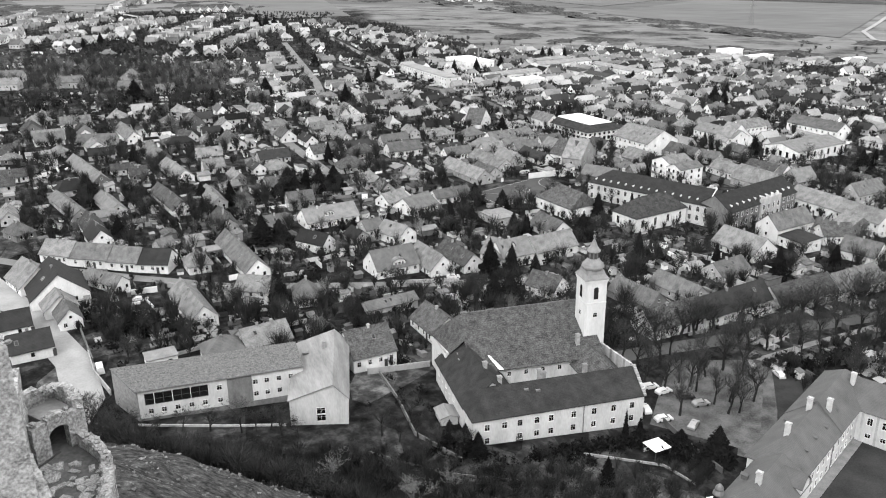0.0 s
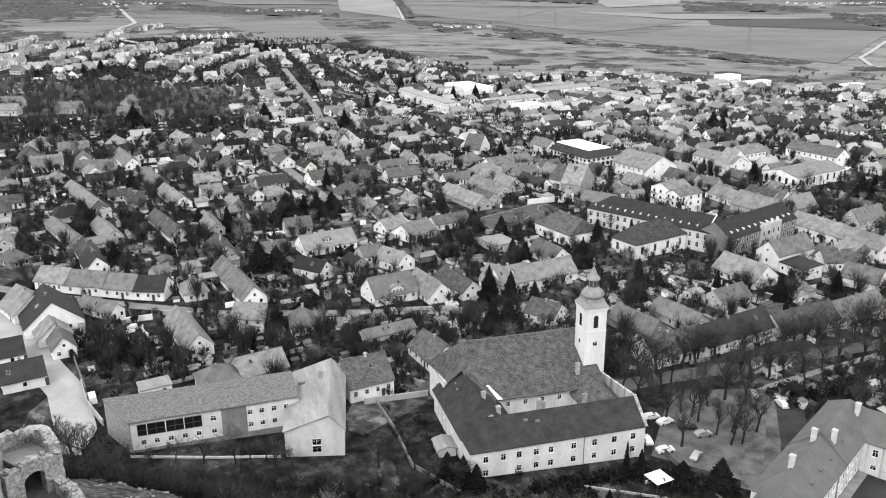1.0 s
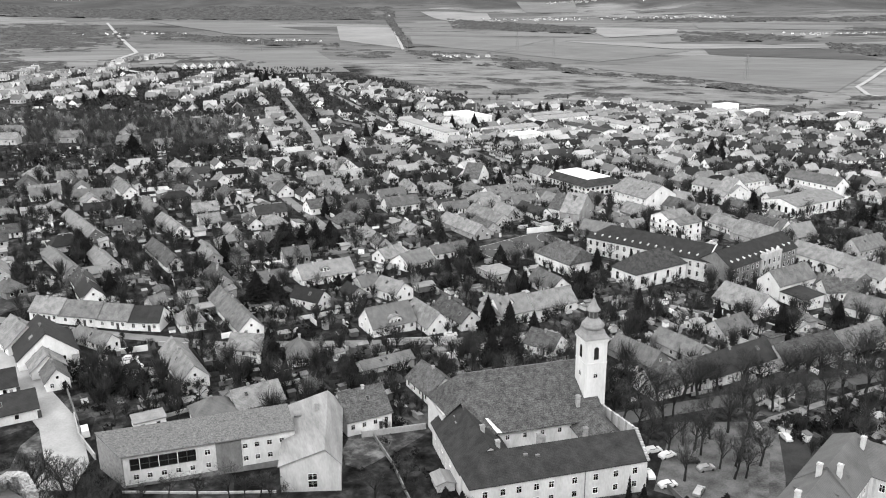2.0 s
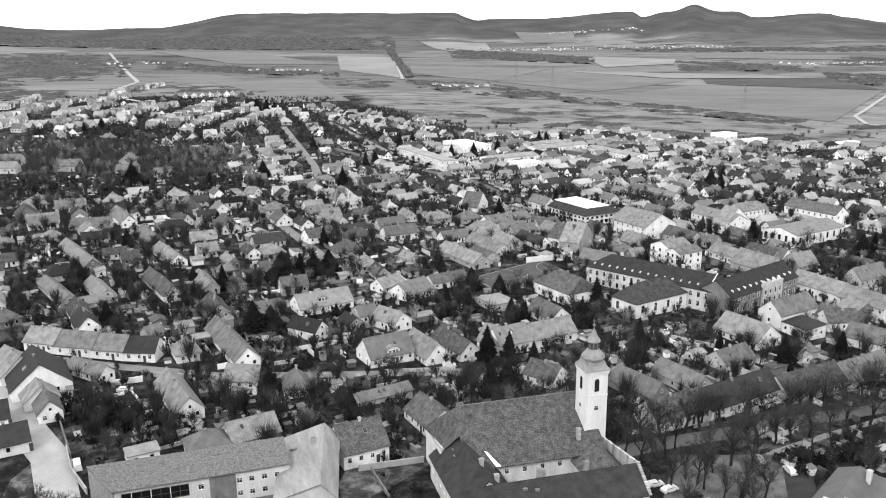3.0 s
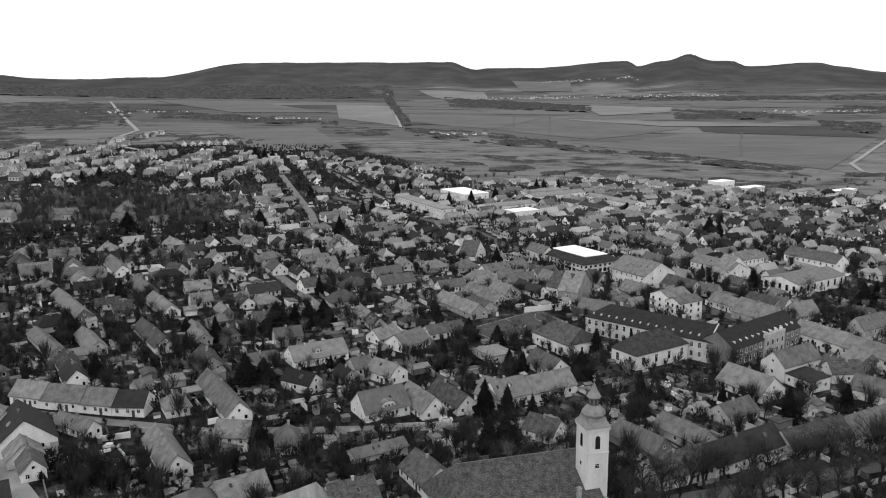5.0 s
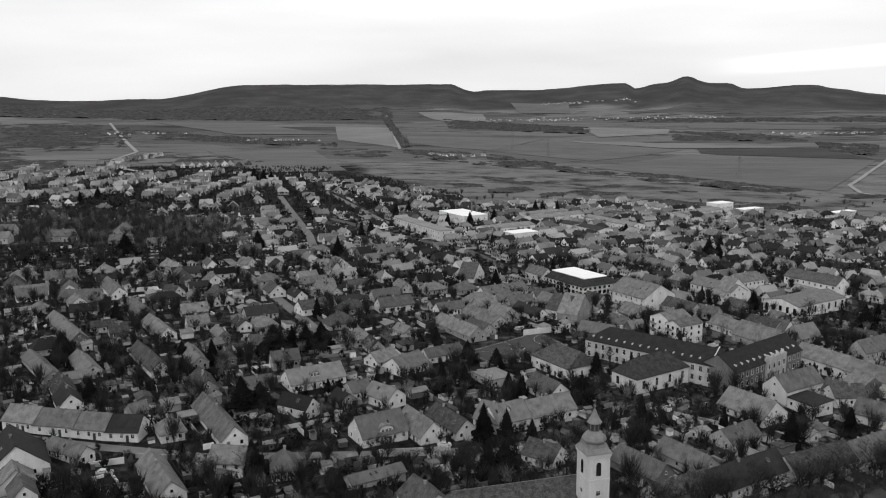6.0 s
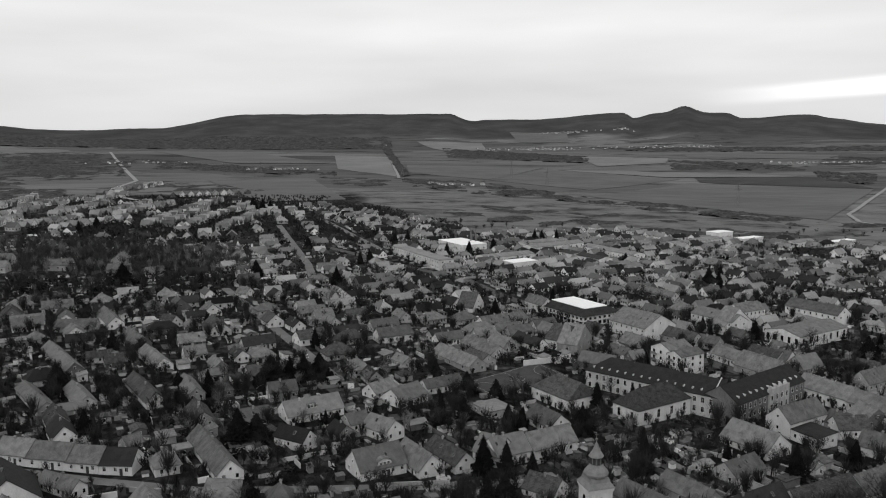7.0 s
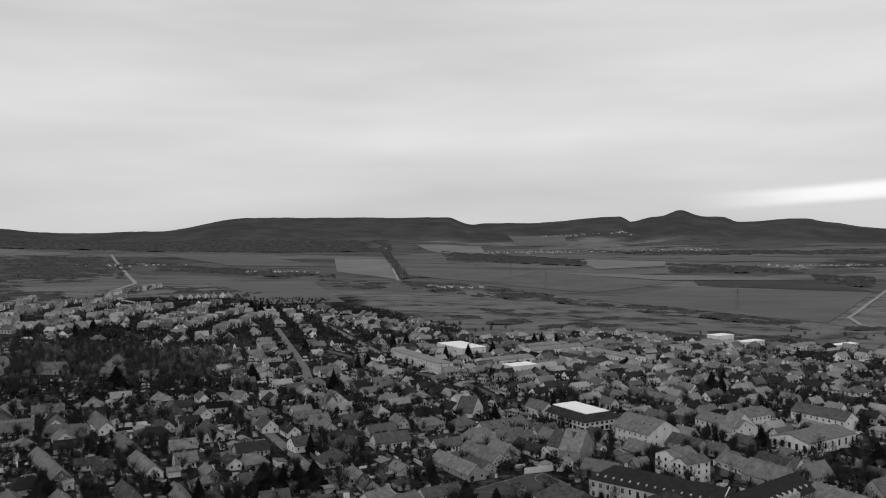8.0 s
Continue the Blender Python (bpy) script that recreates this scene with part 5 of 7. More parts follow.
def palace():
    """Own space: x along the courtyard facade from its near end, y away from the courtyard."""
    ob = thing("palace", 66.2, 145.6, 51.5, "bishop's palace with grey hipped roofs and white chimneys", "palace", z=-2.8)
    take(66, 158, 51.5, 44, 15)
    h, W = 7.4, 12.5
    def seg(x0, x1, hh, pitch, hips, y0=0.0, w=W):
        m = Matrix.Translation(((x0 + x1) / 2, y0 + w / 2, 0))
        part("wall", *moved(box(-(x1 - x0) / 2, (x1 - x0) / 2, -w / 2, w / 2, -3, hh), m), M["plaster_old"], ob)
        part("roof", *moved(hip_roof(x1 - x0, w, hh, w / 2 * math.tan(radians(pitch)), 0.5, left=hips[0], right=hips[1]), m), M["slate"], ob)
    seg(-24.0, -3.6, 7.0, 40, (1, 0.25), -0.6, 10.6)
    seg(-3.6, 18.0, 7.4, 38, (1.0, 0.0), 0.3, 11.5)
    seg(18.0, 43.0, 7.6, 41, (0.12, 1), 0.3, 11.5)
    # small cross gable over the court where the near wing steps
    m = pose(-7.0, 0.6, 0, 0, 0, 90)
    part("wall", *moved(gable_wall(3.2, 4.4, 8.4, 2.0), m), M["plaster_old"], ob)
    part("roof", *moved(gable_roof(6.4, 4.4, 8.4, 2.0, 0.3), m @ Matrix.Translation((1.6, 0, 0))), M["slate"], ob)
    # cross wing along the back of the court
    m = pose(36.5, -17.0, 0, 0, 0, -90)
    part("wall", *moved(box(-22, 24, -6.2, 6.2, -3, h), m), M["plaster_old"], ob)
    part("roof", *moved(hip_roof(46, 12.4, h, 4.6, 0.5, left=0.0, right=1), m @ Matrix.Translation((1.0, 0, 0))), M["slate"], ob)
    for k in range(9):
        for z in (1.6, 5.2):
            share("window", window_mesh(1.1, 1.7 if z > 3 else 1.0, True), ob, m @ Matrix.Translation((-14.6 + 3.2 * k, -6.23, z)))
        part("pilaster", *moved(box(-16.5 + 3.2 * k, -16.0 + 3.2 * k, -6.32, -6.18, -1, h), m), M["plaster_grey"], ob)
    part("cornice", *moved(box(-17.0, 24, -6.45, -6.18, h - 0.35, h - 0.02), m), M["plaster"], ob)
    for k in range(10):
        for z in (1.7, 5.1):
            share("window", window_mesh(1.1, 1.6, True), ob, Matrix.Translation((-1.6 + 3.15 * k, 0.27, z)))
    part("cornice", *box(-3.6, 30.0, 0.05, 0.32, h - 0.4, h - 0.02), M["plaster"], ob)
    windows_on(ob, (18, 11.83), (-3, 11.83), [4.9, 1.7], 6, 1.1, 1.5, True)
    windows_on(ob, (-6, 10.03), (-22, 10.03), [4.6, 1.6], 5, 1.1, 1.5, True)
    for x, y, z in ((-17.0, 4.6, 10.6), (2.4, 6.6, 11.2), (15.6, 6.8, 11.2), (19.4, 3.8, 10.4), (34.8, 3.6, 10.4), (41.5, -12.0, 11.0)):
        share("chimney", chimney_mesh(1.0, 3.2, "chimney_white"), ob, Matrix.Translation((x, y, z)))
    for x, y in ((-12.0, 2.0), (-14.0, 8.4), (3.0, 2.6), (8.6, 2.8), (14.5, 2.6), (22.0, 3.0), (12.0, 9.8)):
        z = h + 0.15 + (min(y - 0.3, 11.8 - y)) * 0.72 - (0.4 if x < -3.6 else 0)
        v, f = join(box(-0.4, 0.4, -0.45, 0.8, -0.6, 0.4), slab([(-0.55, -0.65, 0.45), (0, -0.65, 0.85), (0, 0.9, 0.85), (-0.55, 0.9, 0.45)], 0.08), slab([(0, -0.65, 0.85), (0.55, -0.65, 0.45), (0.55, 0.9, 0.45), (0, 0.9, 0.85)], 0.08))
        part("dormer", *moved((v, f), Matrix.Translation((x, y, z)) @ Matrix.Rotation(0 if y < 6 else math.pi, 4, "Z")), M["slate"], ob)
    part("drainpipe", *box(13.3, 13.45, 0.1, 0.25, -2, h), M["steel"], ob)
    part("plinth", *box(-3.6, 30, 0.15, 0.32, -3, 0.4), M["concrete"], ob)
    return ob


def college():
    """Own space: x along the long front."""
    ob = thing("college", 44.5, 355.5, -39, "long three-storey college with a dark roof and many dormers", "college", z=-3.2)
    take(69, 342, -39, 66, 15)
    take(98, 336, 41, 46, 15)
    h = 8.4
    wing(ob, 28.5, 7.5, 0, 57, 15, h, 34, "plaster_old", "tile_dark", "hip", (1, 0))
    # cross wing in a darker render than the long front
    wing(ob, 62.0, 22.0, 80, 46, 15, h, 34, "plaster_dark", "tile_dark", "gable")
    windows_on(ob, (0.5, -0.03), (56, -0.03), [6.4, 2.8], 17, 1.2, 2.0, True)
    windows_on(ob, (-0.03, 14), (-0.03, 1), [6.4, 2.8], 4, 1.3, 2.0, True)
    m = pose(62.0, 22.0, 0, 0, 0, 80)
    for i in range(14):
        for z in (6.4, 2.8):
            share("window", window_mesh(1.2, 2.0, True), ob, m @ Matrix.Translation((-21.5 + 3.25 * i, -7.53, z)) )
    part("centre_bay", *moved(box(-3, 11, -8.1, -7.0, -3, h + 1.6), m), M["plaster_grey"], ob, "pale projecting centre bay with a parapet")
    for i in range(4):
        for z in (6.4, 2.8):
            share("window", window_mesh(1.2, 2.0, True), ob, m @ Matrix.Translation((-1.2 + 3.4 * i, -8.13, z)))
        part("parapet_block", *moved(box(-2.6 + 3.4 * i, -1.4 + 3.4 * i, -8.1, -7.2, h + 1.6, h + 2.6), m), M["plaster_old"], ob)
    d = moved(join(box(-0.55, 0.55, -0.6, 1.2, -0.5, 0.75), slab([(-0.7, -0.75, 0.8), (0, -0.75, 1.25), (0, 1.3, 1.25), (-0.7, 1.3, 0.8)], 0.08), slab([(0, -0.75, 1.25), (0.7, -0.75, 0.8), (0.7, 1.3, 0.8), (0, 1.3, 1.25)], 0.08)), Matrix.Scale(0.55, 4))
    me = bpy.data.meshes.new("dormer"); me.from_pydata(d[0], [], d[1]); me.materials.append(M["plaster_old"])
    for row, y in ((0, 1.7),):
        for i in range(15):
            share("dormer", me, ob, Matrix.Translation((3.0 + 3.6 * i, y, h + 1.3)))
    for i in range(11):
        share("dormer", me, ob, m @ Matrix.Translation((-20 + 4.0 * i, -5.6, h + 1.4)))
    part("firewall", *moved(slab([(0, -8.0, h + 0.3), (0.45, -8.0, h + 0.3), (0.45, 0, h + 5.7), (0, 0, h + 5.7)], 0.5), pose(54.5, 8, 0)), M["plaster_old"], ob)
    for x in (12, 26, 40, 52):
        share("chimney", chimney_mesh(1.0, 1.4, "chimney_white"), ob, Matrix.Translation((x, 8.6, h + 4.8)))
    return ob


friary(); church(); tower(); school(); palace(); college()

def store():
    """Own space: x along the street front."""
    ob = thing("store_building", 56.5, 487, -57, "two-storey store with dark roof rim and white flat top", "store")
    L, W, h = 40, 27, 5.2
    take(56.5, 487, -57, L, W)
    part("wall", *box(-L / 2, L / 2, -W / 2, W / 2, -2, h), M["plaster"], ob)
    a, b, c = L / 2 + 0.8, W / 2 + 0.8, 6.2
    v = [(-a, -b, h), (a, -b, h), (a, b, h), (-a, b, h), (-a + c, -b + c, h + 2.9), (a - c, -b + c, h + 2.9), (a - c, b - c, h + 2.9), (-a + c, b - c, h + 2.9)]
    part("roof_rim", v, BOX, M["tile_dark2"], ob, "dark sloping roof rim")
    part("flat_top", *box(-a + c, a - c, -b + c, b - c, h + 2.9, h + 3.3), M["sheet_white"], ob, "white flat roof top")
    for p0, p1, n in (((-L / 2, -W / 2 - 0.03), (L / 2, -W / 2 - 0.03), 12), ((L / 2 + 0.03, -W / 2), (L / 2 + 0.03, W / 2), 8), ((-L / 2 - 0.03, W / 2), (-L / 2 - 0.03, -W / 2), 8)):
        windows_on(ob, p0, p1, [3.9], n, 1.6, 1.3)
        windows_on(ob, p0, p1, [1.3], n, 2.2, 2.0)
    return ob


def apartment():
    ob = thing("apartment_house", 91, 390, -57, "three-storey apartment house with balconies and two gabled roofs", "apartment house")
    take(91, 390, -57, 22, 20)
    for x0, x1, y0 in ((-10, 2.5, 0.0), (2.5, 11, -2.5)):
        L, W, h = x1 - x0, 14.0, 8.6
        m = Matrix.Translation(((x0 + x1) / 2, y0 + W / 2 - 8, 0)) @ Matrix.Rotation(math.pi / 2, 4, "Z")
        rise = L / 2 * math.tan(radians(24))
        part("wall", *moved(gable_wall(W, L, h, rise), m), M["plaster"], ob)
        part("roof", *moved(gable_roof(W, L, h, rise), m), M["tile"], ob)
        windows_on(ob, (x0, y0 - 8.03), (x1, y0 - 8.03), [1.6, 4.4, 7.2], 3, 1.2, 1.4)
        windows_on(ob, (x1 + 0.03, y0 - 8), (x1 + 0.03, y0 + 6), [1.6, 4.4, 7.2], 3, 1.1, 1.4)
        for z in (3.0, 5.8):
            b = part("balcony", *join(box(x0 + 0.8, x0 + 4.2, y0 - 9.2, y0 - 8, z, z + 0.18), box(x0 + 0.8, x0 + 4.2, y0 - 9.2, y0 - 9.1, z + 0.18, z + 1.1)), M["concrete"], ob)
        share("chimney", chimney_mesh(0.8, 1.4, "chimney_brick"), ob, Matrix.Translation(((x0 + x1) / 2, y0, h + rise)))
    return ob


def arched_dormer(x, y, ang, z, w=4.6, hh=2.6):
    """A big rounded dormer with windows on the white villa's roof."""
    ob = thing("roof_dormer", x, y, ang, "rounded white attic gable with a row of windows", "dormer", z=z)
    n = 9
    prof = [(-w / 2, 0)] + [(w / 2 * math.cos(math.pi * (1 - i / (n - 1))), hh * 0.45 + hh * 0.55 * math.sin(math.pi * i / (n - 1))) for i in range(n)] + [(w / 2, 0)]
    k = len(prof)
    v = [(px, 0, pz) for px, pz in prof] + [(px, 4.0, pz) for px, pz in prof]
    part("front", v, [tuple(range(k)), tuple(range(2 * k - 1, k - 1, -1))] + [(i, i + k, (i + 1) % k + k, (i + 1) % k) for i in range(k)], M["plaster"], ob)
    hood = [(px * 1.08, pz * 1.06 + 0.05) for px, pz in prof]
    v = [(px, -0.3, pz) for px, pz in hood[1:-1]] + [(px, 4.1, pz) for px, pz in hood[1:-1]]
    k = len(hood) - 2
    v += [(px, -0.3, pz + 0.14) for px, pz in hood[1:-1]] + [(px, 4.1, pz + 0.14) for px, pz in hood[1:-1]]
    f = []
    for i in range(k - 1):
        f += [(i, i + 1, i + 1 + k, i + k), (2 * k + i, 3 * k + i, 3 * k + i + 1, 2 * k + i + 1), (i, 2 * k + i, 2 * k + i + 1, i + 1)]
    part("hood", v, f, M["tile"], ob)
    for x0 in (-1.2, 0, 1.2):
        share("window", window_mesh(0.8, 1.1, True), ob, Matrix.Translation((x0, -0.02, 1.1)))
    return ob


store(); apartment()
arched_dormer(-27.6, 254.8, 33, ground(-30.8, 258.7) + 2.9)
arched_dormer(-58.8, 300.9, 33, ground(-60.1, 304.7) + 3.8, 3.4, 2.0)

# the rest of the town, street by street
rnd = random.Random(11)
WALLS = ["plaster", "plaster", "plaster_grey", "plaster_grey", "plaster_dark"]
TILES = ["tile", "tile", "tile_old", "tile_old", "tile_light", "tile_light", "tile_dark", "tile_dark"]
LABEL = {"plaster": "white plastered", "plaster_grey": "grey plastered", "plaster_dark": "weathered dark"}
ROOFS = {"tile": "tiled", "tile_old": "mossy tiled", "tile_light": "pale tiled", "tile_dark": "dark tiled"}


def plain_house(x, y, ang, L, W, far=False, group="houses of the town"):
    wall, tile = rnd.choice(WALLS), rnd.choice(TILES)
    roof = "hip" if rnd.random() < 0.18 else "gable"
    h = rnd.choice([2.5, 2.7, 2.9, 3.0, 3.6])
    if rnd.random() < (0.7 if y < 340 else 0.4 if y < 430 else 0.2 if y < 620 else 0.1) or not is_free(x, y, ang, L, W, 1.0):
        return None
    if y > 465 or far:
        k = {"plaster": "plaster_far", "plaster_grey": "grey_far", "plaster_dark": "dark_far"}
        t = {"tile": "tile_far", "tile_old": "tile_far", "tile_light": "tile_far_light", "tile_dark": "tile_far_dark"}
        return far_house(x, y, ang, L, W, h, rnd.uniform(36, 45), k[wall], t[tile], roof == "hip")
    return house(x, y, ang, L, W, h, roof, rnd.uniform(36, 45), wall, tile, label=f"{LABEL[wall]} house with a {ROOFS[tile]} roof", nf=2 if far else None, ng=1 if far else 2, chimneys=1, group=group, attic=not far)


def street_houses(a, b, step, setback, depth, far=False, sides=(1, -1)):
    """Houses with a gable to the street, on both sides of the line from a to b."""
    A, B = Vector(a), Vector(b)
    d = (B - A).normalized()
    nrm = Vector((-d.y, d.x))
    ang = math.degrees(math.atan2(d.y, d.x))
    s = step / 2
    while s < (B - A).length:
        for side in sides:
            L, W = rnd.uniform(*depth), rnd.uniform(5.6, 7.6)
            p = A + d * (s + rnd.uniform(-4, 4)) + nrm * side * (setback + L / 2)
            if rnd.random() < 0.3:
                plain_house(p.x, p.y, ang + rnd.uniform(-7, 7), min(L, 13), W, far)
            else:
                plain_house(p.x, p.y, ang + 90 + rnd.uniform(-7, 7), L, W, far)
            if rnd.random() < 0.45:
                q = A + d * (s + rnd.uniform(-4, 4)) + nrm * side * (setback + L + rnd.uniform(6, 12))
                if q.y > 465 and is_free(q.x, q.y, ang, 6, 4.5):
                    far_house(q.x, q.y, ang, rnd.uniform(5, 8), 4, 2.4, 20, "grey_far", "tile_far")
                elif is_free(q.x, q.y, ang, 6, 4.5):
                    house(q.x, q.y, ang + rnd.choice([0, 90]), rnd.uniform(4.5, 8), rnd.uniform(3.6, 5), 2.3, rnd.choice(["gable", "shed", "flat"]), 20, rnd.choice(WALLS), rnd.choice(["sheet", "tile_old", "concrete", "tile"]), label="low garden outbuilding with a patched roof", name="shed", chimneys=0, nf=0, ng=1 if not far else 0, attic=False, group="garden sheds")
        s += step


D1 = Vector((math.cos(radians(-58)), math.sin(radians(-58))))
N1 = Vector((-D1.y, D1.x))
for k in range(-7, 9):
    base = Vector((-82, 392)) + N1 * (40 * k)
    street_houses(base + D1 * -150, base + D1 * 95, 13.5, 4.0, (9, 16))
for k in range(-3, 8):
    base = Vector((-20, 600)) + N1 * (42 * k)
    street_houses(base + D1 * -190, base + D1 * 75, 14, 4.5, (9, 15), far=True)
street_houses((-190, 262), (-60, 238), 16, 5, (9, 14))
street_houses((150, 335), (330, 450), 17, 6, (10, 16))
street_houses((130, 430), (320, 560), 17, 6, (10, 16), True)
# terraced rows of the suburb on the rise
take(-265, 630, 18, 210, 130)
SUBURB = (((-527, 895), (-531, 1010)), ((-565, 1015), (-560, 1180)), ((-450, 785), (-432, 905)), ((-409, 785), (-379, 900)), ((-401, 915), (-400, 1095)), ((-428, 920), (-430, 1090)),
          ((-332, 822), (-354, 1145)), ((-312, 830), (-330, 1010)), ((-291, 850), (-289, 1065)), ((-285, 744), (-214, 764)), ((-574, 1250), (-566, 1480)), ((-521, 1100), (-529, 1250)),
          ((-457, 1215), (-347, 1270)), ((-480, 930), (-483, 1090)), ((-250, 800), (-246, 960)), ((-600, 1030), (-640, 1200)), ((-480, 800), (-500, 900)))
for a, b in SUBURB:
    A, B = Vector(a), Vector(b)
    d = (B - A).normalized()
    ang = math.degrees(math.atan2(d.y, d.x))
    along = 12.0
    while along < (B - A).length:
        p = A + d * along
        if is_free(p.x, p.y, ang + 90, 9, 8, 0.0):
            far_house(p.x + rnd.uniform(-1.5, 1.5), p.y, ang + 90 + rnd.uniform(-3, 3), rnd.uniform(9, 12), rnd.uniform(7.5, 9), rnd.choice([3.0, 3.4, 4.2]), rnd.uniform(38, 46), rnd.choice(["plaster_far", "grey_far", "grey_far", "dark_far"]), rnd.choice(["tile_far_light", "tile_far", "tile_far"]))
        along += rnd.uniform(10.5, 14)
# scattered houses at the edge of the town
for i in range(150):
    y = rnd.uniform(430, 960)
    x = rnd.uniform(-0.42 * y, 0.5 * y)
    if y > 800 - 0.25 * abs(x + 100) and x > -200:
        continue
    plain_house(x, y, rnd.choice([33, 123]) + rnd.uniform(-6, 6), rnd.uniform(9, 15), rnd.uniform(6.5, 8.5), True)
for i in range(45):
    y = rnd.uniform(660, 1180)
    plain_house(rnd.uniform(-0.54 * y, -0.27 * y), y, rnd.choice([2, 92, 88]) + rnd.uniform(-8, 8), rnd.uniform(9, 14), rnd.uniform(7, 8.5), True)
for a, b in (((-215, 1080), (-95, 800)), ((-150, 1010), (-35, 790)), ((-255, 1060), (-165, 790)), ((-90, 960), (-10, 800))):
    A, B = Vector(a), Vector(b)
    d = (B - A).normalized()
    nrm, ang = Vector((-d.y, d.x)), math.degrees(math.atan2(d.y, d.x))
    along = 8.0
    while along < (B - A).length:
        for side in (-11, 11):
            q = A + d * along + nrm * side
            plain_house(q.x, q.y, ang + rnd.choice([0, 90]) + rnd.uniform(-4, 4), rnd.uniform(9, 13), rnd.uniform(7, 8.5), True)
        along += rnd.uniform(15, 20)
for i in range(160):
    y = rnd.uniform(560, 860)
    plain_house(rnd.uniform(0.12 * y, 0.52 * y), y, rnd.choice([33, 123]) + rnd.uniform(-8, 8), rnd.uniform(9, 18), rnd.uniform(7, 9), True)
for i in range(150):
    y = rnd.uniform(255, 425)
    x = rnd.uniform(-0.62 * y, -20) if rnd.random() < 0.6 else rnd.uniform(60, 0.55 * y)
    if rnd.random() < 0.6:
        plain_house(x, y, rnd.choice([33, 123, 123]) + rnd.uniform(-7, 7), rnd.uniform(7, 12), rnd.uniform(5, 6.6))
    elif is_free(x, y, 33, 6, 5):
        house(x, y, 33 + rnd.choice([0, 90]), rnd.uniform(4, 8), rnd.uniform(3.5, 5), 2.3, rnd.choice(["gable", "shed", "flat"]), 20, rnd.choice(WALLS), rnd.choice(["sheet", "tile_old", "concrete", "tile"]), label="low garden outbuilding with a patched roof", name="shed", chimneys=0, nf=0, ng=1, attic=False, group="garden sheds")
FAR.done()

# trees and shrubs
def prism(a, b, ra, rb, sides):
    d = (b - a).normalized()
    u = d.orthogonal().normalized()
    w = d.cross(u)
    v = []
    for p, r in ((a, ra), (b, rb)):
        for k in range(sides):
            t = 2 * math.pi * k / sides
            v.append(tuple(p + u * (r * math.cos(t)) + w * (r * math.sin(t))))
    f = [(k, (k + 1) % sides, (k + 1) % sides + sides, k + sides) for k in range(sides)]
    return v, f


def bare_tree_meshes(seed, height, spread, twigs=5, thick=1.0, pale=False, inner=2):
    """The trunk with its limbs, and the crown of branches and twigs, of a leafless tree."""
    rg = random.Random(seed)
    trunk, crown = [], []

    def grow(p, d, length, r, level):
        steps = 3 if level < 2 else 2 if level < 4 else 1
        for i in range(steps):
            d = (d + Vector((rg.uniform(-1, 1), rg.uniform(-1, 1), rg.uniform(-0.3, 0.6))) * (0.12 + 0.05 * level)).normalized()
            q = p + d * (length / steps)
            r2 = r * (0.82 if level < 3 else 0.6)
            (trunk if level < 2 else crown).append(prism(p, q, r, r2, 6 if level < 1 else 4 if level < 2 else 3))
            if level < 4 and (i > 0 or level > 0):
                for _ in range((3, 3, 3, twigs)[level] if i == steps - 1 else (2 if level < 2 else inner)):
                    side = Vector((rg.uniform(-1, 1), rg.uniform(-1, 1), rg.uniform(-0.1, 0.75))).normalized()
                    nd = (d * (0.75 if level else 0.9) + side * spread).normalized()
                    grow(q, nd, length * rg.uniform(0.5, 0.72), max(0.015, r2 * rg.uniform(0.5, 0.68)), level + 1)
            p, r = q, r2

    grow(Vector((0, 0, -0.4)), Vector((0, 0, 1)), height * 0.38, height * 0.017 * thick, 0)
    tall = max(p[2] for part_ in crown for p in part_[0])
    grow_by = Matrix.Scale(height / tall, 4)
    trunk, crown = [moved(x, grow_by) for x in trunk], [moved(x, grow_by) for x in crown]
    out = []
    for nm, solids, mat in (("trunk", trunk, "bark"), ("crown", crown, "twig_pale" if pale else "twig")):
        me = bpy.data.meshes.new(nm)
        me.from_pydata(*[x for x in (join(*solids)[0], [], join(*solids)[1])])
        me.materials.append(M[mat])
        out.append(me)
    return out


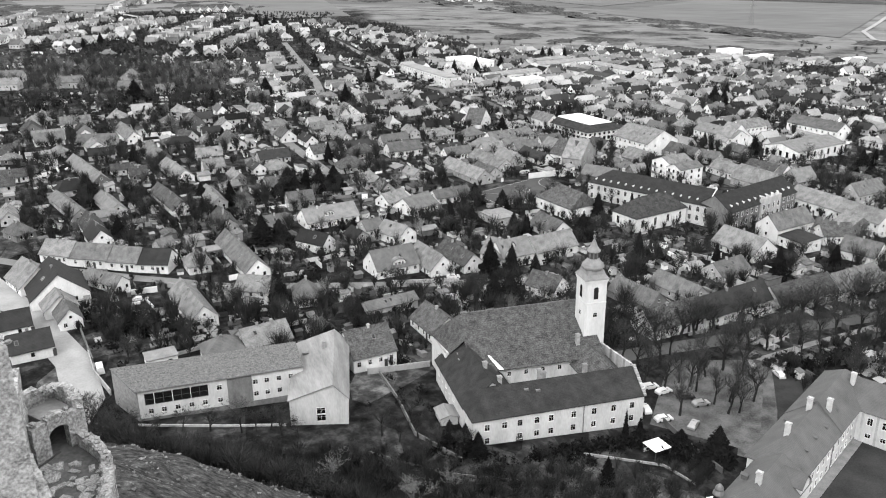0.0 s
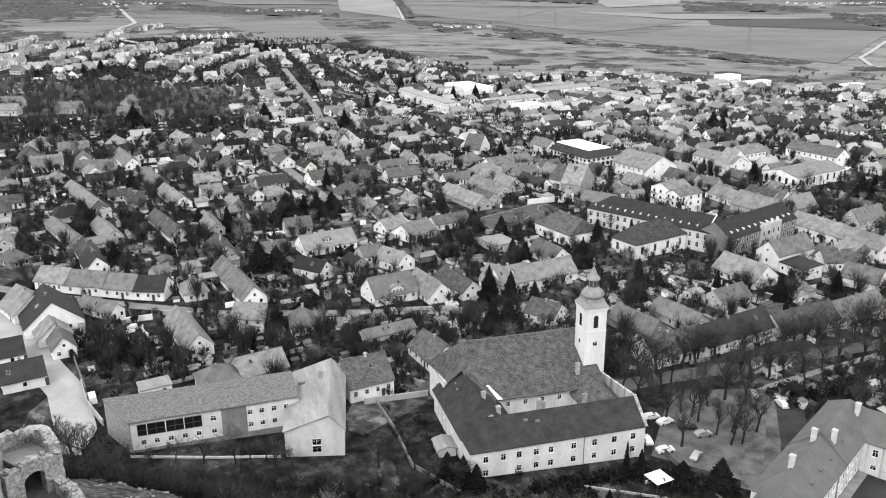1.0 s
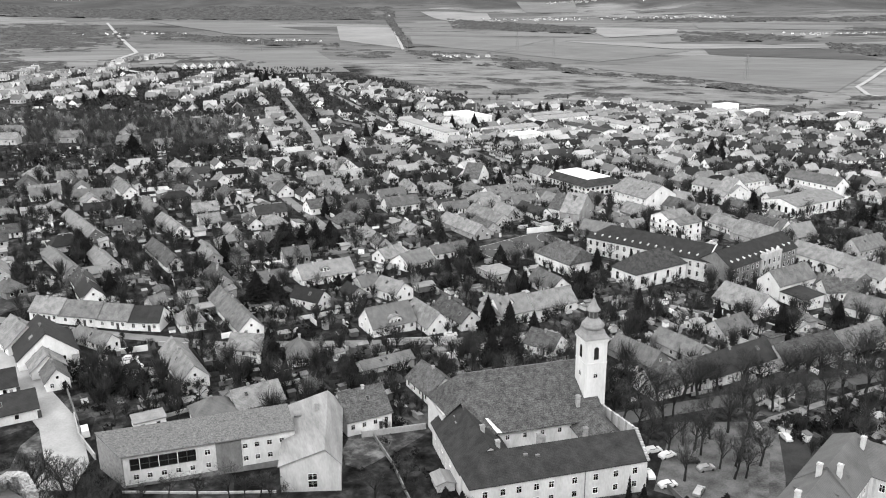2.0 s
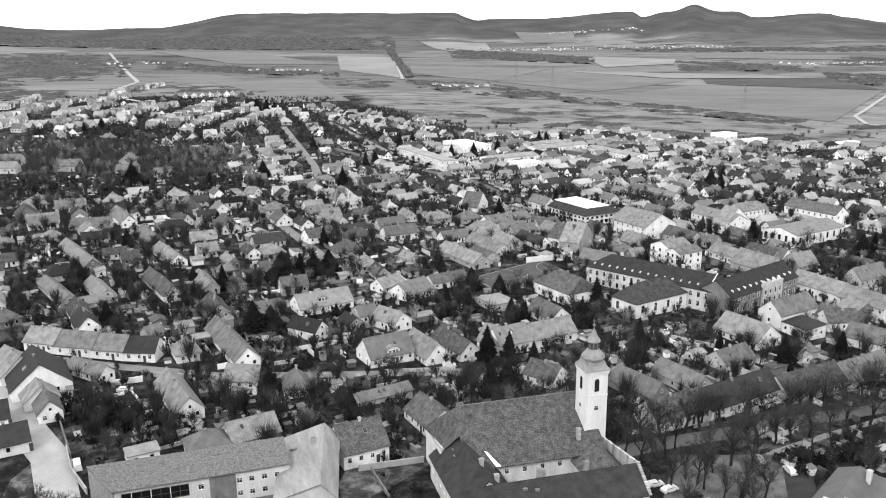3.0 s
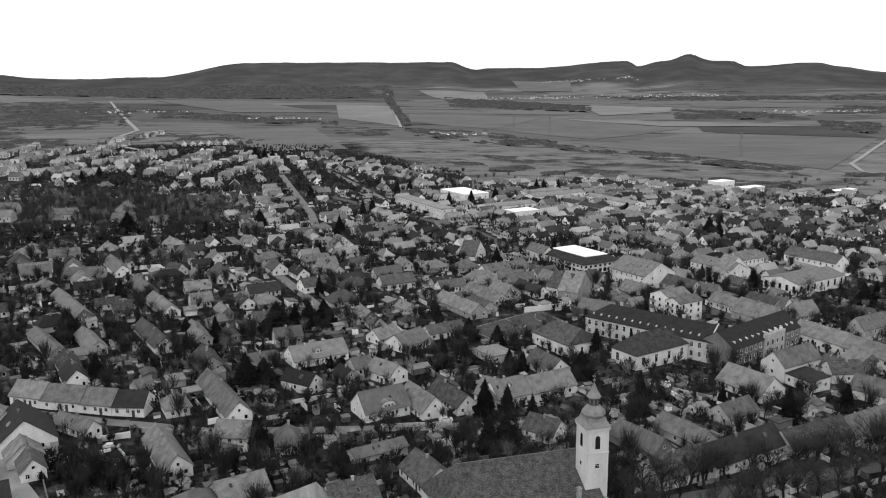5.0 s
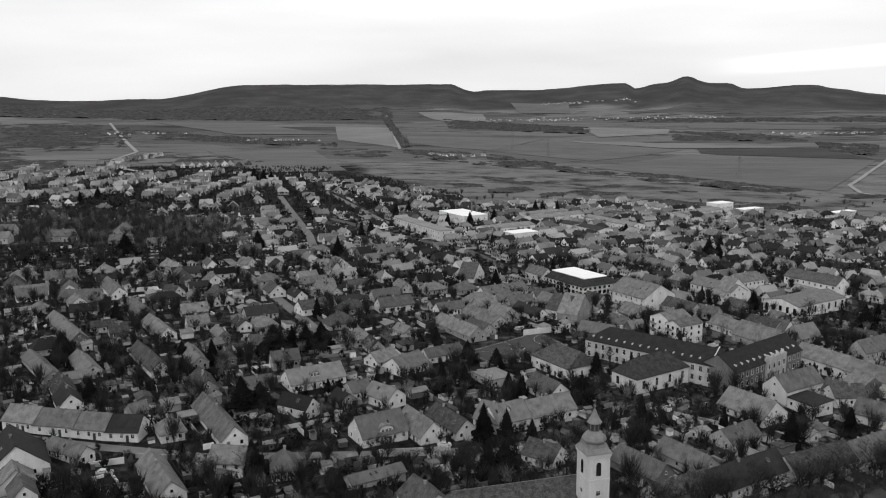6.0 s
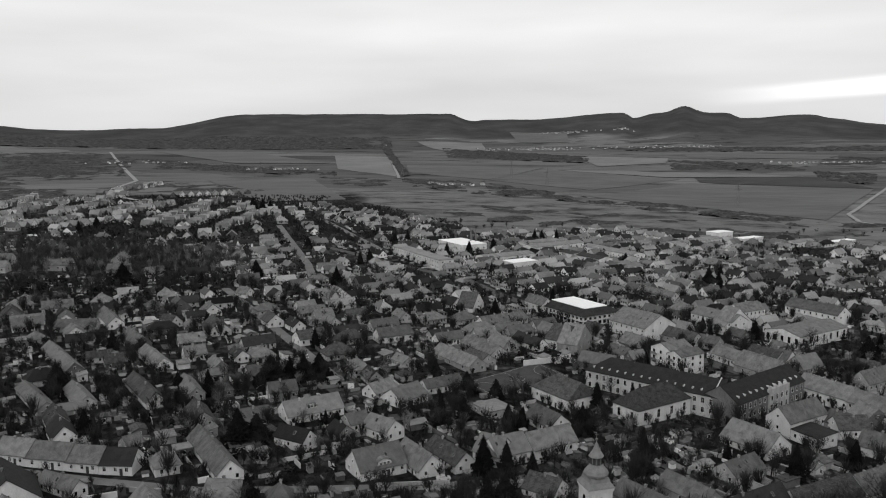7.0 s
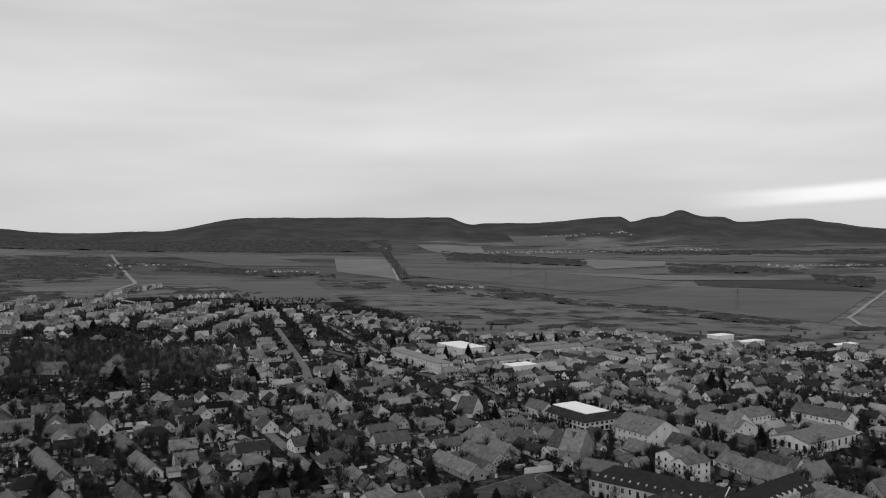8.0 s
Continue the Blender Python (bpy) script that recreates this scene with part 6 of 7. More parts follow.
def conifer_meshes(seed, height, width):
    rg = random.Random(seed)
    v, f = [], []
    rows = 24
    for i in range(rows):
        k = i / (rows - 1)
        z = height * (0.07 + 0.9 * k)
        r = width / 2 * (1 - k) ** 0.8 * rg.uniform(0.82, 1.12) + 0.12
        n = int(9 + 12 * (1 - k))
        for j in range(n):
            a = 2 * math.pi * (j + rg.random() * 0.8) / n
            rr, drop = r * rg.uniform(0.7, 1.12), rg.uniform(0.15, 0.4) * r
            dx, dy = math.cos(a), math.sin(a)
            sx, sy = -dy, dx
            for s in range(3):
                t0, t1 = s / 3, (s + 1) / 3
                w0, w1 = 0.42 * rr * (1 - 0.6 * t0) * rg.uniform(0.7, 1.2), 0.42 * rr * (1 - t1) * rg.uniform(0.7, 1.2)
                o = len(v)
                z0, z1 = z - drop * t0 ** 1.5 + 0.1 * rg.random(), z - drop * t1 ** 1.5
                v += [(dx * rr * t0 + sx * w0, dy * rr * t0 + sy * w0, z0 - 0.25 * w0), (dx * rr * t0 - sx * w0, dy * rr * t0 - sy * w0, z0 - 0.25 * w0), (dx * rr * t1, dy * rr * t1, z1 + 0.06 * rr), (dx * rr * (t0 + t1) / 2, dy * rr * (t0 + t1) / 2, z0 + 0.12 * rr)]
                f += [(o, o + 3, o + 2), (o + 3, o + 1, o + 2), (o, o + 1, o + 3)]
    core = ring([(width * 0.05, height * 0.05)] + [(width * 0.36 * (1 - i / 9) ** 0.85 + 0.05, height * (0.08 + 0.86 * i / 9)) for i in range(10)], 9)
    cv = [(x * rg.uniform(0.7, 1.25), y * rg.uniform(0.7, 1.25), z + rg.uniform(-0.25, 0.25)) for x, y, z in core[0]]
    v, f = join((v, f), (cv, core[1]))
    crown = bpy.data.meshes.new("crown"); crown.from_pydata(v, [], f); crown.materials.append(M["needle"])
    tv, tf = prism(Vector((0, 0, -0.4)), Vector((0, 0, height * 0.96)), height * 0.018, 0.03, 6)
    trunk = bpy.data.meshes.new("trunk"); trunk.from_pydata(tv, [], tf); trunk.materials.append(M["bark"])
    return trunk, crown


BARE = [bare_tree_meshes(s, 10, sp, 4, th) for s, sp, th in ((1, 0.62, 1.7), (2, 0.72, 1.8), (3, 0.5, 1.5), (4, 0.8, 1.9), (5, 0.66, 1.6))]
PALE = [bare_tree_meshes(s, 10, 0.7, 3, 1, True, 1) for s in (21, 22)]
GARDEN = [bare_tree_meshes(s, 10, sp, 4, 1.1, False, 1) for s, sp in ((41, 0.75), (42, 0.85), (43, 0.65), (44, 0.8))]
FIR = [conifer_meshes(s, 10, w) for s, w in ((31, 6.2), (32, 5.2), (33, 7.2), (34, 4.4))]


def tree(kind, x, y, h, label, group, fat=1.0):
    meshes = rnd.choice(kind)
    ob = new("tree" if kind is not FIR else "conifer")
    ob.matrix_basis = pose(x, y, ground(x, y), 0, 0, rnd.uniform(0, 360)) @ Matrix.Diagonal((h / 10 * fat, h / 10 * fat, h / 10, 1))
    tagged(ob, label, "tree", group)
    for nm, me in zip(("trunk", "crown"), meshes):
        share(nm, me, ob, Matrix.Identity(4))
    return ob


def conifer(x, y, h, fat=1.0):
    return tree(FIR, x, y, h, "dark evergreen conifer among the houses", "conifers of the town", fat * 1.3)


# named conifers: place, height
for x, y, h, fat in ((-83, 339, 13, 1.3), (-76, 342, 11, 1.4), (-71, 345, 12, 1.1), (-66, 352, 11, 1.1), (-13, 301, 13, 0.9), (-48, 290, 8, 1.0), (-18, 360, 8, 0.9), (7, 332, 9, 1.1), (11, 306, 8, 0.9), (16, 301, 9, 0.7), (2, 258, 14, 0.9), (9, 259, 12, 1.0), (17, 261, 8, 0.8)):
    conifer(x, y, h, fat)
for x, y, h, fat in ((-161, 319, 12, 1.0), (-77, 272, 14, 1.3), (-72, 276, 11, 1.2), (-138, 428, 9, 1), (-117, 328, 8, 1.1), (-103, 322, 11, 0.9), (-166, 380, 10, 1), (45, 324, 12, 1.0), (51, 264, 17, 0.75), (98, 266, 13, 0.8), (187, 418, 12, 0.9), (196, 425, 11, 0.9), (119, 443, 8, 1.0)):
    conifer(x, y, h, fat)
for x, y, h, fat in ((-35, 214, 10, 1.0), (-7, 159, 6, 1.2), (-3.4, 155.6, 7.5, 1.2), (-0.6, 154.2, 6.5, 1.3), (3, 234, 12, 1.2), (8, 237, 11, 1.1), (26, 147, 7, 1.0), (51, 158, 9, 1.0), (44, 162, 5, 1.4), (35.5, 164.5, 6, 0.55), (32.6, 166.2, 7, 0.4), (-62, 229, 11, 0.9), (-84, 236, 6, 0.5), (11, 722, 14, 0.8), (-9, 704, 13, 0.8), (51, 805, 12, 1), (58, 808, 12, 1), (72, 811, 12, 0.9)):
    conifer(x, y, h, fat)
for x, y, h, fat in ((-27, 696, 12, 0.9), (161, 607, 13, 0.9), (171, 614, 14, 0.8), (166, 600, 11, 0.9), (-91, 540, 16, 0.8), (-83, 639, 12, 1), (-90, 638, 11, 1), (-151, 571, 13, 1.3), (-227, 534, 15, 1.2), (-376, 783, 13, 1), (-374, 816, 13, 1), (-144, 708, 12, 0.8), (-75, 750, 12, 0.9), (-65, 762, 13, 0.9), (-272, 1010, 18, 1), (-262, 1015, 16, 1.1), (-250, 1005, 15, 1.1)):
    conifer(x, y, h, fat)
for i in range(70):
    y = rnd.uniform(250, 700)
    x = rnd.uniform(-0.5 * y, 0.5 * y)
    if is_free(x, y, 0, 3, 3, 0.3):
        conifer(x, y, rnd.uniform(5, 11), rnd.uniform(0.7, 1.2))

PROM = "tall bare winter tree of the promenade"
for a, b, n in (((60, 219), (190, 276), 21), ((66, 207), (185, 262), 21), ((36, 207), (62, 222), 5)):
    A, B = Vector(a), Vector(b)
    for i in range(n):
        p = A + (B - A) * ((i + rnd.uniform(-0.25, 0.25)) / (n - 1))
        tree(BARE, p.x, p.y, rnd.uniform(11, 14.5), PROM, "promenade trees", 1.3)
for x, y in ((42, 191), (45, 188), (52, 189), (54, 187), (46, 175), (59, 177), (62, 179), (60, 183), (37, 202), (39, 197), (48, 201), (50, 193), (56, 182), (43, 195), (57, 195), (64, 190), (62, 199), (67, 200), (50, 207), (36, 211), (34, 216), (41, 214), (66, 185), (58, 203)):
    tree(BARE, x + rnd.uniform(-1, 1), y + rnd.uniform(-1, 1), rnd.uniform(9, 13), "bare tree over the parking yard", "yard trees")
for i in range(26):
    x, y = rnd.uniform(80, 150), rnd.uniform(195, 236)
    if y < 186 + (x - 60) * 0.44 and is_free(x, y, 0, 3, 3):
        tree(BARE, x, y, rnd.uniform(6, 13), "bare tree in the park beside the palace", "park trees")
for x, y, h in ((-84, 153, 11), (-89, 158, 10), (-80, 151, 9), (-93, 154, 11), (-97, 160, 10), (-76, 153, 8), (-44, 158, 7), (-22, 160, 8), (-5, 155, 7), (-9, 156, 6), (-70, 155, 6), (-60, 158, 7), (-50, 159, 6), (13, 154, 5), (-14, 160, 7), (-16, 166, 8), (-12, 152, 6)):
    tree(BARE, x, y, h, "bare garden tree at the hill's foot", "garden trees", 1.25)
n = 0
while n < 190:
    y = rnd.uniform(185, 470) if rnd.random() < 0.75 else rnd.uniform(470, 640)
    x = rnd.uniform(-0.56 * y, 0.54 * y)
    if is_free(x, y, 0, 2.5, 2.5, 0.2):
        pale = rnd.random() < 0.2
        tree(PALE if pale else GARDEN, x, y, rnd.uniform(5.5, 11), "pale bare fruit tree in a garden" if pale else "bare winter tree in a garden", "garden trees", rnd.uniform(0.9, 1.3))
        n += 1


def twig_tree(x, y, z, h, w, n, rg, width=0.14):
    """A far bare tree: stem and a spray of twigs."""
    v, f = prism(Vector((x, y, z - 0.3)), Vector((x, y, z + h * 0.55)), h * 0.018, h * 0.01, 3)
    for i in range(n):
        a, k = rg.uniform(0, 6.283), rg.uniform(0.06, 0.55)
        b = Vector((x, y, z + h * k))
        e = rg.uniform(0.25, 1.0)
        tip = Vector((x + math.cos(a) * w / 2 * e * rg.uniform(0.5, 1), y + math.sin(a) * w / 2 * e * rg.uniform(0.5, 1), z + h * (k + (1 - k) * rg.uniform(0.35, 1.0))))
        s = Vector((rg.uniform(-1, 1), rg.uniform(-1, 1), rg.uniform(-0.5, 0.5))).normalized() * width * rg.uniform(0.6, 1.4)
        mid = (b + tip) / 2 + Vector((rg.uniform(-0.06, 0.06) * w, rg.uniform(-0.06, 0.06) * w, rg.uniform(-0.1, 0.04) * h))
        o = len(v)
        v += [tuple(b), tuple(mid + s), tuple(tip), tuple(mid - s)]
        f.append((o, o + 1, o + 2, o + 3))
    return v, f


def scatter(name, label, count, place, h, w, n, mat, width, seed):
    heap, rg = Heap(name, label, "trees" if "tree" in name or "wood" in name else "shrubs", [mat]), random.Random(seed)
    for i in range(count):
        spot = place(rg)
        if spot is None:
            continue
        x, y = spot
        hh = rg.uniform(*h)
        heap.add(twig_tree(x, y, ground(x, y), hh, hh * rg.uniform(*w), n, rg, width * rg.uniform(0.8, 1.2)), mat)
    return heap.done()


def in_town(lo, hi, left, right):
    def place(rg):
        y = rg.uniform(lo, hi)
        x = rg.uniform(left * y, right * y)
        if y > 800 and x > -20 and rg.random() < min(0.95, 0.5 + (y - 800) / 120):
            return None
        return (x, y) if is_free(x, y, 0, 2, 2, 0.1) else None
    return place


def quad_spot(a, b, c, d):
    A, B, C, D = Vector(a), Vector(b), Vector(c), Vector(d)
    def place(rg):
        u, v = rg.random(), rg.random()
        p = (A * (1 - u) + B * u) * (1 - v) + (D * (1 - u) + C * u) * v
        return p.x, p.y
    return place


def slope_spot(rg):
    x, y = rg.uniform(-95, 62), rg.uniform(88, 156)
    if y > 152 + 0.06 * x or not is_free(x, y, 0, 1.5, 1.5, 0.8):
        return None
    if x > -24 and y > 147 + 0.1 * x and rg.random() < (0.3 if x < -4 else 0.7):
        return None
    if math.hypot(x + 60, y - 10) < 86 + 6 * math.sin(x * 0.3) + 8 * noise.noise(Vector((x / 9, y / 9, 0))):
        return None
    return x, y


scatter("shrubs", "dense leafless scrub on the castle slope", 2200, slope_spot, (2.0, 5.5), (0.9, 1.5), 90, "bush", 0.045, 5)
WOOD = ((-400, 560), (-150, 560), (-185, 680), (-390, 715))
scatter("woodland", "dark leafless wood behind the houses", 420, quad_spot(*WOOD), (6, 12), (0.8, 1.3), 80, "twig", 0.11, 6)
scatter("woodland", "pale bare birches in the wood", 190, quad_spot(*WOOD), (6, 11), (0.6, 1.0), 70, "twig_pale", 0.09, 66)
scatter("far_trees", "bare trees and bushes in the gardens of the town", 5200, in_town(190, 560, -0.6, 0.56), (2.2, 8.0), (0.8, 1.2), 80, "twig", 0.075, 7)
scatter("far_trees", "bare trees between the far houses", 4200, in_town(520, 950, -0.55, 0.55), (2.5, 8), (0.8, 1.3), 55, "twig", 0.13, 8)


scatter("far_trees", "broad bare trees over the gardens and yards", 330, in_town(190, 560, -0.58, 0.54), (7, 12), (0.75, 1.05), 260, "twig", 0.07, 71)
scatter("far_trees", "pale bare fruit trees in the gardens", 220, in_town(220, 560, -0.58, 0.54), (3.5, 7), (0.9, 1.3), 130, "twig_pale", 0.05, 72)


def line_spot(lines, spread):
    def place(rg):
        pts = rg.choice(lines)
        i = rg.randrange(len(pts) - 1)
        p = Vector(pts[i]).lerp(Vector(pts[i + 1]), rg.random())
        w = spread * (1.2 + 1.6 * noise.noise(Vector((p.x / 90, p.y / 90, 1))))
        if noise.noise(Vector((p.x / 130, p.y / 130, 7))) < -0.12 and spread > 5:
            return None
        q = (p.x + rg.gauss(0, w), p.y + rg.gauss(0, w))
        return q if spread < 5 or is_free(q[0], q[1], 0, 12, 12, 8) else None
    return place


def thicket(corners, h, cell, label, seed, cover=0.0, kind="shrubs"):
    """Closed leafless scrub or woodland seen from afar: an uneven canopy with gaps and a frayed edge."""
    a, b, c, d = [Vector(p) for p in corners]
    nu = max(3, min(150, int(((b - a).length + (c - d).length) / 2 / cell)))
    nv = max(3, min(150, int(((d - a).length + (c - b).length) / 2 / cell)))
    rg = random.Random(seed)
    verts, faces = [], []
    for i in range(nu + 1):
        for j in range(nv + 1):
            u, v = i / nu, j / nv
            p = (a * (1 - u) + b * u) * (1 - v) + (d * (1 - u) + c * u) * v
            x, y = p.x + rg.uniform(-0.4, 0.4) * cell, p.y + rg.uniform(-0.4, 0.4) * cell
            patchy = noise.noise(Vector((x / 55, y / 55, seed))) + 0.6 * noise.noise(Vector((x / 19, y / 19, seed + 3)))
            rim = min(u, 1 - u, v, 1 - v)
            grow = smooth(-0.3, 0.5, 1.25 * patchy + cover + min(0.55, rim * 3.2) - 0.42)
            verts.append((x, y, ground(x, y) - 1.0 + (0.68 * h + 1.0) * grow * rg.uniform(0.45, 1.15)))
    w = nv + 1
    for i in range(nu):
        for j in range(nv):
            faces.append((i * w + j, (i + 1) * w + j, (i + 1) * w + j + 1, i * w + j + 1))
    ob = mesh_object("thicket" if kind == "shrubs" else "woodland", verts, faces, M["thicket"])
    if ob.data.polygons[0].normal.z < 0:
        ob.data.flip_normals()
    return tagged(ob, label, kind, kind="stuff")


SCRUB = "dark leafless scrub along the meadow"
thicket(((-178, 1702), (1, 1629), (19, 1315), (-115, 1466)), 4.0, 6, SCRUB, 1, 0.15)
thicket(((1, 1629), (167, 1332), (153, 1218), (19, 1315)), 4.0, 5, SCRUB, 2, 0.15)
thicket(((165, 1320), (296, 1176), (271, 1085), (151, 1201)), 4.0, 4, SCRUB, 3, 0.2)
thicket(((292, 1176), (405, 1036), (365, 965), (271, 1085)), 4.0, 4, SCRUB, 4, 0.2)
thicket(((405, 1036), (560, 1040), (620, 960), (365, 965)), 3.5, 5, SCRUB, 5, 0.0)
thicket(((-320, 1674), (-173, 1654), (-162, 1456), (-247, 1444)), 3.5, 6, SCRUB, 6, 0.0)
thicket(((8, 1003), (63, 1033), (59, 965), (8, 950)), 2.6, 3, SCRUB, 7, 0.3)
thicket(((65, 961), (135, 1018), (132, 975), (63, 925)), 2.6, 3, SCRUB, 8, 0.3)
thicket(((-120, 1250), (150, 1170), (330, 930), (-60, 980)), 1.6, 6, SCRUB, 9, -0.22)
thicket(((100, 920), (330, 960), (420, 880), (120, 840)), 2.6, 4, SCRUB, 10, -0.05)
BELT = "dark belt of bare trees between far fields"
thicket(((-145, 3150), (313, 2531), (275, 2220), (-98, 2507)), 6, 9, BELT, 21, 0.35, "trees")
thicket(((-1621, 2811), (-1228, 2771), (-720, 1700), (-850, 1400)), 5, 10, BELT, 22, -0.02, "trees")
thicket(((-1228, 2771), (-1000, 2452), (-690, 1560), (-720, 1700)), 4, 9, BELT, 23, -0.15, "trees")
thicket(((-995, 2452), (-324, 1896), (-290, 1692), (-780, 1986)), 5, 8, BELT, 24, 0.05, "trees")
thicket(((-376, 3197), (-345, 3196), (-145, 1757), (-160, 1719)), 6, 6, BELT, 25, 0.45, "trees")
thicket(((732, 1929), (809, 1787), (697, 1536), (650, 1666)), 5, 7, BELT, 26, 0.3, "trees")
thicket(((517, 2387), (778, 2052), (726, 1913), (434, 1966)), 5, 8, BELT, 27, 0.2, "trees")
thicket(((-1950, 3350), (-371, 3480), (-325, 3105), (-1756, 3000)), 7, 12, "dark woods at the foot of the hills", 28, 0.5, "trees")
thicket(((300, 3150), (1900, 2900), (1700, 2700), (560, 2800)), 6, 12, "dark woods at the foot of the hills", 29, 0.1, "trees")
thicket(((950, 2450), (1500, 2300), (1300, 1950), (800, 2080)), 5, 10, BELT, 30, 0.1, "trees")
thicket(((-700, 1380), (-560, 1560), (-300, 1330), (-480, 1290)), 3, 6, SCRUB, 31, -0.1)
thicket(((-900, 1400), (-640, 1400), (-600, 1180), (-760, 1180)), 3, 6, SCRUB, 32, 0.0)


def suburb_spot(rg):
    y = rg.uniform(690, 1230)
    x = rg.uniform(-0.5 * y, -215)
    return (x, y) if is_free(x, y, 0, 3, 3, 0.3) else None


def edge_spot(rg):
    y = rg.uniform(780, 1080)
    x = rg.uniform(-0.24 * y, -10 - (y - 780) * 0.35)
    return (x, y) if is_free(x, y, 0, 3, 3, 0.3) else None


scatter("far_trees", "bare garden trees at the edge of the town", 900, edge_spot, (2.0, 6.0), (0.9, 1.4), 40, "twig", 0.13, 24)
scatter("far_trees", "bare trees and bushes in the suburb's gardens", 3200, suburb_spot, (2.0, 5.5), (0.9, 1.5), 34, "twig", 0.14, 23)
def leaf_clump(x, y, z, w, h, n, rg, size=0.28):
    """An evergreen bush: a rounded heap of small leafy sprays."""
    v, f = [], []
    for i in range(n):
        a, b = rg.uniform(0, 6.283), math.acos(rg.uniform(0, 1))
        r = rg.uniform(0.55, 1.0)
        c = Vector((x + w / 2 * r * math.sin(b) * math.cos(a), y + w / 2 * r * math.sin(b) * math.sin(a), z + h * r * math.cos(b)))
        s = size * w * rg.uniform(0.5, 1.0)
        o = len(v)
        d = [Vector((rg.uniform(-1, 1), rg.uniform(-1, 1), rg.uniform(-1, 1))) * s for _ in range(3)]
        v += [tuple(c + k) for k in d]
        f.append((o, o + 1, o + 2))
    return v, f


def clumps(name, label, count, place, size, seed, n=34, mat="leaf", grain=0.28):
    heap, rg = Heap(name, label, "shrubs", [mat]), random.Random(seed)
    for i in range(count):
        spot = place(rg)
        if spot:
            w = rg.uniform(*size)
            heap.add(leaf_clump(spot[0], spot[1], ground(*spot), w, w * rg.uniform(0.7, 1.3), n, rg, grain), mat)
    return heap.done()


clumps("evergreen_shrubs", "dark evergreen bushes in the gardens", 1300, in_town(170, 480, -0.58, 0.55), (1.2, 4.2), 12)
clumps("evergreen_shrubs", "dark evergreen trees among the far houses", 1300, in_town(480, 950, -0.55, 0.55), (3, 7), 13, 26)
clumps("hedge", "dense dark hedge round a garden", 120, line_spot([((-106, 208), (-93, 202), (-83, 209)), ((-106, 208), (-112, 214))], 0.8), (2.2, 3.4), 14)
clumps("hedge", "dark clipped hedge in the park", 90, line_spot([((76, 203), (84, 206), (88, 199)), ((90, 205), (104, 214))], 1.0), (2.0, 3.6), 15)
clumps("hedge", "dark clipped hedge below the friary front", 110, line_spot([((12, 155.2), (34, 162.6))], 0.7), (1.6, 2.6), 44)
clumps("evergreen_shrubs", "dark bushes at the friary's garden", 130, line_spot([((-10, 157), (-2, 152), (18, 153), (36, 161)), ((38, 160), (52, 158))], 1.5), (1.2, 3.0), 16)

for x, y, h in ((-95, 150, 11), (-91, 147, 10), (-87, 149, 12), (-83, 147, 10), (-79, 149, 9), (-98, 146, 9), (-90, 143, 9), (-82, 143, 8), (-75, 148, 7), (-66, 157, 7), (-53, 158, 8), (-47, 160, 7), (-40, 157, 6), (-18, 158, 7)):
    tree(GARDEN, x, y, h, "many-stemmed bare tree beside the school", "garden trees", 1.4)
rb = random.Random(31)
for i in range(34):
    x, y = rb.uniform(-95, 55), rb.uniform(112, 152)
    if is_free(x, y, 0, 3, 3, 1.5):
        tree(PALE if rb.random() < 0.25 else GARDEN, x, y, rb.uniform(4, 8), "bare bushy tree on the castle slope", "slope trees", 1.3)
clumps("shrubs", "rounded leafless bushes on the castle slope", 2000, slope_spot, (1.8, 4.8), 17, 110, "scrub_leaf", 0.06)

# the castle ruin on the hill
def rubble_wall(name, pts, base, top, thick, parent, seed, step=0.32, jag=0.35):
    """A wall of rough stone along a line, its faces uneven and its top broken."""
    P = [Vector(p) for p in pts]
    line = []
    for a, b in zip(P, P[1:]):
        n = max(1, int((b - a).length / step))
        line += [a + (b - a) * (i / n) for i in range(n)]
    line.append(P[-1])
    rows = max(2, int((top - base) / step))
    v, f = [], []
    k = 2 * (rows + 1)
    for i, p in enumerate(line):
        d = (line[min(i + 1, len(line) - 1)] - line[max(i - 1, 0)]).normalized()
        nrm = Vector((-d.y, d.x))
        crest = top + jag * noise.noise(Vector((p.x * 0.9, p.y * 0.9, seed))) + jag * 0.5 * noise.noise(Vector((p.x * 3, p.y * 3, seed)))
        for s in (-1, 1):
            for r in range(rows + 1):
                z = base + (crest - base) * r / rows
                w = thick / 2 * (1 - 0.12 * r / rows) + 0.1 * noise.noise(Vector((p.x * 2.3, p.y * 2.3 + 9 * s, z * 2.3))) + 0.05 * noise.noise(Vector((p.x * 7, p.y * 7 + 9 * s, z * 7)))
                q = p + nrm * (s * w)
                v.append((q.x, q.y, z))
    for i in range(len(line) - 1):
        o, m = i * k, (i + 1) * k
        for r in range(rows):
            f.append((o + r, m + r, m + r + 1, o + r + 1))
            f.append((o + rows + 1 + r, o + rows + 2 + r, m + rows + 2 + r, m + rows + 1 + r))
        f.append((o + rows, m + rows, m + k - 1, o + k - 1))
    for o in (0, (len(line) - 1) * k):
        for r in range(rows):
            q = (o + r, o + r + 1, o + rows + 2 + r, o + rows + 1 + r)
            f.append(q if o == 0 else q[::-1])
    ob = part(name, v, f, M["rubble"], parent)
    return ob


STONE_MESHES = []
_rs = random.Random(77)
for _ in range(8):
    v, f = box(-0.5, 0.5, -0.5, 0.5, -0.5, 0.5)
    v = [tuple(c * _rs.uniform(0.7, 1.1) for c in p) for p in v]
    _me = bpy.data.meshes.new("stone"); _me.from_pydata(v, [], f); _me.materials.append(M["rubble"])
    STONE_MESHES.append(_me)


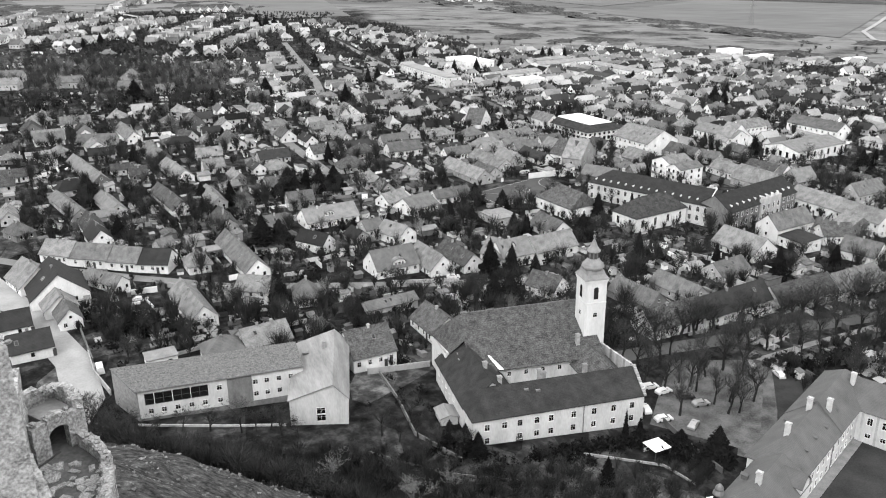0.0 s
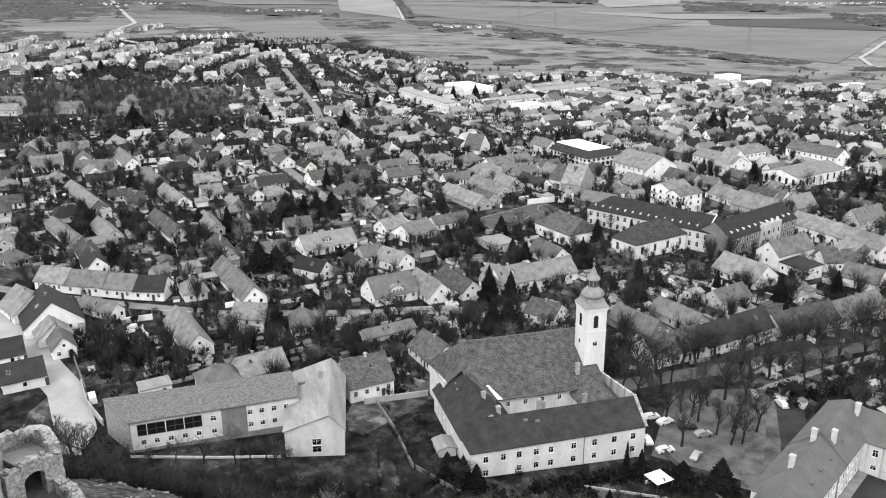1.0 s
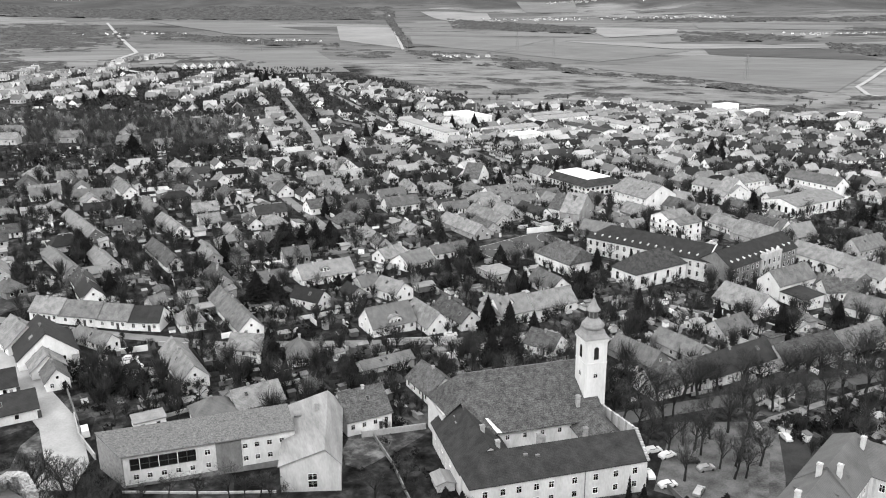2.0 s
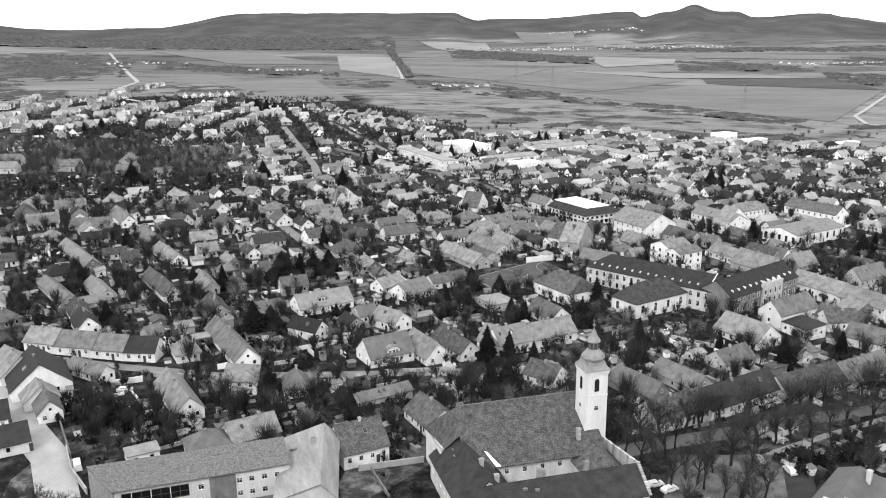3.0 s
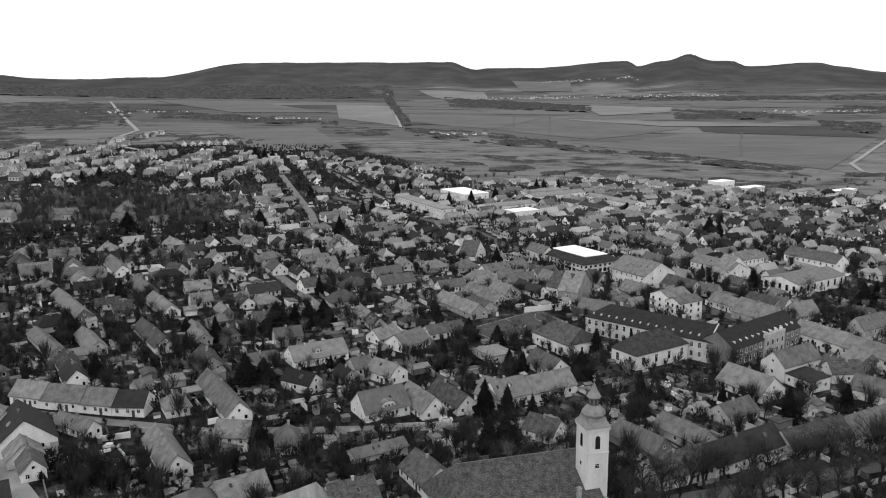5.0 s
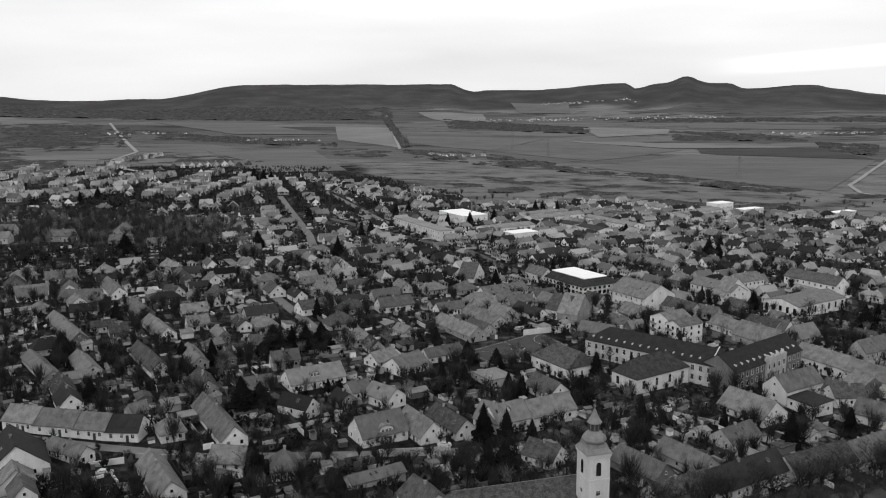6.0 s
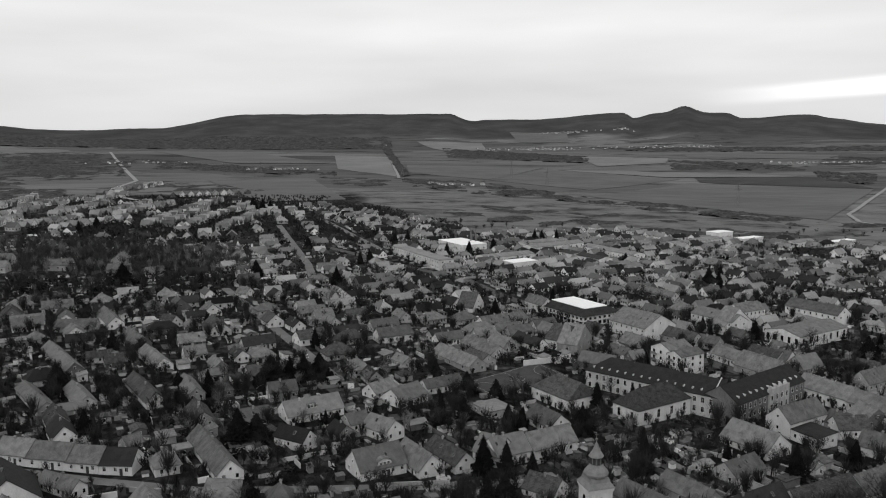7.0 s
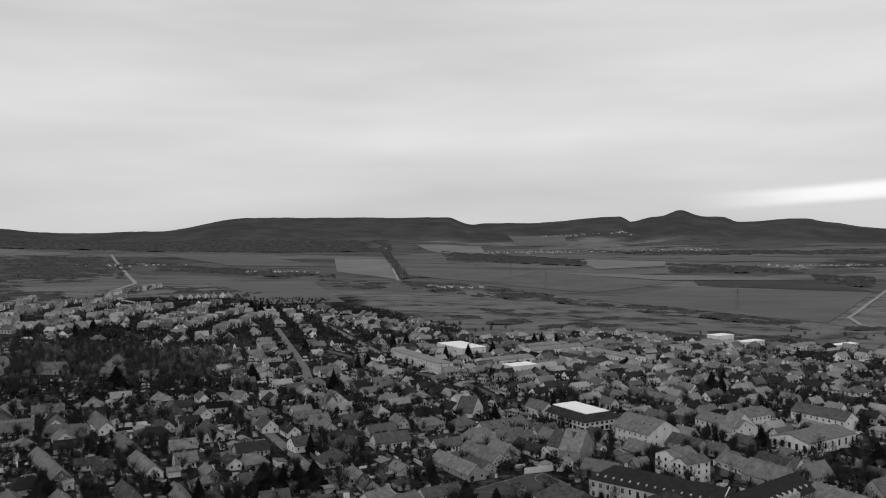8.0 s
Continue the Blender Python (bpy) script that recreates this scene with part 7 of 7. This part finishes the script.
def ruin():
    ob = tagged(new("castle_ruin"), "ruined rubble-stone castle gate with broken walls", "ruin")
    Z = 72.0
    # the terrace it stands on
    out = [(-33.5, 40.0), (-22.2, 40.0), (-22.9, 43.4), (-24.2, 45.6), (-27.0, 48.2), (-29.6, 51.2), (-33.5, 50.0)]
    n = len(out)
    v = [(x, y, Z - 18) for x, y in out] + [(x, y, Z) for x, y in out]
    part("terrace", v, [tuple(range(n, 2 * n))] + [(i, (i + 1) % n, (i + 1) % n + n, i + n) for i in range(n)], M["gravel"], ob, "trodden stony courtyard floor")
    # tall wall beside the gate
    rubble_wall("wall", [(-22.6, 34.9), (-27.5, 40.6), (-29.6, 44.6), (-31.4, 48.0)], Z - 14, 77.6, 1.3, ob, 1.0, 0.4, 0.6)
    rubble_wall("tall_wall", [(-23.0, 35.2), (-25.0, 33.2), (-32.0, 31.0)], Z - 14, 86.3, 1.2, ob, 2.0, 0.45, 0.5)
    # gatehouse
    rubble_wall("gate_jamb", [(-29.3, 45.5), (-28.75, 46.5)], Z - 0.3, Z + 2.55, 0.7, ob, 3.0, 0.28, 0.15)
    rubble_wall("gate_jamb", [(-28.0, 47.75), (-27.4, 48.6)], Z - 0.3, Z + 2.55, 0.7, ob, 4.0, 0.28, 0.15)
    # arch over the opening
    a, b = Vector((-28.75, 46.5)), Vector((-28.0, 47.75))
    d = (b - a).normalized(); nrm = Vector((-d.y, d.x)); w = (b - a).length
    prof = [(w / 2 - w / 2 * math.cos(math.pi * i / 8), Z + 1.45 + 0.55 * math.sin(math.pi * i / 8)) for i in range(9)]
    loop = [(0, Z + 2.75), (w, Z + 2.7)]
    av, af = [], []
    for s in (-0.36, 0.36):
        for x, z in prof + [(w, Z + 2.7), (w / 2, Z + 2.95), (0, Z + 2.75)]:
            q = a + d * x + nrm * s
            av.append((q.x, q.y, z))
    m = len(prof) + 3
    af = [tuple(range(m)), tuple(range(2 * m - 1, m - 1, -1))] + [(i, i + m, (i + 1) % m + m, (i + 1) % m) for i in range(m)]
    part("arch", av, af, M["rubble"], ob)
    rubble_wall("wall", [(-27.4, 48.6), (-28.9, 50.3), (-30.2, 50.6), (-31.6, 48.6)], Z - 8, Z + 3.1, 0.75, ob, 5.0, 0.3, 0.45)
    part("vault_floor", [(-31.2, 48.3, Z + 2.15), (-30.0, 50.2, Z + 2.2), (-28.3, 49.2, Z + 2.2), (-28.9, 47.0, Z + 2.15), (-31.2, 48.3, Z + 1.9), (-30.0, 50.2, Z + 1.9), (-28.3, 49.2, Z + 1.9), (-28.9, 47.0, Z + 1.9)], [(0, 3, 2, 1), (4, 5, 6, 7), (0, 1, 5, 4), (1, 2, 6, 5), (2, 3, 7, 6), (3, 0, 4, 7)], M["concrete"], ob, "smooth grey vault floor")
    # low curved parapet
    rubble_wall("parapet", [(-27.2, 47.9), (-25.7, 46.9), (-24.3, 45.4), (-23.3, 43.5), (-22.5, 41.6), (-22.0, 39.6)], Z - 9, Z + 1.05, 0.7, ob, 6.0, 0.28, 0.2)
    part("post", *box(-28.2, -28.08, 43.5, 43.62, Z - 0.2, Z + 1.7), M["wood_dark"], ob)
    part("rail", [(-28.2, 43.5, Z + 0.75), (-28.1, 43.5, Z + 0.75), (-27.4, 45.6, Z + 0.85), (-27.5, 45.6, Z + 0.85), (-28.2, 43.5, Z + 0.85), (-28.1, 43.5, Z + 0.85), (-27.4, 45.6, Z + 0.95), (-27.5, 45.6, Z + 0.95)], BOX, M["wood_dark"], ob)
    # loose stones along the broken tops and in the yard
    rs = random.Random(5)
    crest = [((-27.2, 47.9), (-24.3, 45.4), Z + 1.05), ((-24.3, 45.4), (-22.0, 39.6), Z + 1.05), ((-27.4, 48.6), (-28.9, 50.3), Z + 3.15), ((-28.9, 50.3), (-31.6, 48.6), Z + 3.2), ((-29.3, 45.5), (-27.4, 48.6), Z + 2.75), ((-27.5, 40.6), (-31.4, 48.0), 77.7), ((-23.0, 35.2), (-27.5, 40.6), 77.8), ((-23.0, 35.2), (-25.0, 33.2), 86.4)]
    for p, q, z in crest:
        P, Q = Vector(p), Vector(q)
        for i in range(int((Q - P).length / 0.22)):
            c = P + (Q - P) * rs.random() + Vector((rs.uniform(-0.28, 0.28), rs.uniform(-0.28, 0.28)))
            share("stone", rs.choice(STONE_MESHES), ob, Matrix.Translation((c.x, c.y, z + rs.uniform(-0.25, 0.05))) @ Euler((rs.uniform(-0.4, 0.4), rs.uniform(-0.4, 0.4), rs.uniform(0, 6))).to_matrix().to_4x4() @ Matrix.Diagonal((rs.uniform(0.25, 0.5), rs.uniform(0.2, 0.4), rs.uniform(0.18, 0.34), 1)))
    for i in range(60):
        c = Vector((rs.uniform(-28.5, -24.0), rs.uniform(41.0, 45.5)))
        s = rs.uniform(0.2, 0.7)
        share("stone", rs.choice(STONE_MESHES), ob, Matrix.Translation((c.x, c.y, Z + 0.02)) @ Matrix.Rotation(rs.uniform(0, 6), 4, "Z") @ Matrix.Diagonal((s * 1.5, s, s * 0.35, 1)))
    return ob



def slope_rocks():
    heap, rs = Heap("slope_rocks", "pale loose rocks strewn over the castle slope", "rocks", ["rock"]), random.Random(9)
    for i in range(3200):
        a, q = rs.uniform(0.2, 1.35), rs.uniform(40, 92)
        x, y = -60 + q * math.cos(a), 10 + q * math.sin(a)
        if noise.noise(Vector((x / 6, y / 6, 0))) < -0.05:
            continue
        s = rs.uniform(0.08, 0.3) * rs.uniform(0.5, 1.2)
        v, f = box(-s, s, -s * 0.7, s * 0.7, -s * 0.4, s * 0.4)
        v = [tuple(c * rs.uniform(0.6, 1.15) for c in p) for p in v]
        heap.add((v, f), "rock", pose(x, y, ground(x, y), rs.uniform(-25, 25), rs.uniform(-25, 25), rs.uniform(0, 360)))
    heap.done()


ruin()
slope_rocks()

# cars, walls, dormers and other details
def car(x, y, ang, paint, label, van=False):
    ob = thing("car", x, y, ang, label, "car", "parked cars")
    L, W, H = (4.9, 1.95, 2.1) if van else (4.3, 1.76, 1.45)
    prof = [(-L / 2, 0.35), (L / 2, 0.35), (L / 2, 0.75), (L / 2 - 0.2, 0.9), (L * 0.26, 0.98), (L * 0.1, H), (-L * 0.32, H), (-L * 0.47, 1.0), (-L / 2, 0.9)]
    if van:
        prof = [(-L / 2, 0.35), (L / 2, 0.35), (L / 2, 0.95), (L * 0.36, 1.15), (L * 0.24, H), (-L * 0.49, H), (-L / 2, 1.0)]
    n = len(prof)
    v = []
    for s in (-1, 1):
        v += [(px, s * W / 2 * (0.82 if pz > 1.05 else 1.0), pz) for px, pz in prof]
    body = part("body", v, [tuple(range(n)), tuple(range(2 * n - 1, n - 1, -1))] + [(i, i + n, (i + 1) % n + n, (i + 1) % n) for i in range(n)], M[paint], ob)
    for s in (-1, 1):
        part("side_window", *box(-L * 0.3, L * 0.12, s * W * 0.44 - 0.04, s * W * 0.44 + 0.04, 1.02, H - 0.12), M["glass"], body)
    part("windscreen", [(L * 0.255, -W * 0.4, 1.02), (L * 0.255, W * 0.4, 1.02), (L * 0.115, W * 0.36, H - 0.06), (L * 0.115, -W * 0.36, H - 0.06), (L * 0.275, -W * 0.4, 1.03), (L * 0.275, W * 0.4, 1.03), (L * 0.135, W * 0.36, H - 0.05), (L * 0.135, -W * 0.36, H - 0.05)], BOX, M["glass"], body)
    for sx in (-1, 1):
        for sy in (-1, 1):
            wv, wf = ring([(0.32, -0.1), (0.32, 0.1)], 10)
            part("wheel", *moved((wv, wf), Matrix.Translation((sx * L * 0.31, sy * (W / 2 - 0.08), 0.32)) @ Matrix.Rotation(math.pi / 2, 4, "X")), M["rubber"], ob)
    return ob


for x, y, a, p, t in ((42, 188, 20, "car_white", "white"), (45, 186, 30, "car_white", "white"), (50, 184, 10, "car_dark", "dark"), (53, 181, 20, "car_grey", "silver"), (42.5, 173, 20, "car_white", "white"), (49, 171, 60, "car_grey", "silver")):
    car(x, y, a, p, f"{t} car parked on the gravel yard")
for x, y, a, p, t in ((77, 198, 100, "car_white", "white"), (71, 203, 95, "car_grey", "silver"), (73.5, 208, 30, "car_dark", "dark"), (80, 214, 25, "car_grey", "silver"), (45, 213, 20, "car_dark", "dark"), (39, 177, 100, "car_white", "white")):
    car(x, y, a, p, f"{t} car parked near the promenade")
car(-95.5, 182, 120, "car_white", "white van standing on the village road", True)
car(-102, 225, 10, "car_white", "white car parked in a garden")
for i, (x, y) in enumerate(((-202, 373), (-195, 369), (-190, 365), (-185, 361), (-187, 349), (-192, 352), (-198, 358), (-205, 366))):
    car(x, y, 30 + 15 * (i % 3), ("car_grey", "car_dark", "car_white")[i % 3], f"{('silver', 'dark', 'white')[i % 3]} car in the crowded repair yard")
car(-10, 254.5, 12, "car_white", "white car parked along the lane")
car(37, 321, 30, "car_white", "white car parked behind the hall")
car(36, 387, 30, "car_white", "white car parked beside the court")


def garden_wall(pts, h, mat, label, thick=0.3):
    P = [Vector(p) for p in pts]
    solids = []
    for a, b in zip(P, P[1:]):
        d = (b - a).normalized()
        nrm = Vector((-d.y, d.x)) * thick / 2
        n = max(1, int((b - a).length / 5))
        for i in range(n):
            p, q = a + (b - a) * (i / n), a + (b - a) * ((i + 1) / n)
            zp, zq = ground(p.x, p.y), ground(q.x, q.y)
            c = [p - nrm, q - nrm, q + nrm, p + nrm]
            z = [zp, zq, zq, zp]
            solids.append(([(k.x, k.y, w - 0.5) for k, w in zip(c, z)] + [(k.x, k.y, w + h) for k, w in zip(c, z)], BOX))
    v, f = join(*solids)
    return tagged(mesh_object("garden_wall", v, f, M[mat]), label, "wall", "garden walls")


LOW = "low pale garden wall of worn plaster"
for pts, h, mat in ((((-76.5, 158.6), (-57.4, 160.2), (-44, 162)), 0.5, "chimney_white"), (((-26, 188), (-20, 175.5), (-14.7, 161), (-4, 152)), 1.0, "plaster_dark"), (((-29, 187.5), (-13.6, 193.5)), 1.6, "plaster_grey"),
                    (((-24, 153), (-8, 147), (8, 146)), 0.5, "plaster_dark"), (((41.6, 173.5), (46.5, 161.5), (51, 153)), 1.4, "plaster_dark"), (((20, 157.5), (39, 154.5), (44.4, 148.3)), 0.5, "plaster_grey"),
                    (((-102, 190), (-96, 180), (-88, 171)), 1.6, "plaster_grey"), (((-112, 206), (-99, 186)), 1.5, "plaster_dark"), (((-98, 236), (-64, 236)), 1.5, "plaster_grey"),
                    (((20, 381), (40, 392)), 2.6, "plaster"), (((-45, 283), (-36, 289)), 1.6, "plaster_grey"), (((-60, 262), (-48, 270)), 1.4, "plaster"), (((-30, 247), (-8, 252)), 1.2, "plaster_grey"),
                    (((-20, 300), (-2, 278)), 1.3, "plaster_dark"), (((-52, 292), (-30, 303)), 1.5, "plaster_grey"), (((60, 262), (92, 246)), 1.5, "plaster_dark"), (((-120, 290), (-90, 300)), 1.3, "plaster_dark"),
                    (((-150, 300), (-120, 318)), 1.3, "plaster_dark"), (((-210, 420), (-170, 440)), 2.2, "plaster"), (((-100, 292), (-88, 270)), 1.2, "plaster_grey"), (((66, 290), (86, 279)), 1.5, "plaster_grey"), (((130, 305), (150, 282)), 2.0, "plaster")):
    garden_wall(pts, h, mat, LOW)

# pavilion in the friary garden
def pavilion():
    ob = thing("pavilion", 38.2, 158.8, 30, "small garden pavilion with a white pyramid roof", "pavilion")
    s = 2.0
    part("roof", *ring([(s * 1.55, 2.4), (s * 1.5, 2.55), (0.1, 3.7)], 4), M["sheet_white"], ob)
    for sx in (-1, 1):
        for sy in (-1, 1):
            part("post", *box(sx * s - 0.08, sx * s + 0.08, sy * s - 0.08, sy * s + 0.08, -0.5, 2.5), M["wood_dark"], ob)
    part("back_panel", *box(-s, s, s - 0.06, s + 0.02, -0.3, 1.1), M["frame"], ob)


pavilion()


def turret():
    """Little bell turret at the palace's garden corner."""
    ob = thing("bell_turret", 45.6, 137.0, 20, "small dark bell turret with a white base", "turret", z=-2)
    part("base", *box(-1.6, 1.6, -1.6, 1.6, -2, 5.0), M["plaster"], ob)
    part("lantern", *ring([(1.0, 5.0), (1.0, 6.6)], 8), M["glass"], ob)
    part("cap", *ring([(1.25, 6.6), (1.2, 6.9), (0.8, 7.5), (0.85, 7.9), (0.6, 8.4), (0.1, 8.9)], 8), M["steel"], ob)


turret()


def court_lines():
    def at(u, v):
        a, b, c, d = [Vector(p) for p in ((-6, 352), (7, 334), (39, 368), (27, 388))]
        p = (a * (1 - u) + b * u) * (1 - v) + (d * (1 - u) + c * u) * v
        return p
    def stroke(points):
        solids = []
        for (u0, v0), (u1, v1) in zip(points, points[1:]):
            p, q = at(u0, v0), at(u1, v1)
            d = (q - p).normalized(); nrm = Vector((-d.y, d.x)) * 0.07
            solids.append(([(k.x, k.y, ground(k.x, k.y) + 0.12) for k in (p - nrm, q - nrm, q + nrm, p + nrm)], [(0, 1, 2, 3)]))
        tagged(mesh_object("court_line", *join(*solids), M["paint"]), "white line painted on the sports court", "marking", kind="structure")
    stroke([(0.04, 0.03), (0.96, 0.03), (0.96, 0.97), (0.04, 0.97), (0.04, 0.03)])
    stroke([(0.04, 0.5), (0.96, 0.5)])
    for v0, s in ((0.03, 1), (0.97, -1)):
        stroke([(0.5 + 0.34 * math.cos(a), v0 + s * 0.2 * math.sin(a)) for a in [math.pi * i / 12 for i in range(13)]])
    stroke([(0.5 + 0.12 * math.cos(a), 0.5 + 0.08 * math.sin(a)) for a in [math.pi * i / 8 for i in range(17)]])


court_lines()


def pylon(x, y, h):
    ob = thing("pylon", x, y, 20, "lattice steel power pylon in the fields", "pylon", "power pylons")
    for sx in (-1, 1):
        for sy in (-1, 1):
            part("leg", *prism(Vector((sx * 2.4, sy * 2.4, 0)), Vector((sx * 0.4, sy * 0.4, h)), 0.22, 0.15, 4), M["steel"], ob)
    for z, w in ((h * 0.72, 6), (h * 0.86, 5), (h * 0.98, 3.5)):
        part("cross_arm", *box(-w, w, -0.25, 0.25, z, z + 0.5), M["steel"], ob)
    for i in range(6):
        z0, z1 = h * i / 6, h * (i + 1) / 6
        a, b = 2.4 - 2.0 * i / 6, 2.4 - 2.0 * (i + 1) / 6
        part("brace", *prism(Vector((-a, -a, z0)), Vector((b, -b, z1)), 0.12, 0.12, 3), M["steel"], ob)


for x, y, h in ((350, 1180, 34), (60, 1700, 34), (-150, 1620, 32), (-430, 1650, 32), (120, 1560, 32), (-620, 1700, 30)):
    pylon(x, y, h)

# far village under the hills and the works at the edge of the town
VIL = Heap("far_village", "pale specks of far villages under the hills", "village", ["plaster_far", "tile_far", "grey_far"])
rv = random.Random(8)
for cx, cy, sx, sy, n in ((190, 3060, 90, 36, 90), (350, 3640, 60, 12, 55), (620, 3100, 120, 30, 50), (590, 3650, 50, 10, 14), (850, 2160, 90, 20, 50), (-900, 2250, 120, 40, 20), (-440, 1960, 50, 14, 16), (-60, 1530, 26, 12, 22)):
    for i in range(n):
        x, y = cx + rv.gauss(0, sx), cy + rv.gauss(0, sy)
        m = pose(x, y, ground(x, y), 0, 0, rv.uniform(0, 180))
        L, W = rv.uniform(5, 9), rv.uniform(4, 5.5)
        VIL.add(gable_wall(L, W, 2, 2), rv.choice(["plaster_far", "grey_far"]), m)
        VIL.add(gable_roof(L, W, 2, 2), "tile_far", m)
VIL.done()
for x, y, L, W, h, t in ((235, 850, 22, 14, 9, "sheet_white"), (260, 838, 28, 11, 5, "sheet_white"), (215, 825, 30, 14, 5, "sheet"), (300, 815, 30, 12, 5, "sheet"), (345, 830, 30, 9, 4, "sheet_white"), (190, 800, 40, 12, 5, "sheet"), (52, 770, 40, 12, 5, "sheet"), (85, 695, 50, 14, 5, "tile_dark"), (20, 680, 46, 16, 5, "sheet"), (30, 640, 22, 14, 7, "sheet_white")):
    house(x, y, 33 if x != 85 else -57, L, W, h, "flat" if t == "sheet_white" else "gable", 12, "plaster", t, label="pale industrial hall at the edge of town", name="works_hall", chimneys=0, nf=4, ng=1, attic=False, group="works halls")
# factory chimneys
for x, y in ((-8, 735), (-4, 733)):
    ob = thing("factory_chimney", x, y, 0, "slender steel factory chimney", "chimney")
    part("shaft", *ring([(0.6, -1), (0.5, 18)], 8), M["steel"], ob)


# woodpiles, hutches, cold frames and bits of wall in the yards
YARD = Heap("yard_clutter", "woodpiles, hutches, frames and low walls in the yards", "clutter", ["plaster_far", "grey_far", "dark_far", "tile_far", "tile_far_light", "sheet"])
rc = random.Random(51)
for i in range(5200):
    y = rc.uniform(195, 760)
    x = rc.uniform(-0.58 * y, 0.54 * y)
    if not is_free(x, y, 33, 3, 2, 0.2):
        continue
    m = pose(x, y, ground(x, y), 0, 0, rc.choice([33, 123]) + rc.uniform(-8, 8))
    kind_ = rc.random()
    if kind_ < 0.4:
        L, W, h = rc.uniform(3, 9), 0.25, rc.uniform(0.8, 1.8)
        YARD.add(box(-L / 2, L / 2, -W / 2, W / 2, -0.5, h), rc.choice(["plaster_far", "grey_far", "grey_far", "dark_far", "dark_far"]), m)
    else:
        L, W, h = rc.uniform(1.2, 3.6), rc.uniform(0.9, 2.4), rc.uniform(0.5, 2.2)
        YARD.add(box(-L / 2, L / 2, -W / 2, W / 2, -0.5, h), rc.choice(["plaster_far", "grey_far", "grey_far", "dark_far", "dark_far", "dark_far"]), m)
        YARD.add(slab([(-L / 2 - 0.2, -W / 2 - 0.2, h + 0.12), (L / 2 + 0.2, -W / 2 - 0.2, h + 0.12), (L / 2 + 0.2, W / 2 + 0.2, h + 0.45), (-L / 2 - 0.2, W / 2 + 0.2, h + 0.45)], 0.1), rc.choice(["tile_far", "tile_far_light", "sheet", "dark_far"]), m)
YARD.done()

# garden fences and beds
rf = random.Random(14)
n = 0
while n < 90:
    y = rf.uniform(190, 420)
    x = rf.uniform(-0.58 * y, 0.5 * y)
    a = radians(rf.choice([33, 123]) + rf.uniform(-5, 5))
    L = rf.uniform(7, 20)
    if not is_free(x, y, math.degrees(a), L, 0.5, 0.3):
        continue
    n += 1
    dx, dy = math.cos(a) * L / 2, math.sin(a) * L / 2
    light = rf.random() < 0.4
    w = garden_wall([(x - dx, y - dy), (x + dx, y + dy)], rf.uniform(0.9, 1.6), "concrete" if light else "wood_dark", "pale concrete fence between gardens" if light else "dark boarded fence between gardens", 0.12)
    w.name = "garden_fence"
    tagged(w, category="fence", group="garden fences")
n = 0
while n < 110:
    y = rf.uniform(190, 440)
    x = rf.uniform(-0.58 * y, 0.5 * y)
    a = rf.choice([33, 123]) + rf.uniform(-6, 6)
    L, W = rf.uniform(4, 12), rf.uniform(3, 6)
    if not is_free(x, y, a, L, W, 0.3):
        continue
    n += 1
    m = pose(x, y, 0, 0, 0, a)
    patch("garden_bed", [(m @ Vector(c + (0,))).to_2d() for c in ((-L / 2, -W / 2), (L / 2, -W / 2), (L / 2, W / 2), (-L / 2, W / 2))], 0.05, M["bed"], "bare tilled garden bed or yard", "garden bed", 3)
